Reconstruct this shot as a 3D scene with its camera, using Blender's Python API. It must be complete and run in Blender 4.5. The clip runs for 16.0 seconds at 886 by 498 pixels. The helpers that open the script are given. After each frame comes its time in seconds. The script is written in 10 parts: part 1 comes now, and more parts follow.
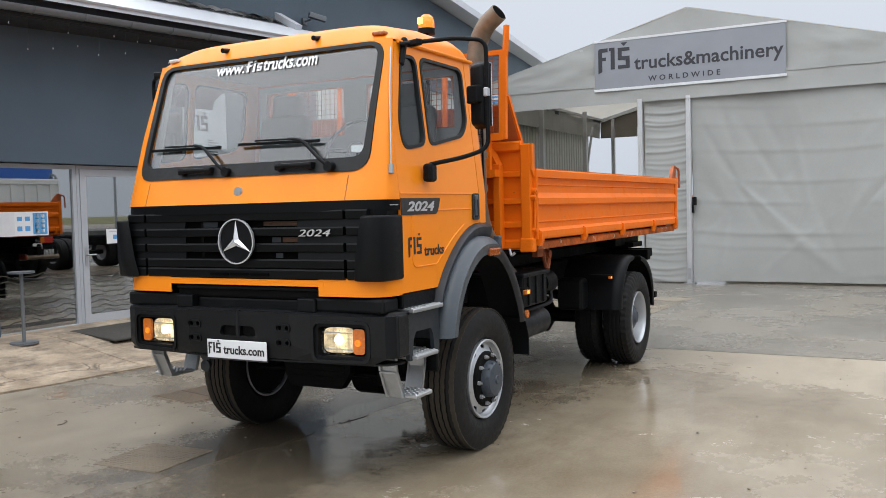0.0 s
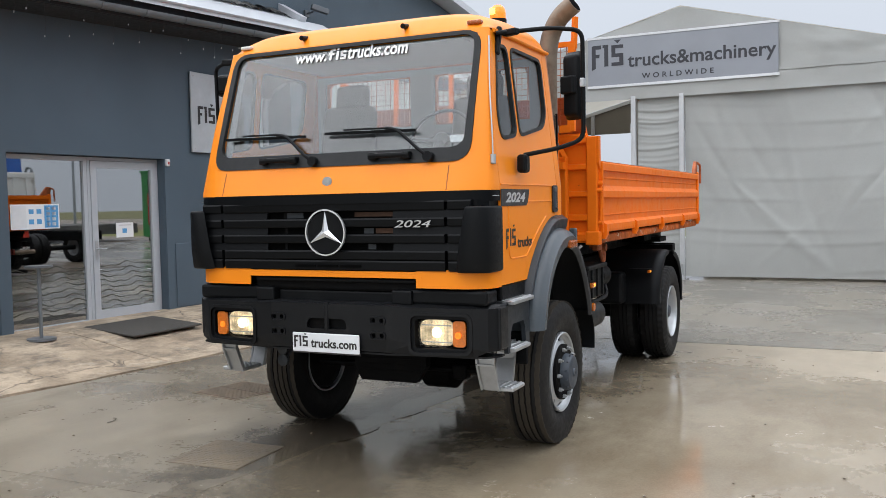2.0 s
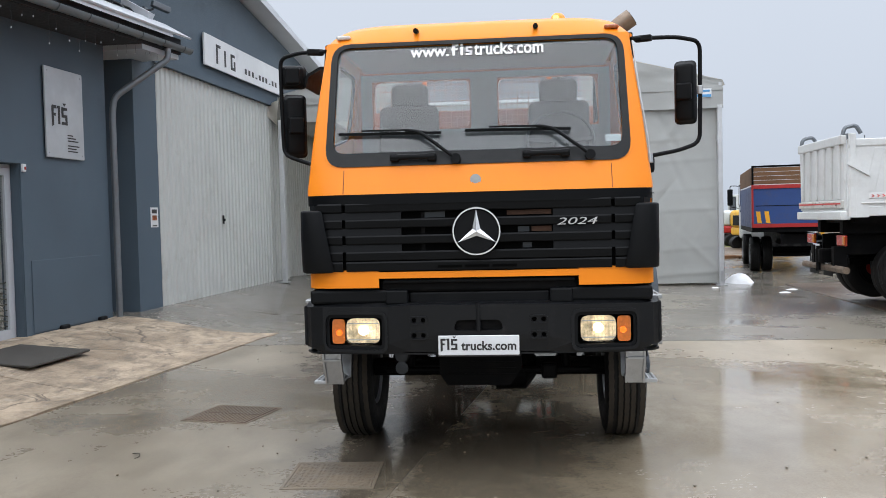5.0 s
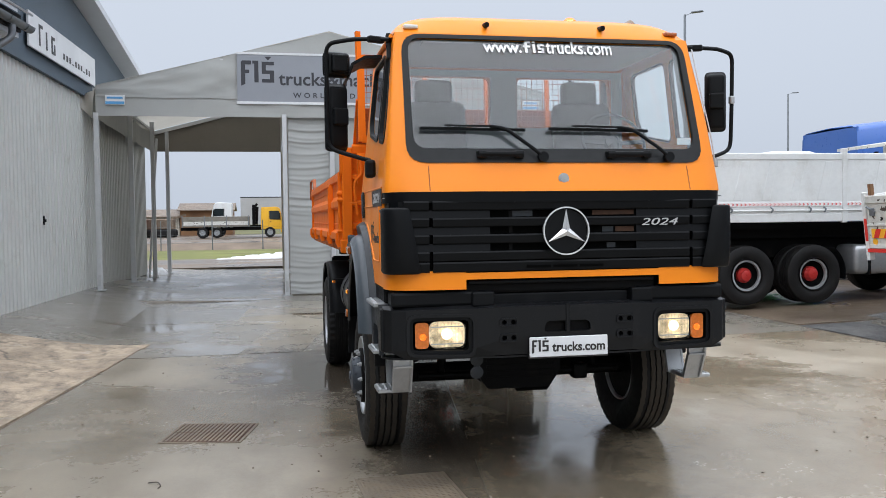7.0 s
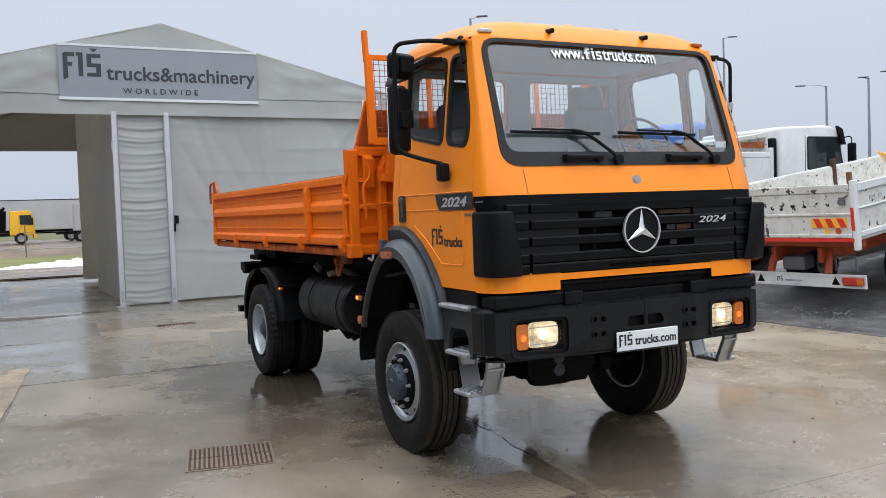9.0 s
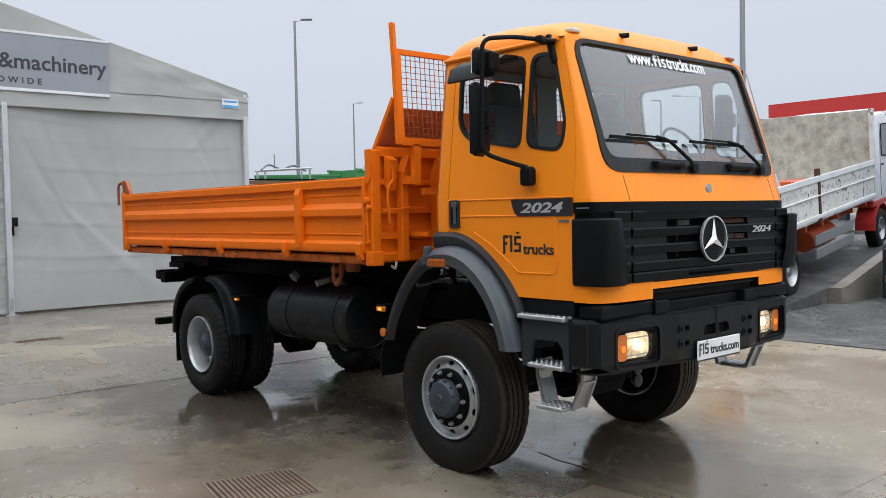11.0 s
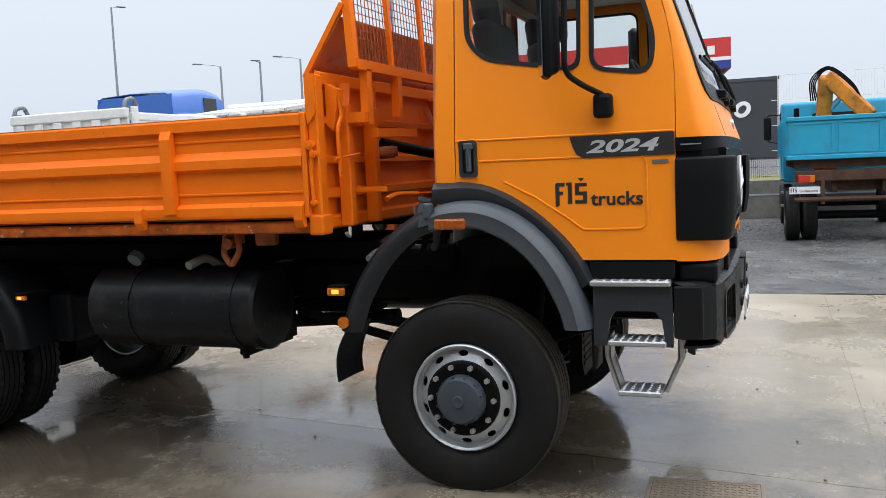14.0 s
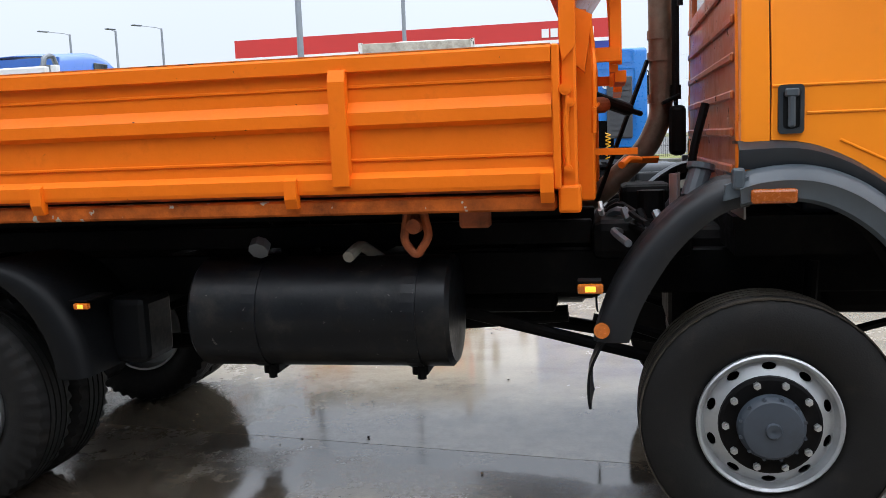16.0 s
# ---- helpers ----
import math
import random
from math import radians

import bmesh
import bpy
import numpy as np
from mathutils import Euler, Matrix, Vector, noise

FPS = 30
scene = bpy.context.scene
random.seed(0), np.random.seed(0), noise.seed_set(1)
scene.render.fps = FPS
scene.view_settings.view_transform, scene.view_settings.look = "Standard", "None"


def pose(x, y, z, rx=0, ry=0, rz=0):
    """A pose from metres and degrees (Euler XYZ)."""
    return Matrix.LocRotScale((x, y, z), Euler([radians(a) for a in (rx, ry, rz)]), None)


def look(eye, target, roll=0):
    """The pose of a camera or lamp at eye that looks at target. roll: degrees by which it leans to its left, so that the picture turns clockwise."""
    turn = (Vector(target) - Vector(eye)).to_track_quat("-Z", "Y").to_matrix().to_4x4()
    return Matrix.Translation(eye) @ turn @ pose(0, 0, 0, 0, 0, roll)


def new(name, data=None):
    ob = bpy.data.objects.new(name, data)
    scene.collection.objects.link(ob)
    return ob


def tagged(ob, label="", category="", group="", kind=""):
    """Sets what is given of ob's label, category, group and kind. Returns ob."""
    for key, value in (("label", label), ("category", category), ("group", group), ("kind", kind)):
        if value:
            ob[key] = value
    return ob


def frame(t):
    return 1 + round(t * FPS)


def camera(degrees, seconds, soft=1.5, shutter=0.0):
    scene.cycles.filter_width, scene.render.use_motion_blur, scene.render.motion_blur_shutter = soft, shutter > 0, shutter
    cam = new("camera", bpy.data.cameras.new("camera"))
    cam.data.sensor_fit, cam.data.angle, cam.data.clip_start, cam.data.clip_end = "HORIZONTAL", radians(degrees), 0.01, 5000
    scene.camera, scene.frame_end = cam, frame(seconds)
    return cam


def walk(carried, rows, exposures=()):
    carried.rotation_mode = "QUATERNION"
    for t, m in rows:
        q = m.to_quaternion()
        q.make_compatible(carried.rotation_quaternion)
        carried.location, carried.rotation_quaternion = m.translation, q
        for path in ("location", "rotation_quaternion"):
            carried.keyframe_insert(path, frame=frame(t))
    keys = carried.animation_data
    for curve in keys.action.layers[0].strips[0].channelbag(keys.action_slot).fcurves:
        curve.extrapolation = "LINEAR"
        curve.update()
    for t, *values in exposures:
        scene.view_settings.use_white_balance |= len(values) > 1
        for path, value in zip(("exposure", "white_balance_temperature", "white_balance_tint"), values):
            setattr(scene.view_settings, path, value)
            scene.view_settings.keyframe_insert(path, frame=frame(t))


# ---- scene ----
cam = camera(53.54, 16.0, 0.55)
PATH = [
    (0, 4.118, -6.073, 1.864, 87.29, 1.41, 28.29),
    (0.5, 4.102, -6.076, 1.874, 87.24, 1.37, 28.99),
    (1, 3.936, -6.165, 1.863, 87.22, 1.25, 28.99),
    (1.5, 3.627, -6.335, 1.866, 87.04, 1.23, 27.29),
    (2, 3.247, -6.443, 1.843, 87.05, 1.16, 25.29),
    (2.5, 2.818, -6.656, 1.834, 87.1, 1.55, 23.43),
    (3, 2.403, -6.887, 1.834, 86.92, 1.71, 19.28),
    (3.5, 1.927, -7, 1.817, 87, 1.94, 15.76),
    (4, 1.398, -7.16, 1.804, 87.14, 1.95, 12.3),
    (4.5, 0.864, -7.203, 1.769, 87.83, 1.67, 9.06),
    (7, -1.89, -6.87, 1.747, 88.09, 0.73, -11.2),
    (7.5, -2.454, -6.788, 1.803, 88.09, 1, -14.8),
    (8, -2.958, -6.603, 1.799, 87.96, 1.51, -18.66),
    (8.5, -3.493, -6.432, 1.83, 87.63, 1.82, -24.47),
    (9, -3.947, -6.161, 1.836, 87.56, 2.02, -27.16),
    (11.5, -5.63, -4.301, 1.875, 87.58, 0.99, -44.96),
    (12, -5.831, -3.79, 1.877, 87.29, 1.25, -48.49),
    (12.5, -5.918, -3.272, 1.873, 87.02, 1.92, -52.56),
    (13, -5.918, -2.712, 1.846, 86.55, 2.24, -58.37),
    (13.5, -5.866, -2.185, 1.841, 85.47, 2.33, -65.24),
    (14, -5.722, -1.65, 1.832, 84.61, 2.48, -69.28),
    (14.5, -5.58, -1.08, 1.835, 83.95, 2.32, -74.01),
    (15, -5.353, -0.52, 1.818, 83.42, 2.43, -76.8),
    (15.5, -5.177, 0.078, 1.803, 83.25, 2.3, -78.58),
    (16, -5.01, 0.662, 1.791, 82.98, 2.22, -79.46),
]
EXPOSURE = [(0.0, 0.04, 6300, 10), (4.5, 0.0, 6150, 10), (7.0, -0.06, 6080, 10), (9.0, -0.06, 6100, 10), (11.5, 0.0, 6220, 10), (12.5, 0.04, 6220, 10), (14.0, 0.24, 6220, 10), (15.0, 0.32, 6120, 10), (16.0, 0.44, 6080, 10)]
walk(cam, [(t, pose(*p)) for t, *p in PATH], EXPOSURE)

# ---- world and light ----
world = bpy.data.worlds.new("overcast_sky")
scene.world = world
world.use_nodes = True
wn, wl = world.node_tree.nodes, world.node_tree.links
wn.clear()
w_out = wn.new("ShaderNodeOutputWorld")
w_bg = wn.new("ShaderNodeBackground")
w_sky = wn.new("ShaderNodeTexSky")
w_sky.sky_type, w_sky.sun_disc = "NISHITA", False
w_sky.sun_elevation, w_sky.sun_rotation = radians(38), radians(200)
w_sky.air_density, w_sky.dust_density, w_sky.altitude = 1.0, 6.0, 200
w_co = wn.new("ShaderNodeTexCoord")
w_sep = wn.new("ShaderNodeSeparateXYZ")
w_ramp = wn.new("ShaderNodeValToRGB")
w_ramp.color_ramp.elements[0].position, w_ramp.color_ramp.elements[0].color = 0.0, (0.585, 0.625, 0.685, 1)
w_ramp.color_ramp.elements[1].position, w_ramp.color_ramp.elements[1].color = 0.85, (2.75, 2.80, 2.88, 1)
mid = w_ramp.color_ramp.elements.new(0.34)
mid.color = (0.68, 0.715, 0.77, 1)
w_noise = wn.new("ShaderNodeTexNoise")
w_noise.inputs["Scale"].default_value, w_noise.inputs["Detail"].default_value = 1.6, 3
w_nr = wn.new("ShaderNodeMapRange")
w_nr.inputs["To Min"].default_value, w_nr.inputs["To Max"].default_value = 0.95, 1.05
w_mul = wn.new("ShaderNodeVectorMath")
w_mul.operation = "SCALE"
w_sat = wn.new("ShaderNodeHueSaturation")
w_sat.inputs["Saturation"].default_value, w_sat.inputs["Value"].default_value = 0.25, 0.012
w_add = wn.new("ShaderNodeVectorMath")
w_add.operation = "ADD"
wl.new(w_co.outputs["Generated"], w_sep.inputs[0])
wl.new(w_sep.outputs["Z"], w_ramp.inputs["Fac"])
wl.new(w_co.outputs["Generated"], w_noise.inputs["Vector"])
wl.new(w_noise.outputs[0], w_nr.inputs["Value"])
wl.new(w_ramp.outputs["Color"], w_mul.inputs[0])
wl.new(w_nr.outputs["Result"], w_mul.inputs["Scale"])
wl.new(w_sky.outputs["Color"], w_sat.inputs["Color"])
wl.new(w_mul.outputs["Vector"], w_add.inputs[0])
wl.new(w_sat.outputs["Color"], w_add.inputs[1])
wl.new(w_add.outputs["Vector"], w_bg.inputs["Color"])
w_bg.inputs["Strength"].default_value = 1.0
wl.new(w_bg.outputs[0], w_out.inputs["Surface"])

sun = new("sun", bpy.data.lights.new("sun", "SUN"))
sun.data.energy, sun.data.angle, sun.data.color = 0.6, radians(110), (1.0, 0.97, 0.93)
sun.matrix_world = look((-14, -22, 26), (0, 0, 0))


# ---- materials ----
def material(name, color, rough=0.6, metal=0.0, vary=0.12, big=0.6, fine=18.0, bump=0.0, bump_scale=60.0, dirt=None, dirt_amount=0.0,
             dirt_scale=2.2, coat=0.0, spec=0.5, rough_vary=0.1, emit=0.0, island=0.0, through_light=0.0, chips=None, chip_scale=24.0, chip_edge=0.69):
    m = bpy.data.materials.new(name)
    m.use_nodes = True
    nt = m.node_tree
    n, l = nt.nodes, nt.links
    b = n["Principled BSDF"]
    co = n.new("ShaderNodeTexCoord")
    def tex(scale, detail=4, rough_=0.6):
        t = n.new("ShaderNodeTexNoise")
        t.inputs["Scale"].default_value, t.inputs["Detail"].default_value, t.inputs["Roughness"].default_value = scale, detail, rough_
        l.new(co.outputs["Object"], t.inputs["Vector"])
        return t.outputs[0]
    def span(src, lo, hi, a=0.3, z=0.7):
        r = n.new("ShaderNodeMapRange")
        for k, v in zip(("From Min", "From Max", "To Min", "To Max"), (a, z, lo, hi)):
            r.inputs[k].default_value = v
        l.new(src, r.inputs["Value"])
        return r.outputs[0]
    def maths(op, a, b_):
        q = n.new("ShaderNodeMath")
        q.operation = op
        for i, v in enumerate((a, b_)):
            if isinstance(v, (int, float)):
                q.inputs[i].default_value = v
            else:
                l.new(v, q.inputs[i])
        return q.outputs[0]
    large, small = tex(big, 3), tex(fine, 5)
    k = maths("MULTIPLY", span(large, 1 - vary, 1 + vary), span(small, 1 - vary * 0.6, 1 + vary * 0.6))
    if island:
        oi = n.new("ShaderNodeObjectInfo")
        k = maths("MULTIPLY", k, span(oi.outputs["Random"], 1 - island, 1 + island, 0, 1))
    sc = n.new("ShaderNodeVectorMath")
    sc.operation = "SCALE"
    sc.inputs[0].default_value = color[:3]
    l.new(k, sc.inputs["Scale"])
    col = sc.outputs["Vector"]
    if dirt:
        d = maths("MULTIPLY", span(tex(dirt_scale, 8, 0.7), 0, 1, 0.62 - 0.25 * dirt_amount, 0.72), dirt_amount)
        mx = n.new("ShaderNodeMix")
        mx.data_type = "RGBA"
        l.new(d, mx.inputs["Factor"])
        l.new(col, mx.inputs[6])
        mx.inputs[7].default_value = (*dirt, 1)
        col = mx.outputs[2]
        rr = maths("ADD", span(small, rough - rough_vary, rough + rough_vary), maths("MULTIPLY", d, 0.35))
    else:
        rr = span(small, max(0.02, rough - rough_vary), min(1, rough + rough_vary))
    if chips:
        mc = n.new("ShaderNodeMix")
        mc.data_type = "RGBA"
        l.new(span(tex(chip_scale, 3, 0.55), 0, 1, chip_edge, chip_edge + 0.02), mc.inputs["Factor"])
        l.new(col, mc.inputs[6])
        mc.inputs[7].default_value = (*chips, 1)
        col = mc.outputs[2]
    l.new(col, b.inputs["Base Color"])
    l.new(rr, b.inputs["Roughness"])
    b.inputs["Metallic"].default_value = metal
    b.inputs["Coat Weight"].default_value = coat
    b.inputs["Coat Roughness"].default_value = 0.08
    b.inputs["Specular IOR Level"].default_value = spec
    if emit:
        l.new(col, b.inputs["Emission Color"])
        b.inputs["Emission Strength"].default_value = emit
    if bump:
        bp = n.new("ShaderNodeBump")
        bp.inputs["Strength"].default_value, bp.inputs["Distance"].default_value = 1.0, bump
        l.new(tex(bump_scale, 4), bp.inputs["Height"])
        l.new(bp.outputs[0], b.inputs["Normal"])
    if through_light:
        ts, mx2 = n.new("ShaderNodeBsdfTranslucent"), n.new("ShaderNodeMixShader")
        mx2.inputs[0].default_value = through_light
        l.new(col, ts.inputs["Color"])
        l.new(b.outputs[0], mx2.inputs[1])
        l.new(ts.outputs[0], mx2.inputs[2])
        l.new(mx2.outputs[0], n["Material Output"].inputs["Surface"])
    return m


def wet_ground(name, dry, wet, patch=0.35, bump=0.003, grain=28.0, puddle=0.5, rough_dry=0.55, rough_wet=0.12, stain=(0.10, 0.075, 0.05), cracks=0.0, spec=0.5, soaked_shade=(), films=(), soak_tone=(0.06, 0.05, 0.038)):
    """Concrete or asphalt after rain: damp stains, a film of water in the low spots, fine aggregate."""
    m = bpy.data.materials.new(name)
    m.use_nodes = True
    n, l = m.node_tree.nodes, m.node_tree.links
    b = n["Principled BSDF"]
    co = n.new("ShaderNodeTexCoord")
    def tex(scale, detail=5, rough_=0.6, stretch=(1, 1, 1)):
        mp = n.new("ShaderNodeMapping")
        mp.inputs["Scale"].default_value = stretch
        l.new(co.outputs["Object"], mp.inputs["Vector"])
        t = n.new("ShaderNodeTexNoise")
        t.inputs["Scale"].default_value, t.inputs["Detail"].default_value, t.inputs["Roughness"].default_value = scale, detail, rough_
        l.new(mp.outputs[0], t.inputs["Vector"])
        return t.outputs[0]
    def span(src, lo, hi, a, z):
        r = n.new("ShaderNodeMapRange")
        for k, v in zip(("From Min", "From Max", "To Min", "To Max"), (a, z, lo, hi)):
            r.inputs[k].default_value = v
        l.new(src, r.inputs["Value"])
        return r.outputs[0]
    def mixc(f, a, c):
        mx = n.new("ShaderNodeMix")
        mx.data_type = "RGBA"
        for s, v in ((0, f), (6, a), (7, c)):
            if isinstance(v, tuple):
                mx.inputs[s].default_value = (*v[:3], 1)
            elif isinstance(v, float):
                mx.inputs[s].default_value = v
            else:
                l.new(v, mx.inputs[s])
        return mx.outputs[2]
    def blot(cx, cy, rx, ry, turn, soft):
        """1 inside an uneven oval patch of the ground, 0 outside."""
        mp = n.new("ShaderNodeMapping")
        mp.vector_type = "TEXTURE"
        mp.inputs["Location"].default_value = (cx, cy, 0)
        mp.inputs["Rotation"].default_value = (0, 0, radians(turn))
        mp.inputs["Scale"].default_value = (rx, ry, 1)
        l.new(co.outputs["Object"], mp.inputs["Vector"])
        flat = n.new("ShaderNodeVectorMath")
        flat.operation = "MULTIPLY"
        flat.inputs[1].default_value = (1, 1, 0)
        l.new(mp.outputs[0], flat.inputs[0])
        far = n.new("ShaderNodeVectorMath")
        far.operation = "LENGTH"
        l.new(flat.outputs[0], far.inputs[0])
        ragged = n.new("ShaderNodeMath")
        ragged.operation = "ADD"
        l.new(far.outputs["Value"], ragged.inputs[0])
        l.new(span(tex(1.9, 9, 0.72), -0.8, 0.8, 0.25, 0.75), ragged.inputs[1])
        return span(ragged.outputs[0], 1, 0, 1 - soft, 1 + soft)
    def either(a, b_):
        q = n.new("ShaderNodeMath")
        q.operation = "MAXIMUM"
        l.new(a, q.inputs[0])
        l.new(b_, q.inputs[1])
        return q.outputs[0]
    damp = span(tex(patch, 6, 0.62), 0, 1, 0.40, 0.60)
    col = mixc(damp, dry, wet)
    col = mixc(span(tex(patch * 3.1, 8, 0.72, (1, 0.45, 1)), 0.0, 0.9, 0.46, 0.66), col, stain)
    # wet ovals whose colour also carries shade
    for area in soaked_shade:
        mask = blot(*area)
        damp = either(damp, mask)
        col = mixc(mask, col, soak_tone)
    grainy = n.new("ShaderNodeVectorMath")
    grainy.operation = "SCALE"
    l.new(col, grainy.inputs[0])
    l.new(span(tex(grain, 8, 0.85), 0.82, 1.18, 0.3, 0.7), grainy.inputs["Scale"])
    l.new(grainy.outputs["Vector"], b.inputs["Base Color"])
    b.inputs["Specular IOR Level"].default_value = spec
    if cracks:
        wob = n.new("ShaderNodeTexNoise")
        wob.inputs["Scale"].default_value, wob.inputs["Detail"].default_value = 2.4, 5
        l.new(co.outputs["Object"], wob.inputs["Vector"])
        bend = n.new("ShaderNodeVectorMath")
        bend.operation = "MULTIPLY_ADD"
        bend.inputs[1].default_value = (0.55, 0.55, 0.0)
        l.new(wob.outputs["Color"], bend.inputs[0])
        l.new(co.outputs["Object"], bend.inputs[2])
        vor = n.new("ShaderNodeTexVoronoi")
        vor.feature = "DISTANCE_TO_EDGE"
        vor.inputs["Scale"].default_value = cracks
        l.new(bend.outputs[0], vor.inputs["Vector"])
        line = span(vor.outputs["Distance"], 0.75, 0.0, 0.0, 0.014)
        keep = span(tex(0.8, 3, 0.5), 0.0, 1.0, 0.47, 0.55)
        gate_ = n.new("ShaderNodeMath")
        gate_.operation = "MULTIPLY"
        l.new(line, gate_.inputs[0])
        l.new(keep, gate_.inputs[1])
        l.new(mixc(gate_.outputs[0], grainy.outputs["Vector"], (0.05, 0.04, 0.03)), b.inputs["Base Color"])
    pool = span(tex(patch * 1.7, 5, 0.55), 0, 1, 0.60 - 0.12 * puddle, 0.68)
    for area in films:
        pool = either(pool, blot(*area))
    r1 = n.new("ShaderNodeMix")
    r1.inputs[2].default_value, r1.inputs[3].default_value = rough_dry, rough_wet + 0.14
    l.new(damp, r1.inputs[0])
    r2 = n.new("ShaderNodeMix")
    r2.inputs[3].default_value = rough_wet
    l.new(pool, r2.inputs[0])
    l.new(r1.outputs[0], r2.inputs[2])
    pitted = n.new("ShaderNodeMath")
    pitted.operation = "ADD"
    l.new(r2.outputs[0], pitted.inputs[0])
    l.new(span(tex(grain * 0.5, 6, 0.75), 0.0, 0.035, 0.38, 0.62), pitted.inputs[1])
    l.new(pitted.outputs[0], b.inputs["Roughness"])
    bp = n.new("ShaderNodeBump")
    bp.inputs["Distance"].default_value = bump
    l.new(span(pool, 1.0, 0.12, 0, 1), bp.inputs["Strength"])
    l.new(tex(grain * 1.6, 5, 0.65), bp.inputs["Height"])
    l.new(bp.outputs[0], b.inputs["Normal"])
    return m


def glass_material(name, tint=(0.85, 0.9, 0.9), base=0.05, rough=0.015, rise=5.0):
    """Clear sheet glass that mirrors alike from both sides: a base share of gloss, rising to all of it at a glancing angle."""
    m = bpy.data.materials.new(name)
    m.use_nodes = True
    n, l = m.node_tree.nodes, m.node_tree.links
    out = n["Material Output"]
    n.remove(n["Principled BSDF"])
    tr, gl, lw, mx = n.new("ShaderNodeBsdfTransparent"), n.new("ShaderNodeBsdfGlossy"), n.new("ShaderNodeLayerWeight"), n.new("ShaderNodeMixShader")
    tr.inputs["Color"].default_value = (*tint, 1)
    gl.inputs["Roughness"].default_value = rough
    lw.inputs["Blend"].default_value = 0.5
    pw, ma = n.new("ShaderNodeMath"), n.new("ShaderNodeMath")
    pw.operation, ma.operation = "POWER", "MULTIPLY_ADD"
    pw.inputs[1].default_value, ma.inputs[1].default_value, ma.inputs[2].default_value = rise, 1 - base, base
    l.new(lw.outputs["Facing"], pw.inputs[0])
    l.new(pw.outputs[0], ma.inputs[0])
    l.new(ma.outputs[0], mx.inputs[0])
    l.new(tr.outputs[0], mx.inputs[1])
    l.new(gl.outputs[0], mx.inputs[2])
    l.new(mx.outputs[0], out.inputs["Surface"])
    return m


M = {}
M["cab_paint"] = material("cab_orange_paint", (0.86, 0.248, 0.008), 0.36, vary=0.03, fine=6, coat=0.05, spec=0.28, rough_vary=0.05, dirt=(0.30, 0.11, 0.03), dirt_amount=0.12, dirt_scale=3)
M["bed_paint"] = material("bed_orange_paint", (0.80, 0.164, 0.004), 0.5, spec=0.16, vary=0.06, fine=9, bump=0.0015, bump_scale=30, dirt=(0.30, 0.07, 0.008), dirt_amount=0.2, dirt_scale=9, chips=(0.10, 0.035, 0.012), chip_scale=23, chip_edge=0.735)
M["rust_paint"] = material("rusty_orange_steel", (0.42, 0.10, 0.022), 0.6, vary=0.25, fine=14, bump=0.002, dirt=(0.07, 0.03, 0.015), dirt_amount=0.9, dirt_scale=6)
M["primer"] = material("brown_orange_back_panel", (0.46, 0.135, 0.045), 0.34, vary=0.16, fine=8, coat=0.25, dirt=(0.12, 0.06, 0.035), dirt_amount=0.4, dirt_scale=5)
M["rust_dark"] = material("dark_rusty_steel", (0.085, 0.026, 0.011), 0.7, spec=0.2, vary=0.3, fine=30)
M["black"] = material("black_plastic", (0.0045, 0.005, 0.0058), 0.48, spec=0.14, vary=0.15, fine=40, bump=0.0004, bump_scale=300, dirt=(0.03, 0.03, 0.03), dirt_amount=0.2, dirt_scale=3)
M["grille"] = material("black_grille_plastic", (0.0032, 0.0036, 0.0043), 0.40, spec=0.13, vary=0.1, fine=40)
M["bumper"] = material("black_bumper_paint", (0.0055, 0.006, 0.007), 0.42, spec=0.24, vary=0.15, fine=22, bump=0.0008, bump_scale=90, dirt=(0.045, 0.042, 0.04), dirt_amount=0.25, dirt_scale=3.5)
M["fender"] = material("grey_plastic_fender", (0.056, 0.068, 0.080), 0.40, spec=0.45, vary=0.12, fine=16, dirt=(0.13, 0.13, 0.125), dirt_amount=0.3, dirt_scale=5, chips=(0.22, 0.22, 0.22), chip_scale=9, chip_edge=0.72)
M["rubber"] = material("tyre_rubber", (0.0075, 0.0072, 0.0072), 0.62, spec=0.25, vary=0.3, fine=25, bump=0.001, bump_scale=120, dirt=(0.040, 0.033, 0.026), dirt_amount=0.32, dirt_scale=6)
M["tread"] = material("worn_tyre_tread", (0.036, 0.030, 0.023), 0.7, spec=0.25, vary=0.3, fine=30, bump=0.0015, bump_scale=90, dirt=(0.07, 0.055, 0.04), dirt_amount=0.6, dirt_scale=9)
M["seal"] = material("rubber_seal", (0.008, 0.0085, 0.009), 0.5, spec=0.3, vary=0.1)
M["chassis"] = material("black_chassis_paint", (0.003, 0.003, 0.0034), 0.6, spec=0.1, vary=0.25, fine=12, bump=0.001, dirt=(0.024, 0.02, 0.016), dirt_amount=0.4, dirt_scale=5)
M["tank"] = material("black_tank_paint", (0.005, 0.0058, 0.0075), 0.42, spec=0.24, vary=0.2, fine=7, bump=0.003, bump_scale=10, dirt=(0.05, 0.042, 0.032), dirt_amount=0.4, dirt_scale=6, chips=(0.085, 0.08, 0.075), chip_scale=30, chip_edge=0.70)
M["rust_dark"] = material("dark_rusty_frame", (0.075, 0.04, 0.026), 0.75, spec=0.2, vary=0.35, fine=12, dirt=(0.02, 0.015, 0.012), dirt_amount=0.7, dirt_scale=4)
M["silver"] = material("silver_wheel_paint", (0.44, 0.455, 0.47), 0.38, metal=0.6, vary=0.1, fine=10, dirt=(0.18, 0.16, 0.13), dirt_amount=0.3, dirt_scale=6)
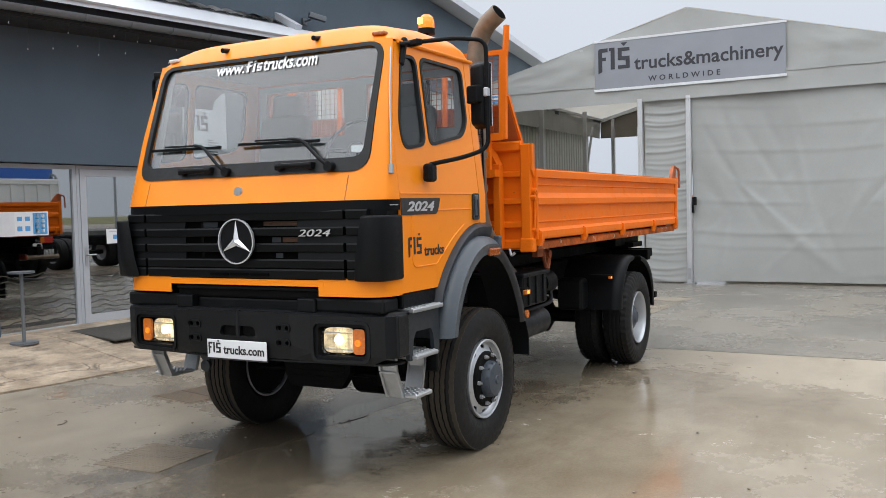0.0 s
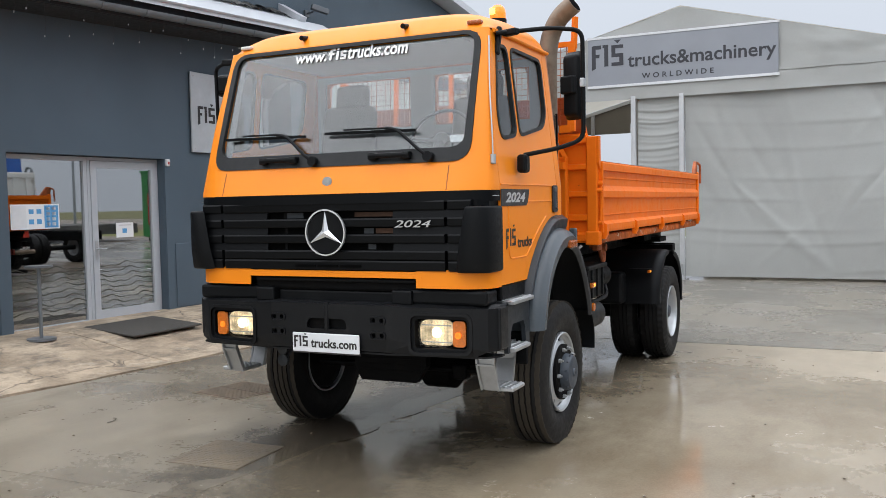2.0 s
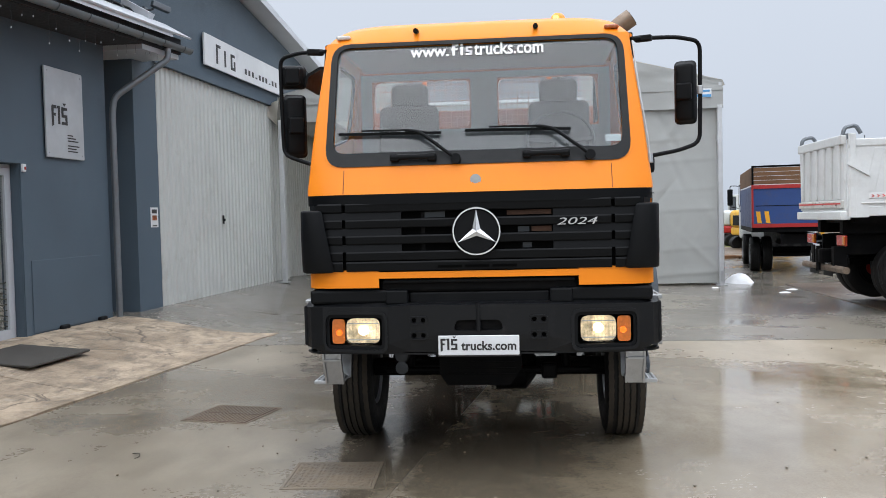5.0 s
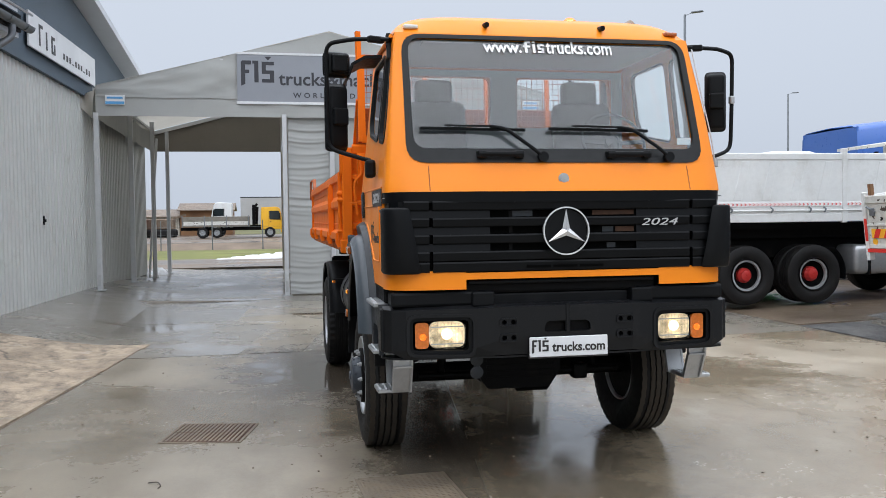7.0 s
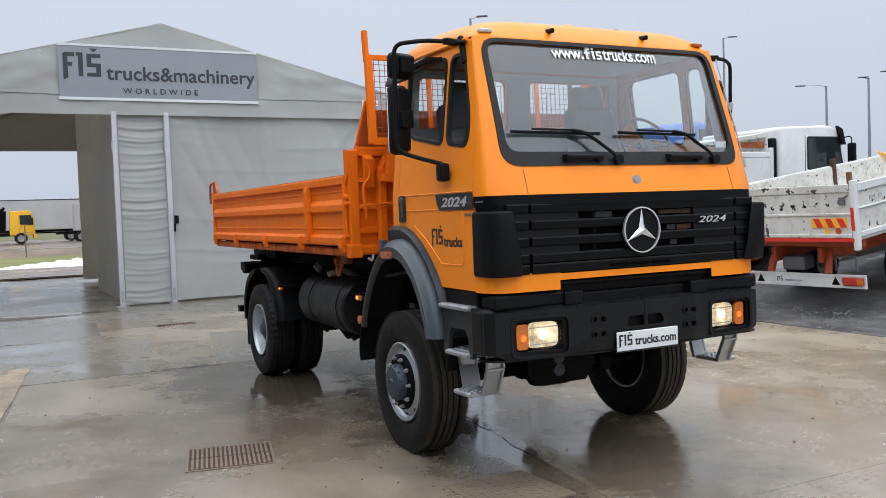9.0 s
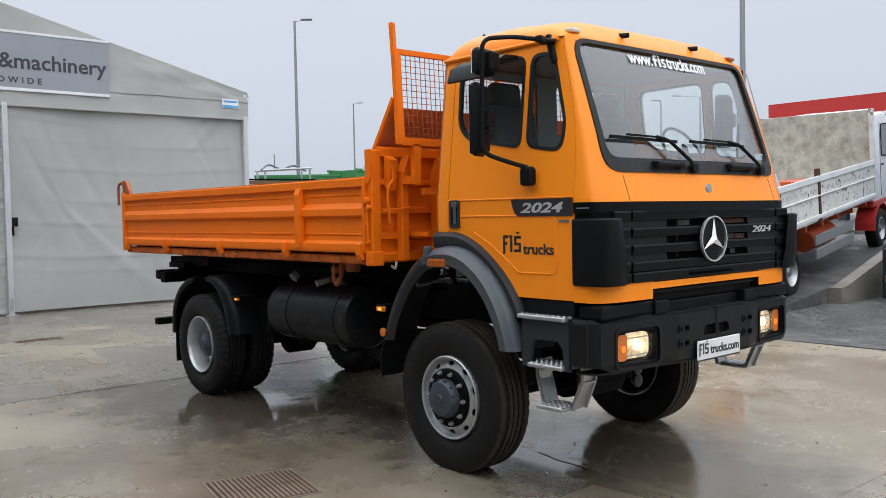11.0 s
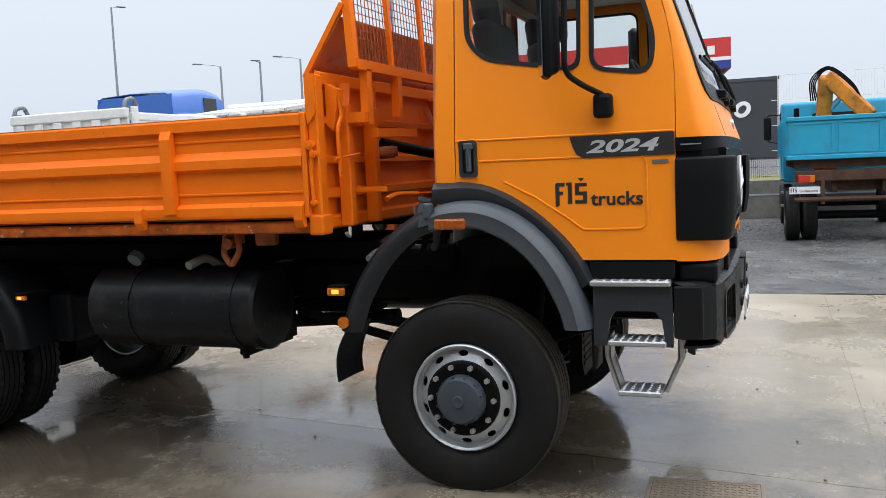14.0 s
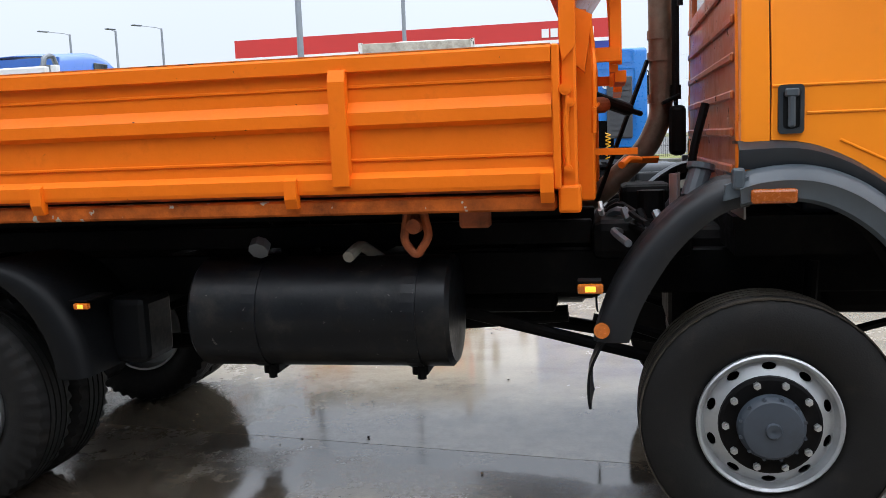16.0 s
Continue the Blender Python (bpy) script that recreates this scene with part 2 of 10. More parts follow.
# Darker silver that paints the shade inside the rear wheel dish.
M["shaded_disc"] = material("shaded_wheel_disc", (0.16, 0.16, 0.155), 0.5, metal=0.4, vary=0.2, fine=12, dirt=(0.07, 0.055, 0.04), dirt_amount=0.6, dirt_scale=8)
M["hub"] = material("grey_blue_hub", (0.045, 0.055, 0.070), 0.45, spec=0.35, vary=0.12, fine=20, dirt=(0.03, 0.03, 0.03), dirt_amount=0.4, dirt_scale=7)
M["steel"] = material("galvanised_steel", (0.48, 0.49, 0.50), 0.38, metal=0.75, vary=0.15, fine=14, bump=0.0005)
M["guard_black"] = material("black_guard_plastic", (0.011, 0.012, 0.014), 0.45, spec=0.3, vary=0.15, fine=22, dirt=(0.05, 0.048, 0.045), dirt_amount=0.3, dirt_scale=5)
M["step_plastic"] = material("dark_grey_step_plastic", (0.020, 0.024, 0.029), 0.42, spec=0.35, vary=0.12, fine=18, dirt=(0.07, 0.07, 0.068), dirt_amount=0.3, dirt_scale=5)
M["alu"] = material("worn_aluminium", (0.40, 0.41, 0.42), 0.38, metal=0.7, vary=0.12, fine=20, dirt=(0.2, 0.19, 0.18), dirt_amount=0.3, dirt_scale=8)
M["chrome"] = material("chrome", (0.8, 0.81, 0.82), 0.24, metal=0.6, vary=0.02, rough_vary=0.03)
M["exhaust"] = material("brown_exhaust_steel", (0.20, 0.155, 0.115), 0.45, metal=0.6, vary=0.3, fine=7, dirt=(0.09, 0.05, 0.03), dirt_amount=0.7, dirt_scale=5)
M["white_paint"] = material("white_lettering", (0.80, 0.80, 0.79), 0.5, vary=0.03)
M["print_black"] = material("black_lettering", (0.018, 0.016, 0.016), 0.45, vary=0.05)
M["print_grey"] = material("silver_lettering", (0.52, 0.52, 0.52), 0.4, metal=0.3, vary=0.05)
M["amber"] = material("amber_lens", (0.52, 0.125, 0.006), 0.2, vary=0.3, fine=60, coat=0.5)
M["worn_rail"] = material("chipped_orange_rail", (0.66, 0.16, 0.015), 0.55, vary=0.2, fine=20, spec=0.25, bump=0.002, dirt=(0.30, 0.14, 0.07), dirt_amount=0.7, dirt_scale=9, chips=(0.06, 0.03, 0.015), chip_scale=12, chip_edge=0.64)
M["sill_paint"] = material("chipped_orange_sill", (0.55, 0.12, 0.012), 0.6, vary=0.2, fine=16, spec=0.2, bump=0.002, dirt=(0.06, 0.02, 0.01), dirt_amount=0.9, dirt_scale=5, chips=(0.42, 0.40, 0.37), chip_scale=13, chip_edge=0.645)
M["marker_glow"] = material("lit_marker_lens", (1.0, 0.40, 0.03), 0.3, vary=0.02, emit=1.1)
M["amber_lit"] = material("lit_amber_lens", (0.9, 0.17, 0.008), 0.25, vary=0.5, fine=40, emit=0.7)
M["red_lens"] = material("red_lens", (0.45, 0.03, 0.015), 0.2, vary=0.1, coat=0.6)
M["lamp_lit"] = material("lit_headlamp", (0.95, 0.76, 0.50), 0.2, metal=0.3, vary=0.6, big=9, fine=24, emit=0.38)
M["bulb_lit"] = material("headlamp_bulb_glow", (1.0, 0.86, 0.62), 0.3, vary=0.02, emit=2.2)
M["clear_lens"] = material("clear_marker_lens", (0.55, 0.53, 0.50), 0.15, vary=0.1, coat=0.4)
M["glass"] = glass_material("window_glass", (0.90, 0.93, 0.92), 0.05)
M["screen_glass"] = glass_material("windscreen_glass", (0.80, 0.86, 0.87), 0.085, 0.2, 2.0)
M["glass_dark"] = glass_material("shop_glass", (0.36, 0.40, 0.39), 0.50, 0.015)
M["lens"] = glass_material("lamp_glass", (0.97, 0.97, 0.95), 0.03)
M["mirror"] = material("mirror_glass", (0.8, 0.82, 0.84), 0.03, metal=1.0, vary=0.01, rough_vary=0.01)
M["seat"] = material("grey_seat_cloth", (0.075, 0.077, 0.082), 0.9, vary=0.15, fine=60, bump=0.001, bump_scale=250)
M["film_print"] = material("olive_window_film_print", (0.045, 0.047, 0.035), 0.5, vary=0.1)
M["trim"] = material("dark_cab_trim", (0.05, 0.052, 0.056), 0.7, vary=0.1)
M["lining"] = material("pale_grey_cab_lining", (0.30, 0.315, 0.32), 0.8, vary=0.08)
M["beacon_lens"] = material("lit_beacon_lens", (1.0, 0.20, 0.012), 0.25, vary=0.05, emit=0.9)
M["beacon_core"] = material("beacon_bulb_glow", (1.0, 0.62, 0.12), 0.3, vary=0.02, emit=2.2)
M["wall_paint"] = material("dark_blue_grey_render", (0.068, 0.097, 0.126), 0.6, vary=0.12, big=0.5, fine=60, bump=0.0025, bump_scale=160, dirt=(0.075, 0.085, 0.095), dirt_amount=0.25, dirt_scale=1.2)
M["frame_grey"] = material("grey_pvc_frame", (0.42, 0.44, 0.47), 0.4, vary=0.05)
M["sheet_metal"] = material("pale_corrugated_steel", (0.54, 0.55, 0.53), 0.45, metal=0.15, vary=0.06, big=0.4, fine=5, dirt=(0.28, 0.25, 0.20), dirt_amount=0.3, dirt_scale=1.5)
M["sign_white"] = material("white_sign_panel", (0.68, 0.69, 0.70), 0.42, vary=0.05, big=1.5, dirt=(0.35, 0.36, 0.37), dirt_amount=0.3, dirt_scale=2)
M["sign_grey"] = material("brushed_grey_sign", (0.46, 0.48, 0.50), 0.4, metal=0.3, vary=0.08, big=2, fine=9)
M["roof_metal"] = material("pale_grey_roof_edge", (0.55, 0.57, 0.60), 0.45, metal=0.2, vary=0.08)
M["tile"] = material("grey_roof_tile", (0.21, 0.21, 0.205), 0.7, vary=0.15, fine=20, bump=0.002, dirt=(0.10, 0.10, 0.09), dirt_amount=0.5, island=0.15)
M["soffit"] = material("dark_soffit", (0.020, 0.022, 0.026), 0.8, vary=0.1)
M["zinc"] = material("zinc_gutter", (0.17, 0.185, 0.20), 0.45, metal=0.5, vary=0.15)
M["tarp"] = material("grey_tent_tarpaulin", (0.37, 0.376, 0.362), 0.5, vary=0.05, big=0.7, fine=40, bump=0.0012, bump_scale=70, dirt=(0.30, 0.295, 0.27), dirt_amount=0.3, dirt_scale=0.9)
M["tarp_in"] = material("cream_tarpaulin_lining", (0.60, 0.57, 0.51), 0.55, vary=0.05, big=0.8, through_light=0.32)
M["tarp_back"] = material("taupe_rear_tarpaulin", (0.24, 0.215, 0.18), 0.6, vary=0.08, big=0.7, fine=20, bump=0.01, bump_scale=3)
M["amber_dull"] = material("dull_amber_lens", (0.33, 0.075, 0.006), 0.25, vary=0.3, fine=60, coat=0.3)
M["tarp_banner"] = material("grey_printed_banner", (0.27, 0.285, 0.315), 0.5, vary=0.05, big=1.2, fine=50)
M["banner_text"] = material("dark_banner_print", (0.035, 0.036, 0.045), 0.5, vary=0.05)
M["tent_post"] = material("aluminium_tent_post", (0.58, 0.59, 0.60), 0.42, metal=0.45, vary=0.08, fine=12)
# Wet ovals by the truck, coloured darker to take in its shade and reflection.
M["concrete"] = wet_ground("wet_yard_concrete", (0.285, 0.243, 0.180), (0.158, 0.130, 0.092), 0.38, 0.0008, 44, 0.25, 0.34, 0.06, stain=(0.176, 0.143, 0.098), spec=0.9, soak_tone=(0.066, 0.053, 0.039),
                          soaked_shade=((-0.62, 0.7, 0.50, 2.6, -7.4, 0.6), (-1.3, 3.6, 1.1, 2.0, 0, 0.5)), films=((-0.42, 0.2, 0.20, 2.6, -7.4, 0.2), (-1.2, 3.1, 0.6, 0.9, 20, 0.2)))
M["concrete_light"] = wet_ground("damp_pale_concrete", (0.328, 0.276, 0.200), (0.228, 0.187, 0.130), 0.34, 0.0010, 44, 0.3, 0.38, 0.05, stain=(0.200, 0.158, 0.105), spec=1.0, soak_tone=(0.120, 0.098, 0.068),
                                soaked_shade=((0.05, -1.2, 0.75, 2.2, -7.4, 0.5), (0.5, 3.6, 0.8, 1.6, 0, 0.4)), films=((0.35, 1.4, 1.1, 2.2, -7.4, 0.3), (1.6, 0.2, 1.2, 1.0, 0, 0.4), (2.2, 1.8, 1.5, 1.3, 0, 0.4)))
M["concrete_grey"] = wet_ground("wet_grey_concrete", (0.215, 0.192, 0.154), (0.122, 0.110, 0.090), 0.26, 0.0007, 40, 0.6, 0.30, 0.05, stain=(0.21, 0.19, 0.165))
M["apron"] = wet_ground("broken_tan_concrete", (0.50, 0.40, 0.29), (0.31, 0.235, 0.16), 1.7, 0.022, 16, 0.15, 0.75, 0.35, stain=(0.15, 0.12, 0.09), cracks=0.7)
M["water"] = material("standing_rain_water", (0.105, 0.086, 0.063), 0.06, vary=0.3, fine=30, rough_vary=0.01)
M["gravel"] = wet_ground("dark_grey_gravel", (0.125, 0.12, 0.113), (0.05, 0.05, 0.05), 1.1, 0.05, 15, 0.15, 0.75, 0.35, stain=(0.025, 0.025, 0.024))
M["stone"] = material("wet_grey_stone", (0.13, 0.127, 0.12), 0.6, vary=0.4, big=9, fine=30)
M["dirt_road"] = wet_ground("wet_dirt_track", (0.17, 0.125, 0.085), (0.09, 0.068, 0.05), 0.25, 0.006, 18, 0.5, 0.55, 0.15)
M["grass"] = material("dull_winter_grass", (0.105, 0.105, 0.035), 0.9, vary=0.3, big=0.15, fine=7, bump=0.03, bump_scale=14, dirt=(0.13, 0.09, 0.05), dirt_amount=0.6, dirt_scale=0.5)
M["snow"] = material("dirty_snow", (0.72, 0.73, 0.75), 0.7, vary=0.12, big=3, fine=15, bump=0.02, bump_scale=9, dirt=(0.35, 0.32, 0.28), dirt_amount=0.5, dirt_scale=4)
M["cover"] = material("worn_steel_cover", (0.165, 0.132, 0.096), 0.5, metal=0.2, vary=0.3, fine=12, dirt=(0.23, 0.18, 0.12), dirt_amount=0.7, dirt_scale=3)
# Near-black colour that stands in for the shade inside openings.
M["hollow_shade"] = material("hollow_shade_black", (0.0025, 0.0025, 0.0025), 0.95, spec=0.02, vary=0.1)
M["mat"] = material("black_door_mat", (0.055, 0.05, 0.043), 0.95, vary=0.2, fine=80, bump=0.004, bump_scale=220)
M["kerb_concrete"] = material("weathered_concrete", (0.20, 0.185, 0.155), 0.75, vary=0.18, big=0.9, fine=14, bump=0.003, bump_scale=50, dirt=(0.07, 0.065, 0.05), dirt_amount=0.6, dirt_scale=1.5)
M["white_body"] = material("white_truck_body", (0.66, 0.67, 0.66), 0.4, vary=0.06, big=0.9, fine=12, dirt=(0.36, 0.33, 0.28), dirt_amount=0.4, dirt_scale=1.6)
M["worn_white"] = material("worn_white_boards", (0.60, 0.595, 0.555), 0.6, vary=0.14, fine=10, bump=0.002, dirt=(0.20, 0.15, 0.10), dirt_amount=0.5, dirt_scale=7, chips=(0.06, 0.045, 0.035), chip_scale=9, chip_edge=0.63)
M["plywood"] = material("peeling_plywood", (0.42, 0.39, 0.33), 0.75, vary=0.2, fine=12, bump=0.003, dirt=(0.15, 0.13, 0.10), dirt_amount=0.8, dirt_scale=4)
M["timber"] = material("brown_timber", (0.19, 0.095, 0.04), 0.75, vary=0.25, fine=9, bump=0.003, bump_scale=30)
M["blue_paint"] = material("blue_truck_paint", (0.008, 0.145, 0.46), 0.33, vary=0.05, coat=0.3)
M["navy"] = material("dark_blue_side", (0.025, 0.065, 0.22), 0.45, vary=0.1, dirt=(0.1, 0.08, 0.07), dirt_amount=0.4)
M["roof_blue"] = material("royal_blue_cab_paint", (0.035, 0.12, 0.42), 0.35, vary=0.05, coat=0.3)
M["cyan"] = material("turquoise_truck_paint", (0.010, 0.27, 0.42), 0.42, vary=0.08, fine=8, dirt=(0.06, 0.11, 0.13), dirt_amount=0.4, dirt_scale=3)
M["teal"] = material("dark_teal_truck_paint", (0.010, 0.060, 0.066), 0.35, vary=0.08, coat=0.3)
M["red_paint"] = material("red_paint", (0.42, 0.022, 0.018), 0.42, vary=0.1, dirt=(0.16, 0.03, 0.02), dirt_amount=0.4)
M["orange_red"] = material("orange_red_chassis", (0.42, 0.065, 0.014), 0.5, vary=0.15, dirt=(0.12, 0.05, 0.03), dirt_amount=0.6, dirt_scale=4)
M["yellow"] = material("machine_yellow", (0.75, 0.40, 0.012), 0.42, vary=0.08, dirt=(0.25, 0.16, 0.05), dirt_amount=0.4)
M["crane_yellow"] = material("faded_crane_yellow", (0.60, 0.20, 0.015), 0.55, spec=0.25, vary=0.2, dirt=(0.08, 0.04, 0.02), dirt_amount=0.8, dirt_scale=4)
M["green"] = material("green_skip_paint", (0.035, 0.20, 0.055), 0.5, vary=0.12, dirt=(0.12, 0.12, 0.08), dirt_amount=0.4)
M["grey_cladding"] = material("anthracite_cladding", (0.040, 0.044, 0.050), 0.55, vary=0.06, big=0.2)
M["fascia_red"] = material("red_canopy_fascia", (0.50, 0.028, 0.024), 0.4, vary=0.03)
M["fascia_blue"] = material("blue_canopy_band", (0.025, 0.04, 0.25), 0.4, vary=0.03)
M["lamp_post"] = material("grey_lamp_post", (0.23, 0.25, 0.27), 0.5, metal=0.4, vary=0.08)
M["bark"] = material("bare_twig_bark", (0.07, 0.06, 0.05), 0.9, vary=0.2)
M["poster_blue"] = material("blue_print", (0.10, 0.32, 0.60), 0.5, vary=0.08, fine=30)
M["far_wall"] = material("far_pale_wall", (0.42, 0.42, 0.41), 0.7, vary=0.08)
M["paper"] = material("paper", (0.74, 0.75, 0.76), 0.6, vary=0.03)
M["verge_grass"] = material("green_verge_grass", (0.14, 0.15, 0.035), 0.9, vary=0.3, big=0.3, fine=5, bump=0.03, bump_scale=12, dirt=(0.17, 0.13, 0.07), dirt_amount=0.6, dirt_scale=0.7)
M["bank_soil"] = material("brown_earth", (0.16, 0.12, 0.085), 0.9, vary=0.25, fine=6, bump=0.02, bump_scale=10)


# ---- building helpers ----
def part(name, bm, mat, parent=None, label="", smooth=0.0):
    bmesh.ops.recalc_face_normals(bm, faces=bm.faces)
    me = bpy.data.meshes.new(name)
    bm.to_mesh(me)
    bm.free()
    me.materials.append(M[mat] if isinstance(mat, str) else mat)
    if smooth:
        me.shade_smooth()
        me.set_sharp_from_angle(angle=radians(smooth))
    ob = new(name, me)
    if parent:
        ob.parent = parent
    if label:
        ob["label"] = label
    return ob


def thing(name, label, category, group="", kind="", at=(0, 0, 0)):
    ob = new(name)
    ob.empty_display_size = 0.2
    ob.location = at
    return tagged(ob, label, category, group, kind)


def join(*bms):
    out = bmesh.new()
    for b in bms:
        me = bpy.data.meshes.new("tmp")
        b.to_mesh(me)
        b.free()
        out.from_mesh(me)
        bpy.data.meshes.remove(me)
    return out


def moved(bm, m):
    bmesh.ops.transform(bm, matrix=m, verts=bm.verts)
    return bm


def box(x0, x1, y0, y1, z0, z1, bev=0.0, seg=2):
    bm = bmesh.new()
    bmesh.ops.create_cube(bm, size=1.0)
    for v in bm.verts:
        v.co = Vector(((x0 + x1) / 2 + v.co.x * (x1 - x0), (y0 + y1) / 2 + v.co.y * (y1 - y0), (z0 + z1) / 2 + v.co.z * (z1 - z0)))
    if bev:
        bmesh.ops.bevel(bm, geom=bm.edges[:], offset=min(bev, 0.45 * min(abs(x1 - x0), abs(y1 - y0), abs(z1 - z0))), segments=seg, profile=0.5, affect="EDGES")
    return bm


def prism(poly, axis, a, b, bev=0.0):
    """A polygon of 2D points run along an axis: x takes (y, z), y takes (x, z), z takes (x, y)."""
    bm = bmesh.new()
    def put(p, w):
        return {"x": (w, p[0], p[1]), "y": (p[0], w, p[1]), "z": (p[0], p[1], w)}[axis]
    lo = [bm.verts.new(put(p, a)) for p in poly]
    hi = [bm.verts.new(put(p, b)) for p in poly]
    bm.faces.new(lo)
    bm.faces.new(hi[::-1])
    for i in range(len(poly)):
        j = (i + 1) % len(poly)
        bm.faces.new((lo[i], lo[j], hi[j], hi[i]))
    if bev:
        bmesh.ops.recalc_face_normals(bm, faces=bm.faces)
        bmesh.ops.bevel(bm, geom=bm.edges[:], offset=bev, segments=2, profile=0.5, affect="EDGES")
    return bm


def rod(p0, p1, r, seg=12, r1=None):
    bm = bmesh.new()
    d = Vector(p1) - Vector(p0)
    bmesh.ops.create_cone(bm, cap_ends=True, segments=seg, radius1=r, radius2=r if r1 is None else r1, depth=d.length)
    return moved(bm, Matrix.Translation((Vector(p0) + Vector(p1)) / 2) @ d.to_track_quat("Z", "Y").to_matrix().to_4x4())


def beam(p0, p1, w, h, bev=0.0):
    """A square bar from p0 to p1, w wide and h high."""
    d = Vector(p1) - Vector(p0)
    b = box(-w / 2, w / 2, -h / 2, h / 2, -d.length / 2, d.length / 2, bev, 1)
    return moved(b, Matrix.Translation((Vector(p0) + Vector(p1)) / 2) @ d.to_track_quat("Z", "Y").to_matrix().to_4x4())


def smooth_line(pts, n=6):
    """Catmull-Rom points through a list of points."""
    P = [Vector(p) for p in pts]
    P = [2 * P[0] - P[1]] + P + [2 * P[-1] - P[-2]]
    out = []
    for i in range(1, len(P) - 2):
        for k in range(n):
            t = k / n
            a, b, c, d = P[i - 1], P[i], P[i + 1], P[i + 2]
            out.append(0.5 * (2 * b + (c - a) * t + (2 * a - 5 * b + 4 * c - d) * t * t + (3 * b - a - 3 * c + d) * t ** 3))
    return out + [P[-2]]


def fillet(pts, r, n=5):
    """An open line of 3D points with its corners rounded to about r."""
    P = [Vector(p) for p in pts]
    out = [P[0]]
    for a, b, c in zip(P, P[1:], P[2:]):
        k = min(r, (a - b).length * 0.45, (c - b).length * 0.45)
        u, w = b + (a - b).normalized() * k, b + (c - b).normalized() * k
        out += [(1 - t) ** 2 * u + 2 * t * (1 - t) * b + t * t * w for t in (i / n for i in range(n + 1))]
    return out + [P[-1]]


def tube(pts, r, seg=10, radii=None):
    P = [Vector(p) for p in pts]
    bm, rings, up = bmesh.new(), [], None
    for i, p in enumerate(P):
        d = (P[min(i + 1, len(P) - 1)] - P[max(i - 1, 0)]).normalized()
        if up is None:
            up = d.orthogonal().normalized()
        up = (up - d * up.dot(d)).normalized()
        s = d.cross(up)
        q = radii[i] if radii else r
        rings.append([bm.verts.new(p + q * (math.cos(a) * up + math.sin(a) * s)) for a in (2 * math.pi * k / seg for k in range(seg))])
    for a, b in zip(rings, rings[1:]):
        for k in range(seg):
            bm.faces.new((a[k], a[(k + 1) % seg], b[(k + 1) % seg], b[k]))
    bm.faces.new(rings[0])
    bm.faces.new(rings[-1][::-1])
    return bm


def lathe(profile, seg=48, axis="x"):
    """A closed profile of (along, radius) turned about an axis through the origin."""
    bm, rings = bmesh.new(), []
    for k in range(seg):
        a = 2 * math.pi * k / seg
        c, s = math.cos(a), math.sin(a)
        rings.append([bm.verts.new({"x": (u, r * c, r * s), "y": (r * c, u, r * s), "z": (r * c, r * s, u)}[axis]) for u, r in profile])
    for k in range(seg):
        a, b = rings[k], rings[(k + 1) % seg]
        for i in range(len(profile)):
            j = (i + 1) % len(profile)
            bm.faces.new((a[i], a[j], b[j], b[i]))
    bmesh.ops.remove_doubles(bm, verts=bm.verts, dist=1e-5)
    return bm


def grid(rows, close=False):
    """A skin over rows of 3D points of equal length."""
    bm = bmesh.new()
    V = [[bm.verts.new(p) for p in row] for row in rows]
    for a, b in zip(V, V[1:]):
        for i in range(len(a) - (0 if close else 1)):
            j = (i + 1) % len(a)
            bm.faces.new((a[i], a[j], b[j], b[i]))
    return bm


def thick(bm, t):
    bmesh.ops.recalc_face_normals(bm, faces=bm.faces)
    bmesh.ops.solidify(bm, geom=bm.faces[:], thickness=t)
    return bm


def rounded(pts, r, n=5):
    """A closed 2D polygon with rounded corners; r one radius or one for each corner."""
    out, N = [], len(pts)
    for i in range(N):
        a, b, c = Vector(pts[i - 1]), Vector(pts[i]), Vector(pts[(i + 1) % N])
        q = r[i] if isinstance(r, (list, tuple)) else r
        k = min(q, (a - b).length * 0.48, (c - b).length * 0.48)
        if k < 1e-4:
            out.append(b)
            continue
        u, w = b + (a - b).normalized() * k, b + (c - b).normalized() * k
        out += [(1 - t) ** 2 * u + 2 * t * (1 - t) * b + t * t * w for t in (j / n for j in range(n + 1))]
    return out


def rect(x0, x1, z0, z1, r=0.0, n=4):
    p = [(x0, z0), (x1, z0), (x1, z1), (x0, z1)]
    return rounded(p, r, n) if r else p


def circle(x, z, r, n=20, rz=None):
    return [(x + r * math.cos(2 * math.pi * k / n), z + (rz or r) * math.sin(2 * math.pi * k / n)) for k in range(n)]


def sheet(outer, holes, place, t, cuts=()):
    """A plate from a 2D outline with holes, t thick; place(u, v, w) sets it in the world, w the depth."""
    bm = bmesh.new()
    edges = []
    for loop in [outer, *holes]:
        vs = [bm.verts.new((p[0], p[1], 0)) for p in loop]
        edges += [bm.edges.new((vs[i], vs[(i + 1) % len(vs)])) for i in range(len(vs))]
    bmesh.ops.triangle_fill(bm, use_beauty=True, use_dissolve=False, edges=edges, normal=(0, 0, 1))
    for u in cuts:
        bmesh.ops.bisect_plane(bm, geom=bm.verts[:] + bm.edges[:] + bm.faces[:], plane_co=(u, 0, 0), plane_no=(1, 0, 0))
    if t:
        got = bmesh.ops.extrude_face_region(bm, geom=bm.faces[:])
        for v in got["geom"]:
            if isinstance(v, bmesh.types.BMVert):
                v.co.z = t
    for v in bm.verts:
        v.co = Vector(place(*v.co))
    return bm


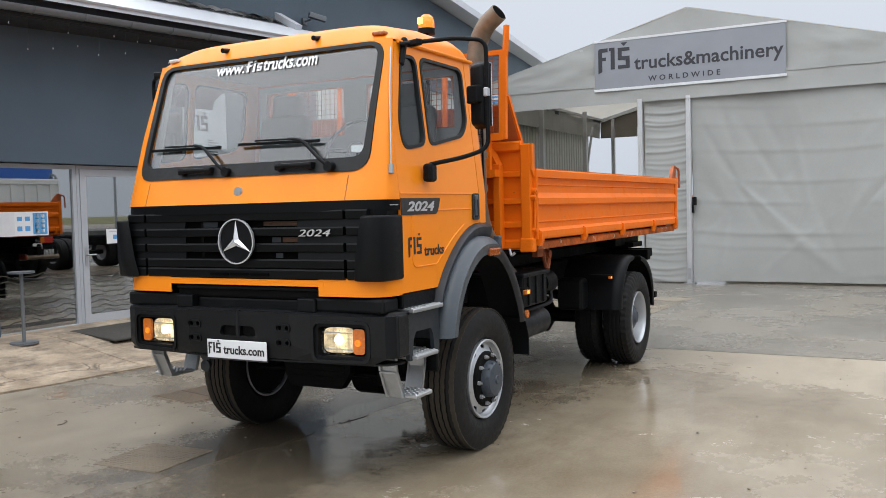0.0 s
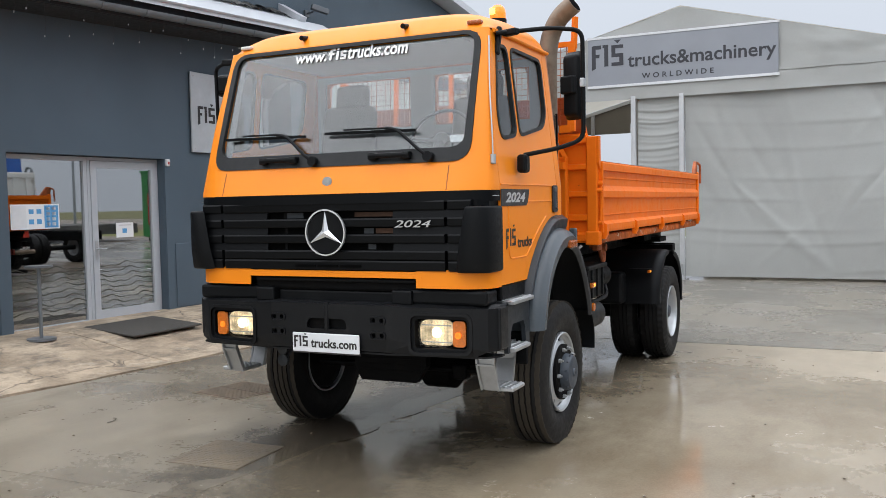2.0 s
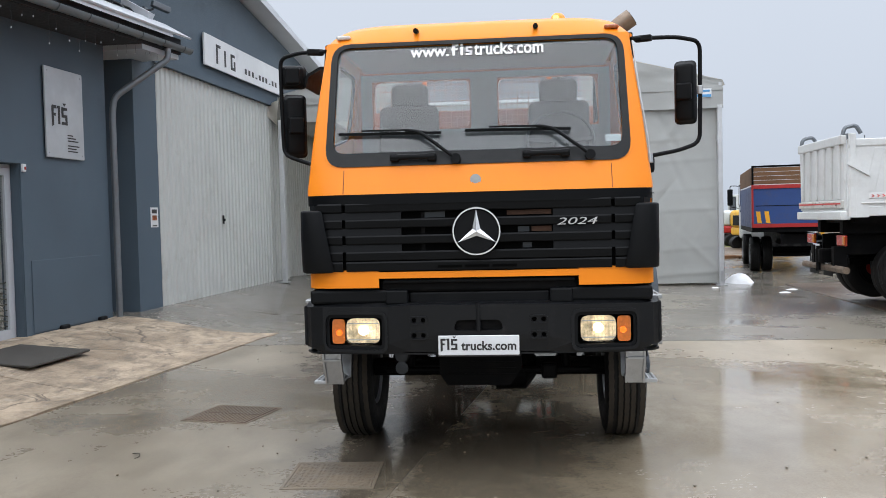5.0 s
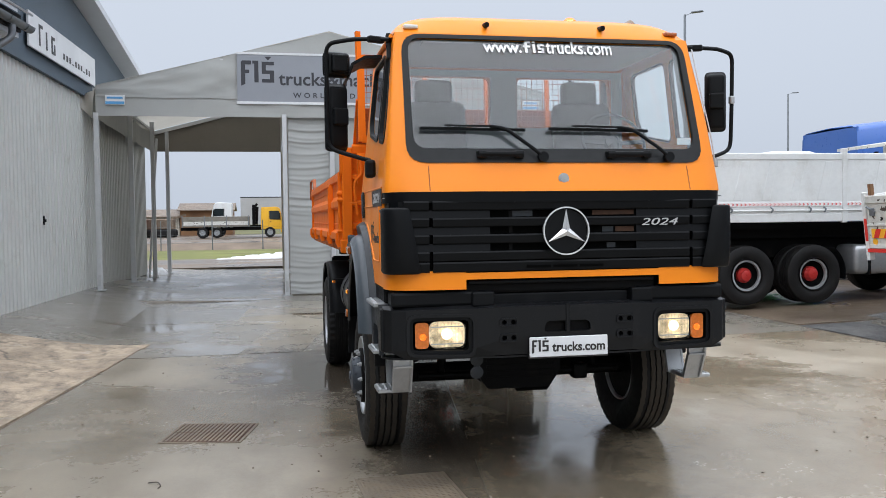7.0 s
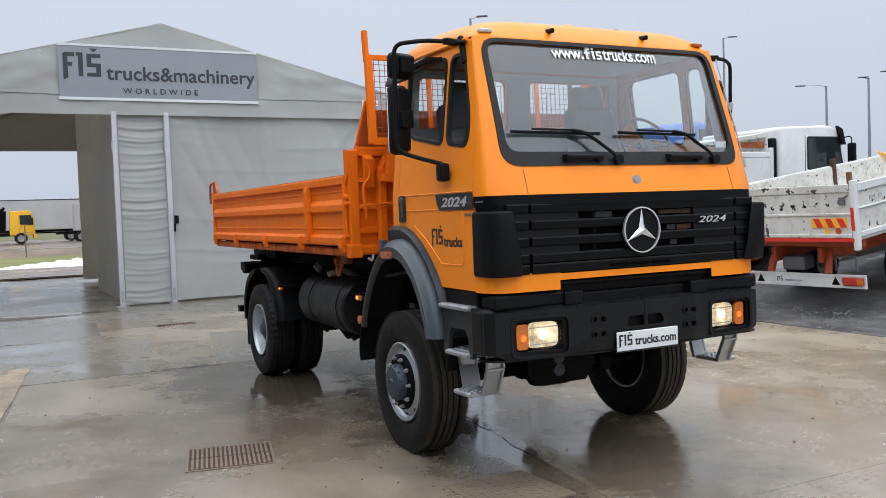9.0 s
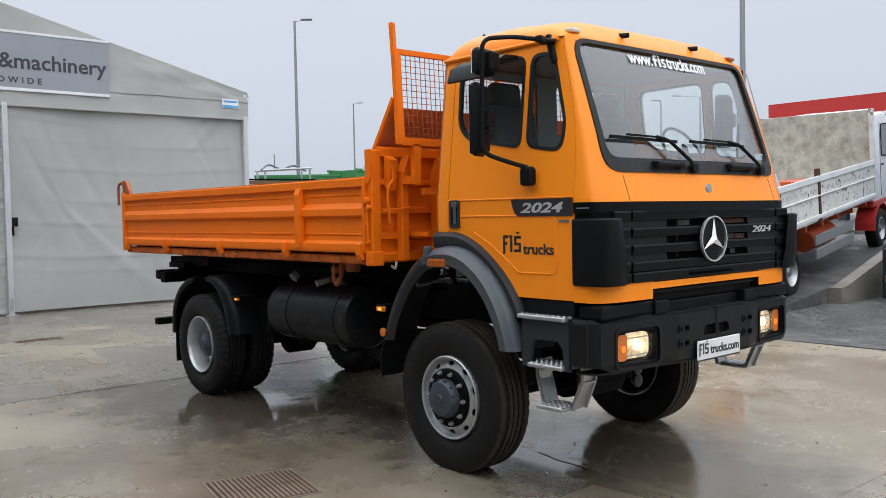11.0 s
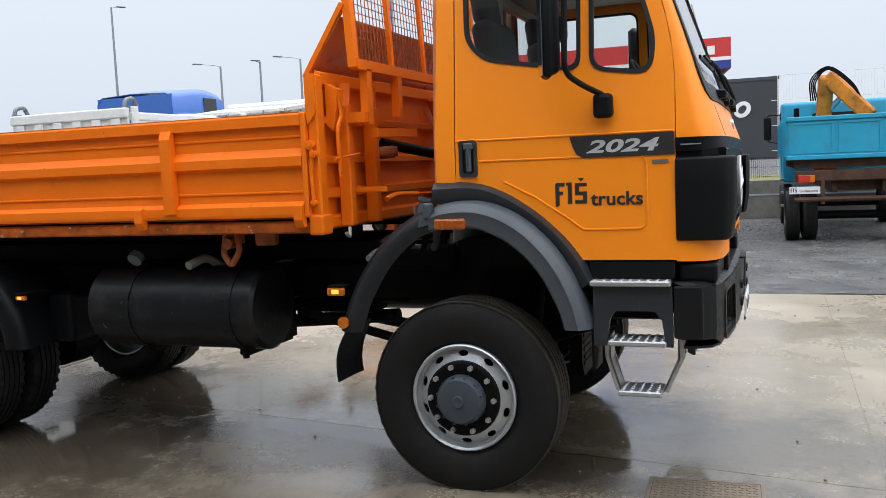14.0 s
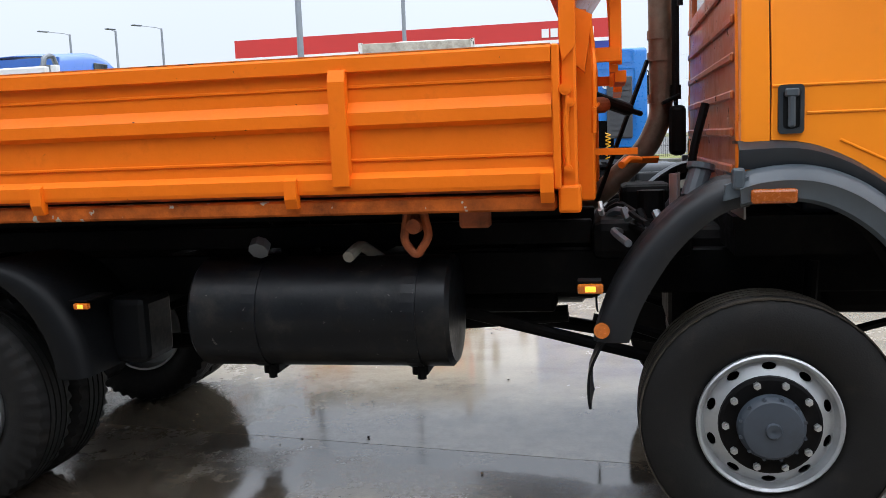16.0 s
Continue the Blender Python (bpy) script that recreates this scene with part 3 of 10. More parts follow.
def ring(outer, inner, place, t):
    """A frame between two 2D loops of the same count."""
    bm = bmesh.new()
    lay = [[bm.verts.new(place(p[0], p[1], w)) for p in loop] for loop, w in ((outer, 0), (outer, t), (inner, t), (inner, 0))]
    N = len(outer)
    for a, b in zip(lay, lay[1:] + lay[:1]):
        for i in range(N):
            j = (i + 1) % N
            bm.faces.new((a[i], a[j], b[j], b[i]))
    return bm


def lettering(words, height, m, depth=0.002, weight=0.0, shear=0.0, width=1.0, spacing=1.0, align="CENTER", fit=0.0):
    """Words in the built-in font as a mesh: they lie in the local xy plane, and m sets them in the world."""
    cu = bpy.data.curves.new("lettering", "FONT")
    cu.body, cu.size, cu.extrude, cu.offset, cu.shear, cu.space_character, cu.align_x = words, height / 0.7, depth, weight, shear, spacing, align
    cu.resolution_u = 3
    ob = bpy.data.objects.new("lettering", cu)
    scene.collection.objects.link(ob)
    me = bpy.data.meshes.new_from_object(ob.evaluated_get(bpy.context.evaluated_depsgraph_get()))
    bm = bmesh.new()
    bm.from_mesh(me)
    bpy.data.objects.remove(ob)
    bpy.data.curves.remove(cu)
    bpy.data.meshes.remove(me)
    if fit:
        us = [v.co.x for v in bm.verts]
        for v in bm.verts:
            v.co.x -= (max(us) + min(us)) / 2
        width = fit / (max(us) - min(us))
    return moved(bm, m @ Matrix.Diagonal((width, 1, 1, 1)))


def facing(x, y, z, way):
    """The frame of a flat mark: its x runs to the reader's right, its y up, its z to the reader, who looks along the heading way (degrees; 0 is +y)."""
    return Matrix.Translation((x, y, z)) @ Matrix.Rotation(radians(-way), 4, "Z") @ Matrix.Rotation(radians(90), 4, "X")


def emblem(h, m, mat, parent, depth=0.003):
    """The dealer's mark as plain cut-out shapes: two uprights with short arms, an angular hook and a notch over it."""
    w = 0.19
    shapes = [[(0, -0.16), (w, -0.08), (w, 0.42), (0.36, 0.42), (0.38, 0.58), (w, 0.58), (w, 0.82), (0.46, 0.82), (0.46, 1), (0.07, 1), (0, 0.93)],
              [(0.60, 0), (0.60 + w, 0), (0.60 + w, 1), (0.52, 1), (0.52, 0.86), (0.60, 0.86)],
              [(0.94, 0), (1.5, 0), (1.5, 0.56), (0.94 + w, 0.56), (0.94 + w, 0.80), (1.5, 0.80), (1.5, 0.96), (0.94, 0.96), (0.94, 0.40), (1.5 - w, 0.40), (1.5 - w, 0.16), (0.94, 0.16)],
              [(1.07, 1.19), (1.23, 1.02), (1.39, 1.19)]]
    for loop in shapes:
        part("mark", moved(sheet([(x * h, y * h) for x, y in loop], [], lambda u, v, k: (u, v, k), depth), m), mat, parent)


def smoothstep(t):
    t = max(0.0, min(1.0, t))
    return t * t * (3 - 2 * t)


def letters(words, height, m, mat_, parent, **how):
    """Words set as one part for each letter: pieces that share a stretch of the line belong together."""
    bm = lettering(words, height, Matrix.Identity(4), **how)
    bm.verts.ensure_lookup_table()
    seen, groups = set(), []
    for v in bm.verts:
        if v in seen:
            continue
        stack, isle = [v], []
        seen.add(v)
        while stack:
            q = stack.pop()
            isle.append(q)
            for e in q.link_edges:
                o = e.other_vert(q)
                if o not in seen:
                    seen.add(o)
                    stack.append(o)
        groups.append([min(q.co.x for q in isle), max(q.co.x for q in isle), set(isle)])
    groups.sort(key=lambda g: g[0])
    merged_ = [groups[0]]
    for g in groups[1:]:
        if g[0] < merged_[-1][1] - 0.3 * min(g[1] - g[0], merged_[-1][1] - merged_[-1][0]):
            merged_[-1] = [merged_[-1][0], max(g[1], merged_[-1][1]), merged_[-1][2] | g[2]]
        else:
            merged_.append(g)
    for a, b, vs in merged_:
        out = bmesh.new()
        twin = {v: out.verts.new(v.co) for v in vs}
        for f in bm.faces:
            if f.verts[0] in vs:
                out.faces.new([twin[v] for v in f.verts])
        part("letter", moved(out, m), mat_, parent)
    bm.free()


# ---- ground ----
def ground_z(x, y):
    left = 0.29 * smoothstep((-4.0 - x) / 2.2) * (1 - 0.75 * smoothstep((y - 14) / 10))
    right = 0.10 * smoothstep((x - 6.6) / 2.5)
    return left + right


def terrain(x0, x1, y0, y1, nx, ny, lift=0.0, deep=0.12, left=None, rough=0.0):
    """A slab that follows the fall of the yard; left(y), where given, bounds it instead of x0."""
    rows = []
    for j in range(ny + 1):
        y = y0 + (y1 - y0) * j / ny
        a = left(y) if left else x0
        row = []
        for i in range(nx + 1):
            x = a + (x1 - a) * i / nx
            z = ground_z(x, y) + lift
            if rough:
                z += rough * noise.noise((x * 0.9, y * 0.9, 3.1))
            row.append((x, y, z))
        rows.append(row)
    bm = grid(rows)
    top = bm.faces[:]
    got = bmesh.ops.extrude_face_region(bm, geom=top)
    for v in got["geom"]:
        if isinstance(v, bmesh.types.BMVert):
            v.co.z -= deep
    return bm


def apron_edge(y):
    return -4.31 + 0.115 * y


reach = [-1500, -400, -120, -60, -30, -15, -6, 0, 6, 15, 30, 60, 120, 400, 1500]
ground = tagged(part("ground", grid([[(x, y, -0.10 if abs(x) < 50 and abs(y) < 50 else -0.05) for x in reach] for y in reach]), "grass"),
                "dull winter grass and open field to the horizon", "ground", kind="structure")
yard = tagged(part("yard", terrain(-7.5, 30, 5.03, 27, 48, 24, 0.0), "concrete_grey"), "wet grey concrete yard with puddles", "pavement", kind="structure")
slabs = thing("yard_slabs", "wet tan concrete slabs with cut joints", "pavement", kind="structure")
def joint_x(y):
    return -0.36 + 0.13 * y


def slab_strip(y0, y1, west, east, nx=14, ny=12):
    rows = []
    for j in range(ny + 1):
        y = y0 + (y1 - y0) * j / ny
        a, b = west(y), east(y)
        rows.append([(a + (b - a) * i / nx, y, ground_z(a + (b - a) * i / nx, y)) for i in range(nx + 1)])
    bm = grid(rows)
    got = bmesh.ops.extrude_face_region(bm, geom=bm.faces[:])
    for v in got["geom"]:
        if isinstance(v, bmesh.types.BMVert):
            v.co.z -= 0.12
    return bm


for y0, y1 in zip([-14.0, -7.4, -2.2, 5.0], [-7.4, -2.2, 5.0]):
    part("slab", slab_strip(y0 + 0.002, y1 - 0.002, lambda y: apron_edge(y) + 0.012, lambda y: joint_x(y) - 0.003, 24), "concrete", slabs)
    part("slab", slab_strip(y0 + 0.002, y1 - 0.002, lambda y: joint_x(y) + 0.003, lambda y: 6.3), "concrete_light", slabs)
part("joint_filler", box(-4.5, 6.4, -14, 5.0, -0.11, -0.004), "concrete_grey", slabs)
apron = thing("apron", "broken tan concrete apron beside the building", "pavement", kind="structure")
for y0, y1 in ((-9.0, -2.6), (-2.6, 1.6), (1.6, 6.3)):
    rows = []
    for j in range(15):
        y = y0 + 0.008 + (y1 - y0 - 0.016) * j / 14
        e = apron_edge(y) - 0.01 + 0.03 * noise.noise((0.3, y * 3, 0)) - 0.012
        rows.append([(e + (-7.3 - e) * i / 14, y, ground_z(e + (-7.3 - e) * i / 14, y) + 0.012 + 0.006 * noise.noise((i * 0.6, y * 1.3, 2))) for i in range(15)])
    bm = grid(rows)
    got = bmesh.ops.extrude_face_region(bm, geom=bm.faces[:])
    for v in got["geom"]:
        if isinstance(v, bmesh.types.BMVert):
            v.co.z -= 0.14
    part("slab", bm, "apron", apron)
tagged(part("gravel_lot", terrain(6.31, 40, -40, 5.6, 30, 40, 0.004, 0.1, rough=0.03), "gravel"), "dark wet gravel lot with parked trucks", "gravel", kind="structure")
tagged(part("dirt_track", terrain(6.32, 44, 5.7, 14.0, 30, 16, 0.012, 0.1, rough=0.02), "dirt_road"), "wet brown dirt track beside the yard", "track", kind="structure")


def dry_patch(pts):
    bm = bmesh.new()
    bm.faces.new([bm.verts.new((x, y, ground_z(x, y) + 0.002)) for x, y in pts])
    return bm


def manhole(cx, cy, turn, size, slots):
    ob = thing("manhole_cover", "worn square steel manhole cover set in the concrete", "manhole cover", "manhole covers", at=(cx, cy, ground_z(cx, cy)))
    ob.rotation_euler[2] = radians(turn)
    h = size / 2
    part("frame", join(*[box(*b, 0.0, 0.006) for b in ((-h, h, -h, -h + 0.02), (-h, h, h - 0.02, h), (-h, -h + 0.02, -h + 0.021, h - 0.021), (h - 0.02, h, -h + 0.021, h - 0.021))]), "cover", ob)
    part("plate", box(-h + 0.024, h - 0.024, -h + 0.024, h - 0.024, 0.0, 0.005), "rust_dark" if slots else "cover", ob)
    bits = []
    n = 17 if slots else 15
    for i in range(n):
        for j in range(n if not slots else 2):
            u = -h + 0.05 + (size - 0.10) * i / (n - 1)
            if slots:
                w = (-0.5 + j) * size * 0.46
                bits.append(box(u - 0.009, u + 0.009, w - size * 0.215, w + size * 0.215, 0.004, 0.009))
            else:
                w = -h + 0.05 + (size - 0.10) * j / (n - 1)
                bits.append(moved(box(-0.014, 0.014, -0.006, 0.006, 0.004, 0.008), Matrix.Translation((u, w, 0)) @ Matrix.Rotation(radians(45 if (i + j) % 2 else -45), 4, "Z")))
    part("tread", join(*bits), "cover", ob)
    return ob


manhole(-1.03, -1.28, 3, 0.62, False)
manhole(-2.40, 0.61, -12, 0.66, True)
drain = thing("drain_grate", "small dark cast-iron drain grate in the yard", "drain grate", at=(-1.15, 9.84, 0.0))
part("frame", join(box(-0.34, 0.34, -0.13, -0.10, 0, 0.012), box(-0.34, 0.34, 0.10, 0.13, 0, 0.012), box(-0.34, -0.31, -0.13, 0.13, 0, 0.012), box(0.31, 0.34, -0.13, 0.13, 0, 0.012)), "cover", drain)
# thin near-black sheet for the shade under the bars
part("bed", box(-0.31, 0.31, -0.10, 0.10, 0, 0.004), "hollow_shade", drain)
for i in range(11):
    part("bar", box(-0.29 + i * 0.058 - 0.01, -0.29 + i * 0.058 + 0.01, -0.10, 0.10, 0.003, 0.011), "cover", drain)

# ---- office and workshop: off (out of the wall), along it, height ----
HOUSE = Matrix.Translation((-6.40, 3.0, 0)) @ Matrix.Rotation(radians(-2.5), 4, "Z")


def hpart(name, bm, mat, parent, label="", smooth=0.0):
    return part(name, moved(bm, HOUSE), mat, parent, label, smooth)


def wall_sheet(a0, a1, z0, z1, holes, off=0.0, t=0.3):
    return sheet(rect(a0, a1, z0, z1), holes, lambda u, v, w: (off - w, u, v), t)


office = thing("office_building", "dark blue-grey rendered office with a tiled roof", "building", kind="structure")
DOOR = (-1.745, 0.915, 0.20, 2.61)
hpart("wall_front", wall_sheet(-14, 3.2, -0.2, 4.62, [rect(*DOOR)], 0.0, 0.3), "wall_paint", office)
hpart("wall_end", box(-7.0, -0.3, 3.0, 3.2, -0.2, 4.62), "wall_paint", office)
hpart("wall_back", box(-7.2, -7.0, -14, 3.2, -0.2, 4.62), "wall_paint", office)
hpart("wall_south", box(-7.0, -0.3, -14.2, -14, -0.2, 4.62), "wall_paint", office)
hpart("floor", box(-7.0, -0.3, -14, 3.0, 0.10, 0.22), "kerb_concrete", office)
hpart("lintel_trim", join(box(0.001, 0.018, -1.92, 1.05, 2.612, 2.71), box(0.001, 0.018, -1.92, -1.75, 0.25, 2.611), box(0.001, 0.018, 0.92, 1.05, 0.25, 2.611)), "wall_paint", office)
hpart("hatch_panel", box(0.001, 0.012, 1.10, 2.93, 0.32, 1.31, 0.004, 1), "wall_paint", office)
def climb(along):
    return 0.04 * (along - 2.0) + 0.025


def eave(bm):
    """The eaves climb slightly along the wall."""
    for v in bm.verts:
        v.co.z += climb(v.co.y)
    return bm


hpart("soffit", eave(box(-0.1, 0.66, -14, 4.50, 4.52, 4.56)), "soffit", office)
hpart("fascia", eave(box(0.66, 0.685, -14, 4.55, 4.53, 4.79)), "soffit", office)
hpart("verge_soffit", eave(box(-0.6, 0.66, 3.2, 4.50, 4.44, 4.52)), "frame_grey", office)
gut = grid([[(0.76 + 0.075 * math.cos(radians(a)), b, 4.64 + 0.085 * math.sin(radians(a))) for a in range(180, 361, 20)] for b in (-14, -6, 0, 2.4, 4.72)])
gutter = hpart("gutter", eave(thick(gut, 0.006)), "zinc", office, smooth=40)
hpart("gutter_end", eave(prism([(0.76 + 0.08 * math.cos(radians(a)), 4.64 + 0.09 * math.sin(radians(a))) for a in range(180, 361, 20)], "y", 4.715, 4.735)), "zinc", gutter)
for k in range(14):
    hpart("gutter_bracket", eave(tube([(0.76 + 0.084 * math.cos(radians(a)), 4.4 - k * 0.75, 4.64 + 0.094 * math.sin(radians(a))) for a in range(180, 361, 30)], 0.007, 4)), "zinc", gutter)
pipe = fillet([(0.76, 3.88, 4.64), (0.76, 3.88, 4.46), (0.10, 3.31, 3.80), (0.07, 3.29, 3.55), (0.07, 3.29, 0.12)], 0.12)
hpart("downpipe", tube(pipe, 0.052, 12), "zinc", office, smooth=50)
pitch = radians(30)
roof = hpart("roof", eave(prism([(0.80, 4.80), (-3.6, 4.80 + 4.4 * math.tan(pitch)), (-7.6, 5.0), (-7.6, 4.92), (-3.6, 4.72 + 4.4 * math.tan(pitch)), (0.80, 4.74)], "y", -14, 4.02)), "roof_metal", office)
hpart("roof_edge", eave(moved(box(-0.52, 0.02, -14, 4.66, 0.004, 0.035), Matrix.Translation((0.80, 0, 4.80)) @ Matrix.Rotation(pitch, 4, "Y"))), "roof_metal", roof)
hpart("verge", eave(moved(box(-4.9, -0.44, 3.86, 4.04, 0.02, 0.13), Matrix.Translation((0.80, 0, 4.80)) @ Matrix.Rotation(pitch, 4, "Y"))), "roof_metal", roof)
tile_me = None
for i in range(9):
    for j in range(20):
        d, b = 0.72 + i * 0.33, 3.68 - j * 0.335
        m = HOUSE @ Matrix.Translation((0.80 - d * math.cos(pitch), b, 4.81 + d * math.sin(pitch) + climb(b))) @ Matrix.Rotation(pitch - 0.06, 4, "Y")
        if tile_me is None:
            sect = [(0.165 * (2 * k / 8 - 1), 0.012 + 0.035 * abs(math.sin(math.pi * k / 8)) ** 0.7) for k in range(9)]
            bm = grid([[(x, q, z) for q, z in sect] for x in (-0.36, 0.02)])
            bmesh.ops.solidify(bm, geom=bm.faces[:], thickness=0.016)
            tile = part("tile", bm, "tile")
            tile_me = tile.data
        else:
            tile = new("tile", tile_me)
        tile.parent = roof
        tile.matrix_world = m

shop_door = thing("door_1", "grey framed glass shop front with a closed glass door", "door", kind="structure")
def leaf(a0, a1, z0, z1, w, off):
    return ring(rect(a0, a1, z0, z1), rect(a0 + w, a1 - w, z0 + w * 1.2, z1 - w), lambda u, v, k: (off - k, u, v), 0.07)
fixed = hpart("fixed_pane_frame", leaf(-1.742, -0.405, 0.24, 2.60, 0.060, -0.13), "frame_grey", shop_door)
hpart("glass", box(-0.172, -0.162, -1.684, -0.463, 0.310, 2.542), "glass_dark", fixed)
hpart("door_frame", leaf(-0.40, 0.912, 0.24, 2.60, 0.045, -0.13), "frame_grey", shop_door)
swing = hpart("door_leaf", leaf(-0.352, 0.864, 0.30, 2.55, 0.100, -0.115), "frame_grey", shop_door)
hpart("glass", box(-0.155, -0.145, -0.254, 0.766, 0.418, 2.452), "glass_dark", swing)
hpart("door_handle", join(tube(fillet([(-0.115, -0.30, 1.30), (-0.065, -0.30, 1.30), (-0.065, -0.16, 1.30)], 0.015), 0.011, 8), box(-0.114, -0.104, -0.322, -0.278, 1.14, 1.42, 0.004)), "alu", swing)
for a0, a1, off, owner, turn in ((-1.68, -0.467, -0.160, fixed, 0.0), (-0.25, 0.762, -0.143, swing, 1.3)):
    for k in range(9):
        base = 0.44 + 0.078 * k
        ridge_ = []
        for i in range(41):
            u = a0 + (a1 - a0) * i / 40
            z = base + 0.022 * math.sin(u * 9.0 + turn + 0.5 * k) + 0.012 * math.sin(u * 21 + 1.1 * k)
            q = 0.004 + 0.004 * math.sin(u * 5.3 + 0.9 * k) ** 2
            ridge_.append([(off, u, z - q), (off, u, z + q)])
        hpart("film_wave", grid(ridge_), "film_print", owner)
hpart("threshold", box(-0.30, 0.02, -1.745, 0.915, 0.13, 0.238), "kerb_concrete", shop_door)
room = thing("reception_room", "reception room behind the shop glass, walls coloured dark for dimness", "room", kind="structure")
hpart("counter", box(-3.6, -3.0, -1.5, 0.6, 0.22, 1.25, 0.02), "far_wall", room)
# walls in a near-black colour that paints the dim interior
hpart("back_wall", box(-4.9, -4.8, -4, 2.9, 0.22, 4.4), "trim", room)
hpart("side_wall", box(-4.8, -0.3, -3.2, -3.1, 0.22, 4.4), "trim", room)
hpart("ceiling", box(-4.9, -0.3, -4, 2.9, 2.9, 2.95), "far_wall", room)


def flat_sheet(name, label, cat, off, a0, a1, z0, z1, marks, base="paper"):
    ob = thing(name, label, cat)
    hpart("sheet", box(off, off + 0.004, a0, a1, z0, z1), base, ob)
    for k, (b0, b1, c0, c1, mt) in enumerate(marks):
        hpart("print", box(off + 0.005, off + 0.007, a0 + b0 * (a1 - a0), a0 + b1 * (a1 - a0), z0 + c0 * (z1 - z0), z0 + c1 * (z1 - z0)), mt, ob)
    return ob


poster = flat_sheet("poster", "blue and white printed notices stuck inside the glass", "poster", -0.161, -1.60, -0.86, 1.615, 1.945,
                    [(0.02, 0.31, 0.05, 0.95, "sign_white"), (0.36, 0.46, 0.62, 0.80, "poster_blue"), (0.52, 0.62, 0.62, 0.80, "poster_blue"), (0.36, 0.46, 0.2, 0.4, "poster_blue"), (0.52, 0.62, 0.2, 0.4, "poster_blue"),
                     (0.68, 0.97, 0.05, 0.95, "poster_blue")] + [(0.72 + 0.12 * i, 0.80 + 0.12 * i, 0.12 + 0.21 * j, 0.26 + 0.21 * j, "paper") for i in range(2) for j in range(4)])
flat_sheet("notice", "small white notice with a blue mark on the door", "notice", -0.144, 0.09, 0.41, 1.446, 1.662, [(0.35, 0.6, 0.3, 0.6, "poster_blue"), (0.15, 0.85, 0.8, 0.86, "print_grey")])
flat_sheet("wall_notice", "small white notice on the corner pillar", "notice", 0.002, 4.60, 4.88, 1.71, 2.06, [(0.15, 0.85, 0.70, 0.90, "print_black"), (0.2, 0.8, 0.35, 0.6, "rust_paint"), (0.2, 0.8, 0.05, 0.12, "print_black")], "sign_white")

plaque = thing("office_sign", "tall pale grey company sign on the office wall", "sign")
hpart("panel", box(0.02, 0.05, 1.50, 2.46, 2.74, 4.01, 0.006, 1), "sign_grey", plaque)
for a in (1.56, 2.40):
    for z in (2.80, 3.95):
        hpart("screw", rod(HOUSE.inverted() @ (HOUSE @ Vector((0.05, a, z))), (0.058, a, z), 0.012, 8), "steel", plaque)
emblem(0.26, HOUSE @ facing(0.052, 1.64, 3.22, 270), "print_black", plaque, 0.003)
for k, (w, z) in enumerate(((0.14, 3.07), (0.22, 3.03), (0.28, 2.99), (0.30, 2.92), (0.22, 2.88), (0.26, 2.84))):
    hpart("text_bar", box(0.051, 0.053, 2.02, 2.02 + w, z, z + 0.018), "print_black", plaque)
sensor = thing("wall_sensor", "small white sensor box above the shop door", "sensor")
hpart("body", box(0.0, 0.05, 0.94, 1.01, 2.50, 2.61, 0.012), "sign_white", sensor)
hpart("eye", box(0.05, 0.056, 0.96, 0.99, 2.53, 2.57), "red_lens", sensor)
table = thing("standing_table", "slim dark metal standing ashtray table by the glass", "table")
hpart("top", rod((0.68, -1.86, 1.165), (0.68, -1.86, 1.19), 0.16, 20), "zinc", table)
hpart("post", rod((0.68, -1.86, 0.27), (0.68, -1.86, 1.17), 0.022, 10), "zinc", table)
hpart("foot", rod((0.68, -1.86, 0.272), (0.68, -1.86, 0.30), 0.17, 20), "zinc", table)
mat_ob = thing("door_mat", "dark brown rubber door mat before the shop door", "mat")
pad = box(0.36, 1.30, -0.98, 0.25, 0.272, 0.298, 0.006, 1)
for v in pad.verts:
    v.co.z -= 0.068 * (v.co.x - 0.36) / 0.94 - 0.004
hpart("pad", pad, "mat", mat_ob)
# dark half-round patches on the wall, built as raised black blocks
cable = thing("wall_foot_mark", "dark half-round patches at the foot of the wall", "stub", "wall stubs")
for a in (1.80, 2.84):
    hpart("stub", mark_block := moved(box(0.0, 0.06, -0.11, 0.11, 0.2, 0.36, 0.05, 3), Matrix.Translation((0, a, 0))), "black", cable)
icicles = thing("string_lights", "unlit icicle light strings under the eaves", "string lights")
rng = random.Random(4)
for k in range(30):
    a = -3.2 + k * 0.24 + rng.uniform(-0.10, 0.10)
    h = rng.uniform(0.05, 0.42)
    z = 4.53 + climb(a)
    wire = hpart("string", tube([(0.62, a, z), (0.62, a + 0.02, z - h * 0.6), (0.63, a - 0.01, z - h)], 0.0016, 4), "trim", icicles)
    hpart("bulb", rod((0.63, a - 0.01, z - h), (0.63, a - 0.012, z - h - 0.022), 0.007, 6), "frame_grey", wire)

shop = thing("workshop_building", "dark blue-grey workshop with pale corrugated gate", "building", kind="structure")
hpart("recess_wall", box(-0.75, -0.55, 3.2, 4.45, -0.2, 5.4), "sheet_metal", shop)
for k in range(7):
    hpart("rib", box(-0.552, -0.53, 3.28 + k * 0.17, 3.31 + k * 0.17, 0.1, 5.2), "sheet_metal", shop)
hpart("side_door", box(-0.55, -0.51, 3.30, 4.08, 0.22, 2.3), "sheet_metal", shop)
hpart("pillar", box(-0.9, 0.0, 4.12, 4.96, -0.2, 4.9), "wall_paint", shop)
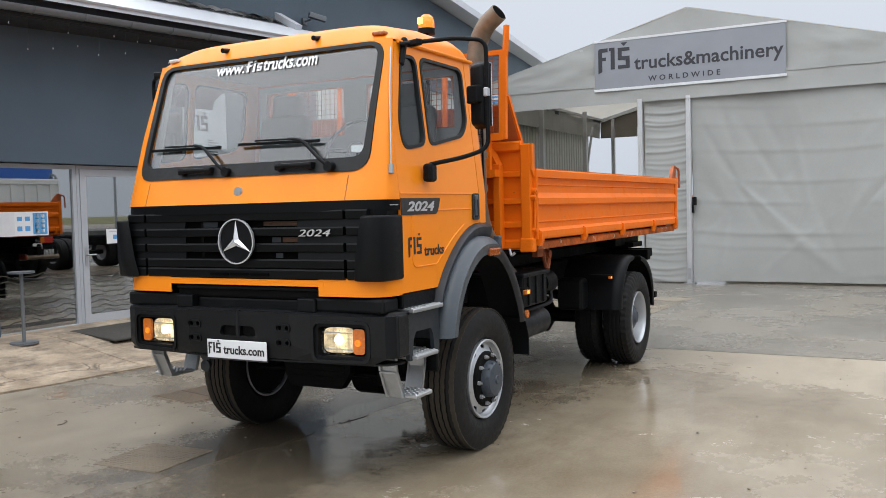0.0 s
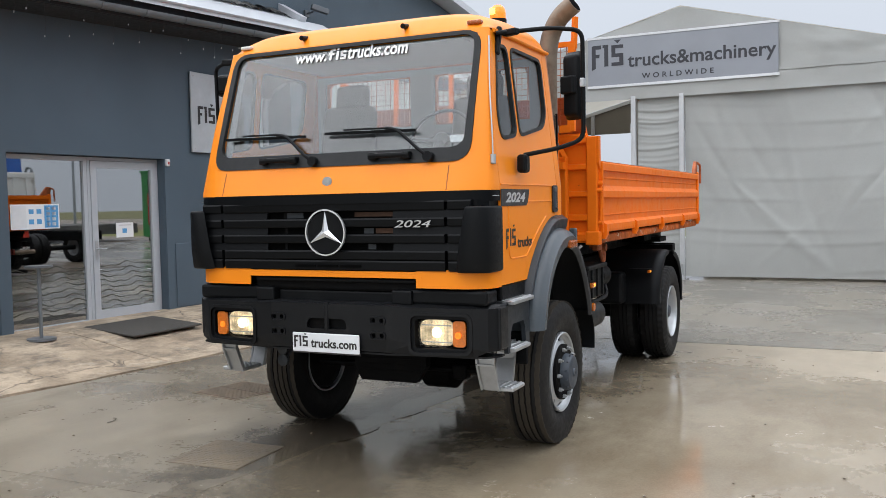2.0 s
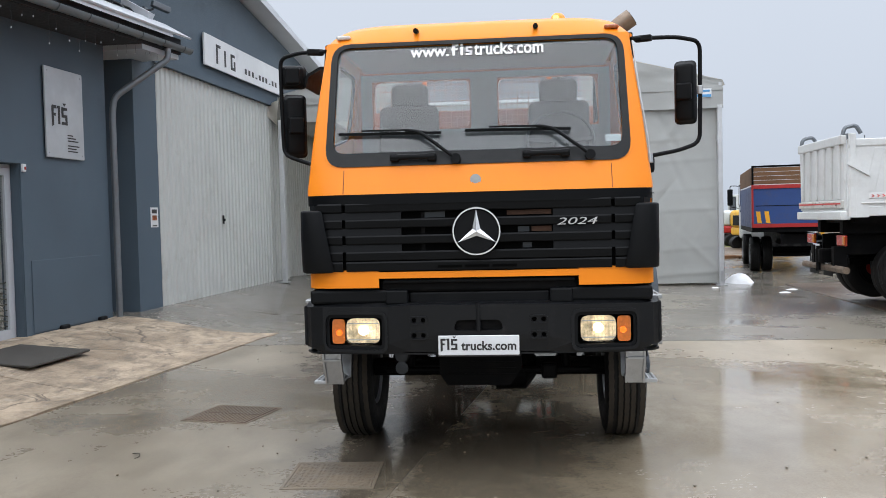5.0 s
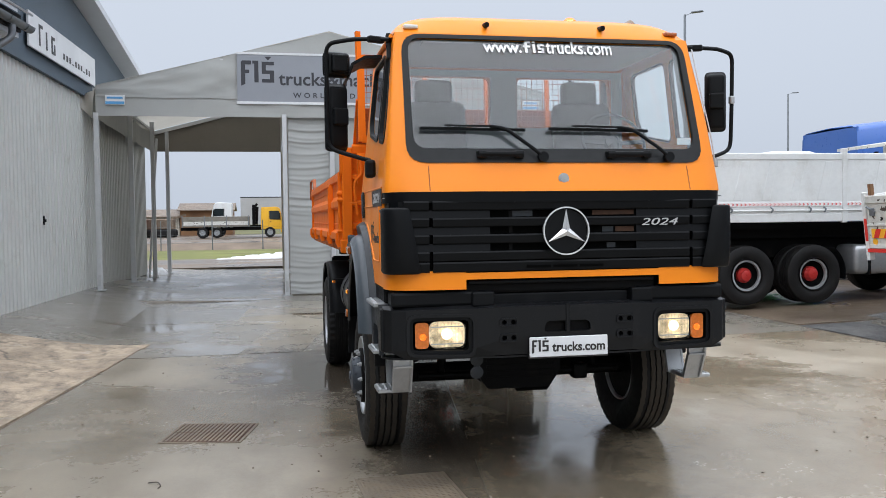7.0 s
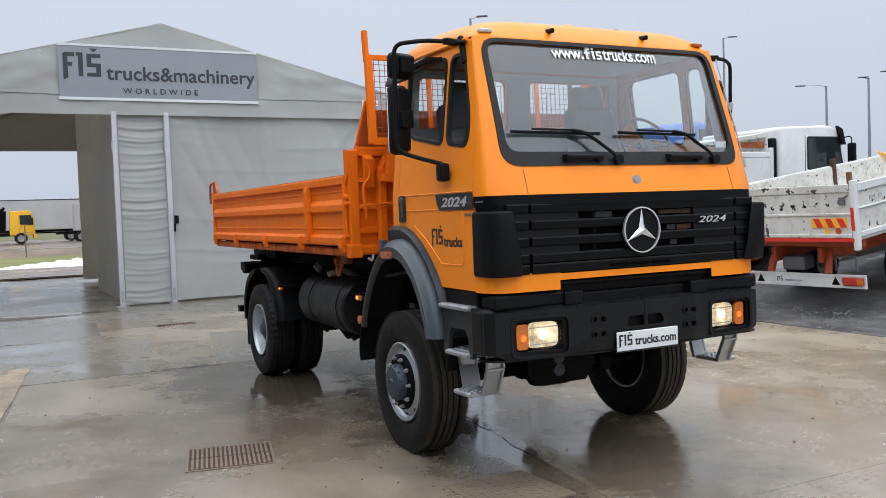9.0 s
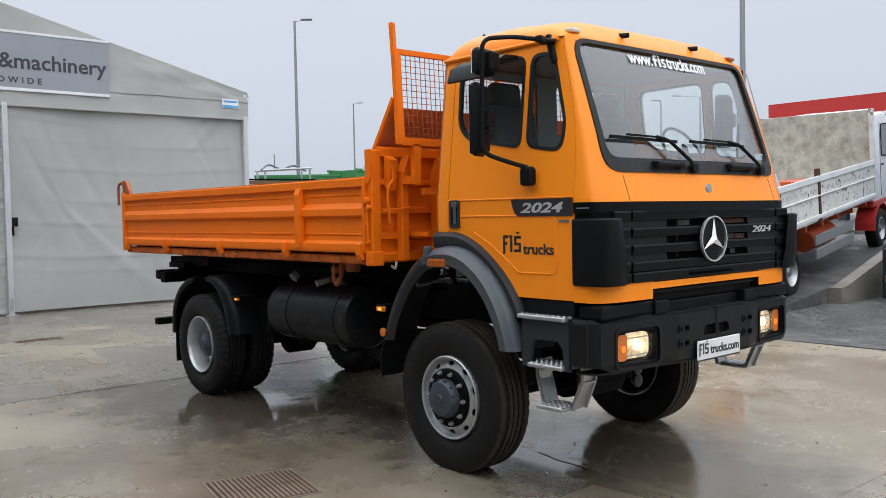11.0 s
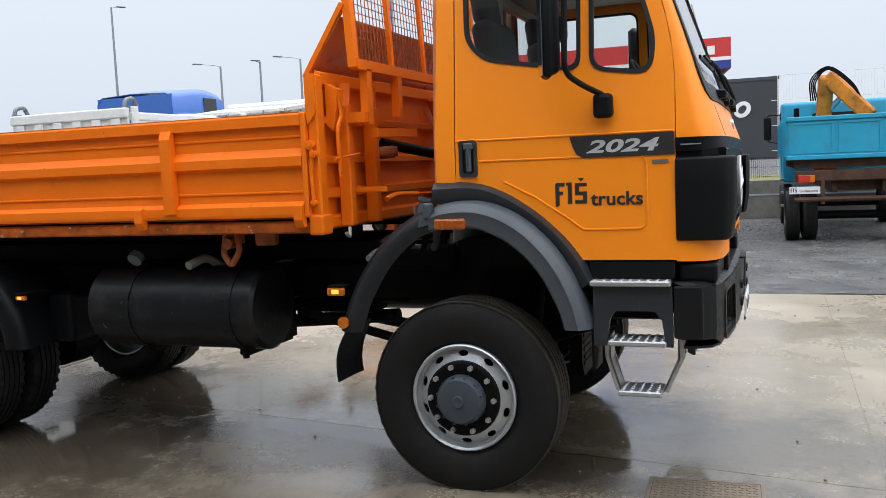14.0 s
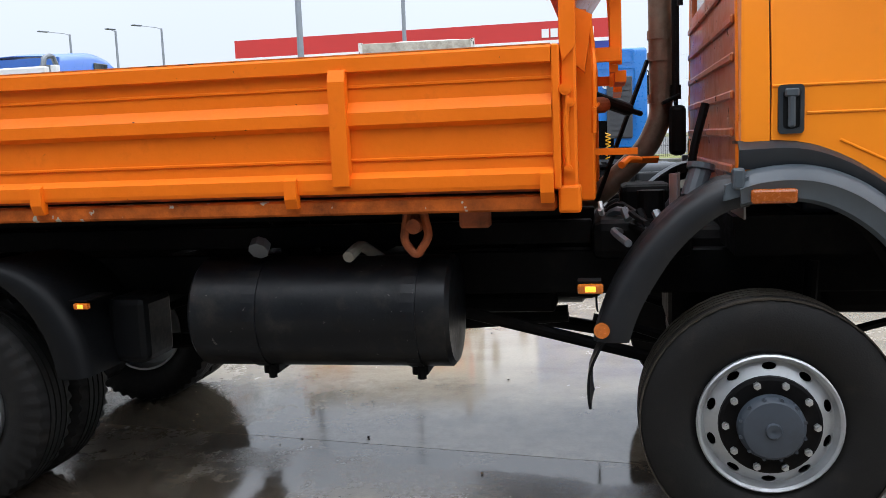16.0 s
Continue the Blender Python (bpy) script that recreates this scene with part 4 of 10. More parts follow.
gable = [(4.42, 4.66), (16.9, 4.66), (16.9, 5.62), (12.2, 6.34), (8.6, 6.86), (7.4, 6.93), (6.2, 6.86), (3.2, 6.40), (1.0, 6.05), (1.0, 4.9), (3.3, 4.9), (4.42, 4.9)]
hpart("gable_wall", sheet(gable, [], lambda u, v, w: (-0.02 - w, u, v), 0.25), "wall_paint", shop)
hpart("gate_lintel", box(-0.02, 0.05, 4.87, 12.25, 4.62, 4.72), "wall_paint", shop)
def ribbed(a0, a1, z0, z1, off, step=0.2):
    pts, a = [], a0
    while a < a1 - 0.01:
        pts += [(a, 0), (a + step * 0.34, 0), (a + step * 0.46, 0.028), (a + step * 0.86, 0.028)]
        a += step
    pts.append((a1, 0))
    return thick(grid([[(off + d, q, z) for q, d in pts] for z in (z0, z1)]), 0.01)
gate = hpart("gate", ribbed(4.98, 12.2, 0.24, 4.62, -0.06), "sheet_metal", shop)
hpart("gate_handle", join(box(-0.03, -0.01, 7.92, 7.98, 1.74, 1.92), box(-0.01, 0.02, 7.93, 7.97, 1.80, 1.85)), "black", gate)
hpart("wall_right", ribbed(12.25, 20, 0.1, 4.62, -0.3, 0.2), "sheet_metal", shop)
hpart("upper_right", box(-0.6, -0.3, 12.2, 20, 4.62, 4.9), "wall_paint", shop)
edge = [(16.95, 5.60), (12.2, 6.36), (8.6, 6.90), (7.4, 6.97), (6.2, 6.90), (3.2, 6.44), (1.0, 6.09)]
rows = []
for u, v in edge:
    rows.append([(0.42, u, v), (0.42, u, v + 0.16), (-9, u, v + 0.16), (-9, u, v)])
hpart("roof", grid(rows, close=True), "roof_metal", shop)
hpart("far_wall", box(-9, -8.8, 1, 20, -0.2, 5.6), "wall_paint", shop)
hpart("end_wall", box(-9, -0.3, 19.8, 20, -0.2, 5.2), "wall_paint", shop)
cam_ob = thing("security_camera", "grey outdoor security camera on the workshop wall", "camera")
hpart("bracket", join(box(-0.02, 0.02, 4.62, 4.74, 5.42, 5.54), rod((0.02, 4.68, 5.48), (0.16, 4.68, 5.50), 0.02, 8)), "zinc", cam_ob)
hpart("housing", moved(box(-0.055, 0.055, -0.17, 0.17, -0.05, 0.05, 0.012), Matrix.Translation((0.24, 4.78, 5.55)) @ Matrix.Rotation(radians(-35), 4, "Z") @ Matrix.Rotation(radians(-14), 4, "X")), "zinc", cam_ob)
gsign = thing("workshop_sign", "long white company sign above the workshop gate", "sign")
hpart("panel", box(0.03, 0.07, 7.03, 11.96, 4.95, 5.59, 0.006, 1), "sign_white", gsign)
for a in (7.3, 8.8, 10.3, 11.6):
    hpart("bracket", box(-0.02, 0.03, a, a + 0.06, 5.0, 5.54), "steel", gsign)
for k, (a, h) in enumerate(((7.62, 0.40), (8.06, 0.34), (8.42, 0.34))):
    hpart("mark", join(box(0.071, 0.075, a, a + 0.09, 5.06, 5.06 + h), *( [box(0.071, 0.075, a, a + 0.24, 5.06 + h - 0.06, 5.06 + h)] if k != 1 else []), *([box(0.071, 0.075, a, a + 0.26, 5.06, 5.12), box(0.071, 0.075, a + 0.17, a + 0.26, 5.06, 5.26)] if k == 2 else [])), "print_black", gsign)
for k in range(10):
    hpart("text_bar", box(0.071, 0.074, 9.25 + k * 0.23, 9.37 + k * 0.23, 5.10, 5.22 if k not in (3, 7) else 5.13), "print_black", gsign)

# ---- tent hall ----
tent = thing("tent_hall", "grey tarpaulin tent hall with an open bay", "tent", kind="structure")
TY, TL, TR, TC, TB = 14.1, -5.66, 4.97, -0.42, 24.0


def cloth(x0, x1, z0, z1, place, nx, nz, amp, freq=(1.0, 1.0), seed=0.0, flare=0.0):
    rows = []
    for j in range(nz + 1):
        z = z0 + (z1 - z0) * j / nz
        row = []
        for i in range(nx + 1):
            x = x0 + (x1 - x0) * i / nx
            d = amp * (noise.noise((x * freq[0], z * freq[1], seed)) + 0.5 * noise.noise((x * freq[0] * 2.3 + z, z * freq[1] * 2.1, seed + 5)))
            d += flare * max(0, 1 - (z - z0) / 0.5) ** 2
            row.append(place(x, z, d))
        rows.append(row)
    return thick(grid(rows), 0.004)


def creased(x0, x1, z0, z1, place, nx, nz, seed, rows_, sag=0.02, depth=0.016, billow=0.05, wide=0.07, folds=0):
    """Hung tarpaulin: a slow billow, sagging cross creases that fade in and out, slanting folds, a rippled foot."""
    rng_ = random.Random(seed)
    lines = [(z0 + (z1 - z0) * (k + rng_.uniform(0.2, 0.8)) / rows_, rng_.uniform(0.5, 1.0) * depth, rng_.uniform(0, 6), rng_.uniform(-0.05, 0.05)) for k in range(rows_)]
    slant = [(rng_.uniform(x0, x1), rng_.uniform(z0 + 0.3, z1), radians(rng_.choice((-1, 1)) * rng_.uniform(8, 50)), rng_.uniform(0.35, 1.3), rng_.uniform(0.05, 0.13), rng_.uniform(-0.017, 0.017)) for _ in range(folds)]
    out = []
    for j in range(nz + 1):
        z = z0 + (z1 - z0) * j / nz
        row = []
        for i in range(nx + 1):
            f = i / nx
            x = x0 + (x1 - x0) * f
            d = billow * noise.noise((x * 0.45, z * 0.35, seed))
            for zl, amp, ph, tilt_ in lines:
                u = (z - zl + sag * math.sin(math.pi * f) * 4 + tilt_ * (f - 0.5) + 0.03 * noise.noise((x * 0.9, zl, ph))) / wide
                if -1 < u < 3:
                    fade = max(0.0, 0.45 + 0.9 * noise.noise((x * 0.55, zl * 1.7, ph)))
                    d -= amp * fade * (u + 1) * math.exp(-max(0, u) * 1.3)
            for cx, cz, tilt_, long_, w_, amp in slant:
                across = (x - cx) * math.cos(tilt_) + (z - cz) * math.sin(tilt_)
                if abs(across) < 3 * w_:
                    along = (z - cz) * math.cos(tilt_) - (x - cx) * math.sin(tilt_)
                    d += amp * math.exp(-(across / w_) ** 2 - (along / long_) ** 2)
            d += 0.03 * max(0, 1 - (z - z0) / 0.4) * noise.noise((x * 2.2, 0, seed + 2))
            row.append(place(x, z, d))
        out.append(row)
    return thick(grid(out), 0.004)


def gable_top(x):
    return 6.20 - (6.20 - 4.83) * abs(x - TC) / (TR - TC)


rows = []
for j in range(13):
    f = j / 12
    rows.append([(x, TY + 0.03 * noise.noise((x * 1.1, f * 2.4, 9)) + 0.016 * noise.noise((x * 2.6 + f * 3, f * 5, 3)), 4.60 + (gable_top(x) - 4.60) * f) for x in [TL + (TR - TL) * i / 80 for i in range(81)]])
part("gable_cloth", thick(grid(rows), 0.005), "tarp", tent, smooth=60)
rows = [[(x, TY - 0.03 - 0.045 * abs(noise.noise((x * 1.7, z * 3, 4))), z) for x in [TL + (TR - TL) * i / 60 for i in range(61)]] for z in (4.18, 4.28, 4.40, 4.52, 4.63)]
part("valance", thick(grid(rows), 0.006), "tarp", tent, smooth=60)
part("front_cloth", creased(-0.34, TR - 0.04, 0.06, 4.2, lambda x, z, d: (x, TY + 0.08 + d, z), 120, 110, 17, 8, 0.03, 0.018, 0.11, 0.07, 46), "tarp", tent, smooth=70)
part("narrow_cloth", creased(-1.42, -0.44, 0.03, 4.2, lambda x, z, d: (x, TY + 0.06 + d, z), 20, 190, 5, 34, 0.012, 0.034, 0.03, 0.045, 0), "tarp", tent, smooth=70)
part("side_cloth", creased(TY, TB, 0.06, 4.8, lambda y, z, d: (TR + d, y, z), 80, 90, 9, 6, 0.03, 0.018, 0.08, 0.07, 34), "tarp", tent, smooth=70)
part("partition_cloth", cloth(TY + 0.1, TY + 5.2, 0.08, 4.9, lambda y, z, d: (-1.46 + d, y, z), 20, 24, 0.05, (0.6, 0.5), 5.3), "tarp_in", tent, smooth=70)
part("back_partition", cloth(-1.46, TR - 0.1, 0.08, 5.4, lambda x, z, d: (x, TB - 0.1 + d, z), 20, 16, 0.04, (0.5, 0.5), 6.1), "tarp_in", tent)
rows = [[(x, TB - 0.05, 4.15 + (gable_top(x) - 4.2) * f) for x in [TL + (TR - TL) * i / 20 for i in range(21)]] for f in (0, 1)]
part("rear_gable_cloth", thick(grid(rows), 0.005), "tarp_back", tent)
rows = [[(TL - 0.02 - 0.30 * u - 0.05 * f, TY - 0.05 - 0.06 * math.sin(u * 5 + f * 3), 4.74 - 0.12 * u - f * (0.62 - 0.40 * u)) for u in (0, 0.25, 0.5, 0.75, 1)] for f in (0, 0.25, 0.5, 0.75, 1)]
part("loose_flap", thick(grid(rows), 0.005), "tarp_in", tent, "loose pale flap at the tent corner", 70)
part("valance_hem", thick(grid([[(x, TY - 0.052 - 0.008 * noise.noise((x * 3, z, 1)), z + 0.02 * noise.noise((x * 1.3, 0, 2))) for x in [TL + (TR - TL) * i / 60 for i in range(61)]] for z in (4.60, 4.66)]), 0.012), "tarp", tent)
part("roof_cloth", (grid([[(TL - 0.06, y, 4.72), (TL, y, 4.84), (TC, y, 6.22), (TR, y, 4.84), (TR + 0.05, y, 4.72)] for y in (TY - 0.01, TY + 5, TB)])), "tarp_in", tent)
part("left_valance", cloth(TY, TB, 4.15, 4.82, lambda y, z, d: (TL - 0.05 + d, y, z), 30, 5, 0.05, (0.9, 1), 8), "tarp", tent)
for x, y in ((TL, TY), (-1.50, TY), (-0.40, TY), (TR - 0.08, TY)):
    zg = ground_z(x, y)
    post = part("post", join(box(x - 0.055, x + 0.055, y - 0.06, y + 0.06, zg, 4.25, 0.008, 1), box(x - 0.014, x + 0.014, y - 0.068, y - 0.06, zg + 0.05, 4.2)), "tent_post", tent)
    part("base_plate", box(x - 0.12, x + 0.12, y - 0.12, y + 0.12, zg, zg + 0.02), "steel", post)
    part("tie_bracket", join(box(x - 0.075, x - 0.056, y - 0.04, y + 0.04, 3.4, 3.62), box(x - 0.03, x + 0.03, y - 0.075, y - 0.062, zg + 0.1, zg + 0.35)), "steel", post)
for x, y in ((-5.50, 18.0), (-5.36, 21.4), (-5.20, 23.9), (TR - 0.1, 19), (TR - 0.1, 23.9)):
    zg = ground_z(x, y)
    post = part("post", box(x - 0.06, x + 0.06, y - 0.06, y + 0.06, zg, 4.85, 0.008, 1), "tent_post", tent)
    part("base_plate", box(x - 0.12, x + 0.12, y - 0.12, y + 0.12, zg, zg + 0.02), "steel", post)
part("brace", beam((-5.40, 20.4, 0.15), (-5.30, 22.0, 4.4), 0.06, 0.06), "tent_post", tent)
for y in (TY + 0.12, 19.0, 23.85):
    part("rafter", join(beam((TL, y, 4.74), (TC, y, 6.12), 0.08, 0.11), beam((TR, y, 4.74), (TC, y, 6.12), 0.08, 0.11)), "tent_post", tent)
for x in (TL + 0.05, -2.9, TR - 0.05):
    part("purlin", box(x - 0.04, x + 0.04, TY, TB, gable_top(x) - 0.13, gable_top(x) - 0.06), "tent_post", tent)
for x in (-5.45, 4.28):
    tag_ob = part("maker_label", box(x, x + 0.42, TY - 0.080, TY - 0.072, 4.43, 4.64), "paper", tent)
    part("print", join(box(x + 0.04, x + 0.38, TY - 0.084, TY - 0.081, 4.56, 4.605), box(x + 0.01, x + 0.41, TY - 0.084, TY - 0.081, 4.44, 4.50)), "poster_blue", tag_ob)
part("latch", join(box(-0.32, -0.24, TY - 0.10, TY + 0.0, 1.78, 1.96), box(-0.34, -0.30, TY - 0.05, TY + 0.02, 1.6, 1.78)), "black", tent)

banner = thing("banner", "grey printed banner with dark lettering on the tent", "banner")
part("cloth", box(-2.55, 1.67, TY - 0.075, TY - 0.055, 4.52, 5.66), "tarp_banner", banner)
part("top_strip", box(-2.57, 1.69, TY - 0.085, TY - 0.05, 5.62, 5.67), "sign_white", banner)
part("bottom_strip", box(-2.57, 1.69, TY - 0.085, TY - 0.05, 4.48, 4.54), "sign_white", banner)
emblem(0.50, facing(-2.46, TY - 0.078, 4.98, 0), "banner_text", banner, 0.003)
letters("trucks&machinery", 0.30, facing(0.01, TY - 0.078, 4.93, 0), "banner_text", banner, depth=0.003, weight=0.007, fit=3.24)
letters("WORLDWIDE", 0.115, facing(-0.48, TY - 0.078, 4.64, 0), "banner_text", banner, depth=0.003, weight=0.003, spacing=1.65, width=1.1)


def puddle(cx, cy, long, wide, turn, seed, label="shallow rain puddle on the concrete"):
    """A film of water with an uneven edge."""
    c, q = math.cos(radians(turn)), math.sin(radians(turn))
    bm = bmesh.new()
    ring_ = []
    for k in range(40):
        a = math.tau * k / 40
        g = 1 + 0.45 * noise.noise((math.cos(a) * 1.7, math.sin(a) * 1.7, seed)) + 0.22 * noise.noise((math.cos(a) * 5, math.sin(a) * 5, seed + 3))
        u, v = long * g * math.cos(a), wide * g * math.sin(a)
        x, y = cx + c * u - q * v, cy + q * u + c * v
        ring_.append(bm.verts.new((x, y, ground_z(x, y) + 0.0045)))
    bm.faces.new(ring_)
    tagged(part("puddle", bm, "water"), label, "puddle", "puddles", "structure")


for k, a in enumerate(((-0.40, -0.42, 0.30, 0.045, 82), (-0.30, 0.35, 0.22, 0.035, 82), (-3.3, 13.2, 1.5, 0.25, 8), (-4.3, 8.9, 1.0, 0.10, 4))):
    puddle(*a, 3.0 + k * 1.7)
rng = random.Random(12)
bits = []
for k in range(300):
    x, y = rng.uniform(-4.5, 6.0), rng.uniform(-6.0, 9.0)
    q = rng.uniform(0.003, 0.010)
    b = box(-q, q, -q * rng.uniform(0.5, 1), q, 0, q, q * 0.3, 1)
    bits.append(moved(b, Matrix.Translation((x, y, ground_z(x, y) + 0.003)) @ Matrix.Rotation(rng.uniform(0, 3), 4, "Z")))
tagged(part("grit", join(*bits), "cover"), "scattered grit and small stones on the yard", "grit", kind="stuff")
twig = thing("twig", "small dark twig lying on the concrete", "twig", at=(-2.66, -0.8, 0.0))
part("stem", tube(smooth_line([(-0.06, 0.05, 0.006), (0.0, 0.03, 0.012), (0.03, -0.04, 0.006), (0.02, -0.09, 0.006)]), 0.004, 5), "bark", twig)
for q in ([(-2.32, 5.035), (-1.48, 5.035), (-0.90, 8.22), (-1.81, 8.38)], [(-2.51, 8.46), (-0.90, 8.225), (0.2, 8.08), (0.35, 11.0), (-2.34, 11.1)]):
    tagged(part("repair_patch", dry_patch(q), "concrete"), "pale repair patch in the grey concrete", "pavement", kind="structure")


def strewn(name, label, count, area, lo, hi, mat_, seed, lift):
    """Loose stones as one mesh: flattened four-sided lumps."""
    rng_ = random.Random(seed)
    V, F = [], []
    for k in range(count):
        x, y, q, a = rng_.uniform(area[0], area[1]), rng_.uniform(area[2], area[3]), rng_.uniform(lo, hi), rng_.uniform(0, 3.1)
        z, i = ground_z(x, y) + lift, len(V)
        for r_, h_ in ((1.0, -0.2), (0.75, 0.45)):
            for c in range(5):
                w = a + c * math.tau / 5
                V.append((x + q * r_ * math.cos(w) * rng_.uniform(0.8, 1.2), y + q * r_ * math.sin(w) * rng_.uniform(0.7, 1.1), z + q * h_))
        F.append(tuple(i + 5 + c for c in range(5)))
        F += [(i + c, i + (c + 1) % 5, i + 5 + (c + 1) % 5, i + 5 + c) for c in range(5)]
    me = bpy.data.meshes.new(name)
    me.from_pydata(V, [], F)
    me.materials.append(M[mat_])
    tagged(new(name, me), label, "gravel", kind="stuff")


strewn("gravel_stones", "loose wet stones on the gravel lot", 9000, (6.35, 17.5, -7.0, 5.4), 0.008, 0.03, "stone", 5, 0.006)


# ---- the orange tipper truck: front axle at y = 0, nose to -y ----
def hw(z):
    return 1.165 if z <= 1.96 else 1.165 - (z - 1.96) * 0.111


SEAM = [(2.20, -1.178), (2.38, -1.166), (2.52, -1.139), (2.70, -1.093), (2.86, -1.047), (3.00, -1.015)]


def yseam(z):
    if z <= SEAM[0][0]:
        return SEAM[0][1]
    for (a, ya), (b, yb) in zip(SEAM, SEAM[1:]):
        if z <= b:
            return ya + (yb - ya) * (z - a) / (b - a)
    return SEAM[-1][1]


def yfront(z):
    if z <= 2.13:
        return -1.425 + (z - 1.92) * 0.36
    return -1.349 + (z - 2.13) * 0.352


def ysurf(x, z, n=4.2):
    s = min(1.0, abs(x) / hw(z))
    return yseam(z) + (yfront(z) - yseam(z)) * (1 - s ** n) ** (1 / n)


def inset(pts, d):
    """A convex 2D polygon drawn in by d."""
    c = sum((Vector(p) for p in pts), Vector((0, 0))) / len(pts)
    out, N = [], len(pts)
    lines = []
    for i in range(N):
        a, b = Vector(pts[i]), Vector(pts[(i + 1) % N])
        nrm = Vector((-(b - a).y, (b - a).x)).normalized()
        if nrm.dot(c - a) < 0:
            nrm = -nrm
        lines.append((a + nrm * d, (b - a).normalized()))
    for i in range(N):
        (p, u), (q, w) = lines[i - 1], lines[i]
        k = u.x * w.y - u.y * w.x
        t = ((q - p).x * w.y - (q - p).y * w.x) / k
        out.append(tuple(p + u * t))
    return out


truck = thing("tipper_truck", "orange two-axle tipper truck with a low drop-side bed", "truck")

# cab shell: front panel with the windscreen opening
cols = lambda z: [hw(z), hw(z) - 0.003, hw(z) - 0.012, hw(z) - 0.03, 0.975, 0.9, 0.8, 0.65, 0.45, 0.2, 0]
zs = [1.925, 1.96, 2.02, 2.08, 2.14, 2.28, 2.42, 2.56, 2.70, 2.84, 2.968, 2.984, 3.0]
rows = []
for z in zs:
    xs = cols(z)
    xs = xs + [-x for x in xs[-2::-1]]
    rows.append([(x, ysurf(x, z), z) for x in xs])
bm = grid(rows)
bm.faces.ensure_lookup_table()
kill = []
for f in bm.faces:
    c = f.calc_center_median()
    if 2.14 < c.z < 2.968 and abs(c.x) < 0.975:
        kill.append(f)
bmesh.ops.delete(bm, geom=kill, context="FACES")
part("cab_front", thick(bm, 0.03), "cab_paint", truck, smooth=50)

# roof
rows = []
for j in range(15):
    v = j / 14
    row = []
    for i in range(33):
        a = math.pi * i / 32
        x = hw(3.0) * (abs(math.cos(a)) ** 0.8) * (1 if math.cos(a) > 0 else -1)
        y0 = ysurf(x, 3.0)
        e = min(1, (v / 0.12)) ** 0.55 * min(1, ((1 - v) / 0.10)) ** 0.5
        row.append((x, y0 + (0.125 - y0) * v, 2.995 + (0.135 + 0.06 * min(1, v / 0.5)) * e * max(0, 1 - abs(x / hw(3.0)) ** 7) ** 0.5))
    rows.append(row)
cab_roof = part("cab_roof", grid(rows), "cab_paint", truck, smooth=60)
for s in (-1, 1):
    part("drip_rail", tube([(s * (hw(2.99) + 0.012), y, 2.985) for y in (-0.98, -0.4, 0.12)], 0.014, 8), "cab_paint", cab_roof)
part("cab_back", sheet([(-1.16, 1.50), (1.16, 1.50), (1.16, 1.96), (1.05, 2.995), (-1.05, 2.995), (-1.16, 1.96)],
                       [rounded([(-0.93, 2.50), (-0.12, 2.50), (-0.12, 2.89), (-0.90, 2.89)], 0.05), rounded([(0.12, 2.50), (0.93, 2.50), (0.90, 2.89), (0.12, 2.89)], 0.05)],
                       lambda u, v, w: (u, 0.125 - w, v), 0.03), "primer", truck, "reddish brown ribbed rear wall of the cab")
for z in (1.62, 1.78, 1.94, 2.10, 2.26, 2.42):
    part("back_rib", box(-1.02, 1.02, 0.124, 0.142, z - 0.02, z + 0.02, 0.008, 1), "primer", truck)
for s in (-1, 1):
    p = rounded([(s * 0.93, 2.50), (s * 0.12, 2.50), (s * 0.12, 2.89), (s * 0.90, 2.89)], 0.05)
    part("rear_window", sheet(p, [], lambda u, v, w: (u, 0.108 + w, v), 0.0), "glass", truck)

# doors
ARCH = [(0.0, 1.742), (-0.10, 1.735), (-0.27, 1.68), (-0.443, 1.572), (-0.60, 1.43), (-0.69, 1.308)]
WIN = [(-0.068, 2.50), (-0.17, 2.392), (-0.692, 2.298), (-0.692, 2.912), (-0.056, 2.908)]
TRI = [(-0.752, 2.300), (-1.052, 2.256), (-1.080, 2.425), (-0.948, 2.896), (-0.752, 2.908)]


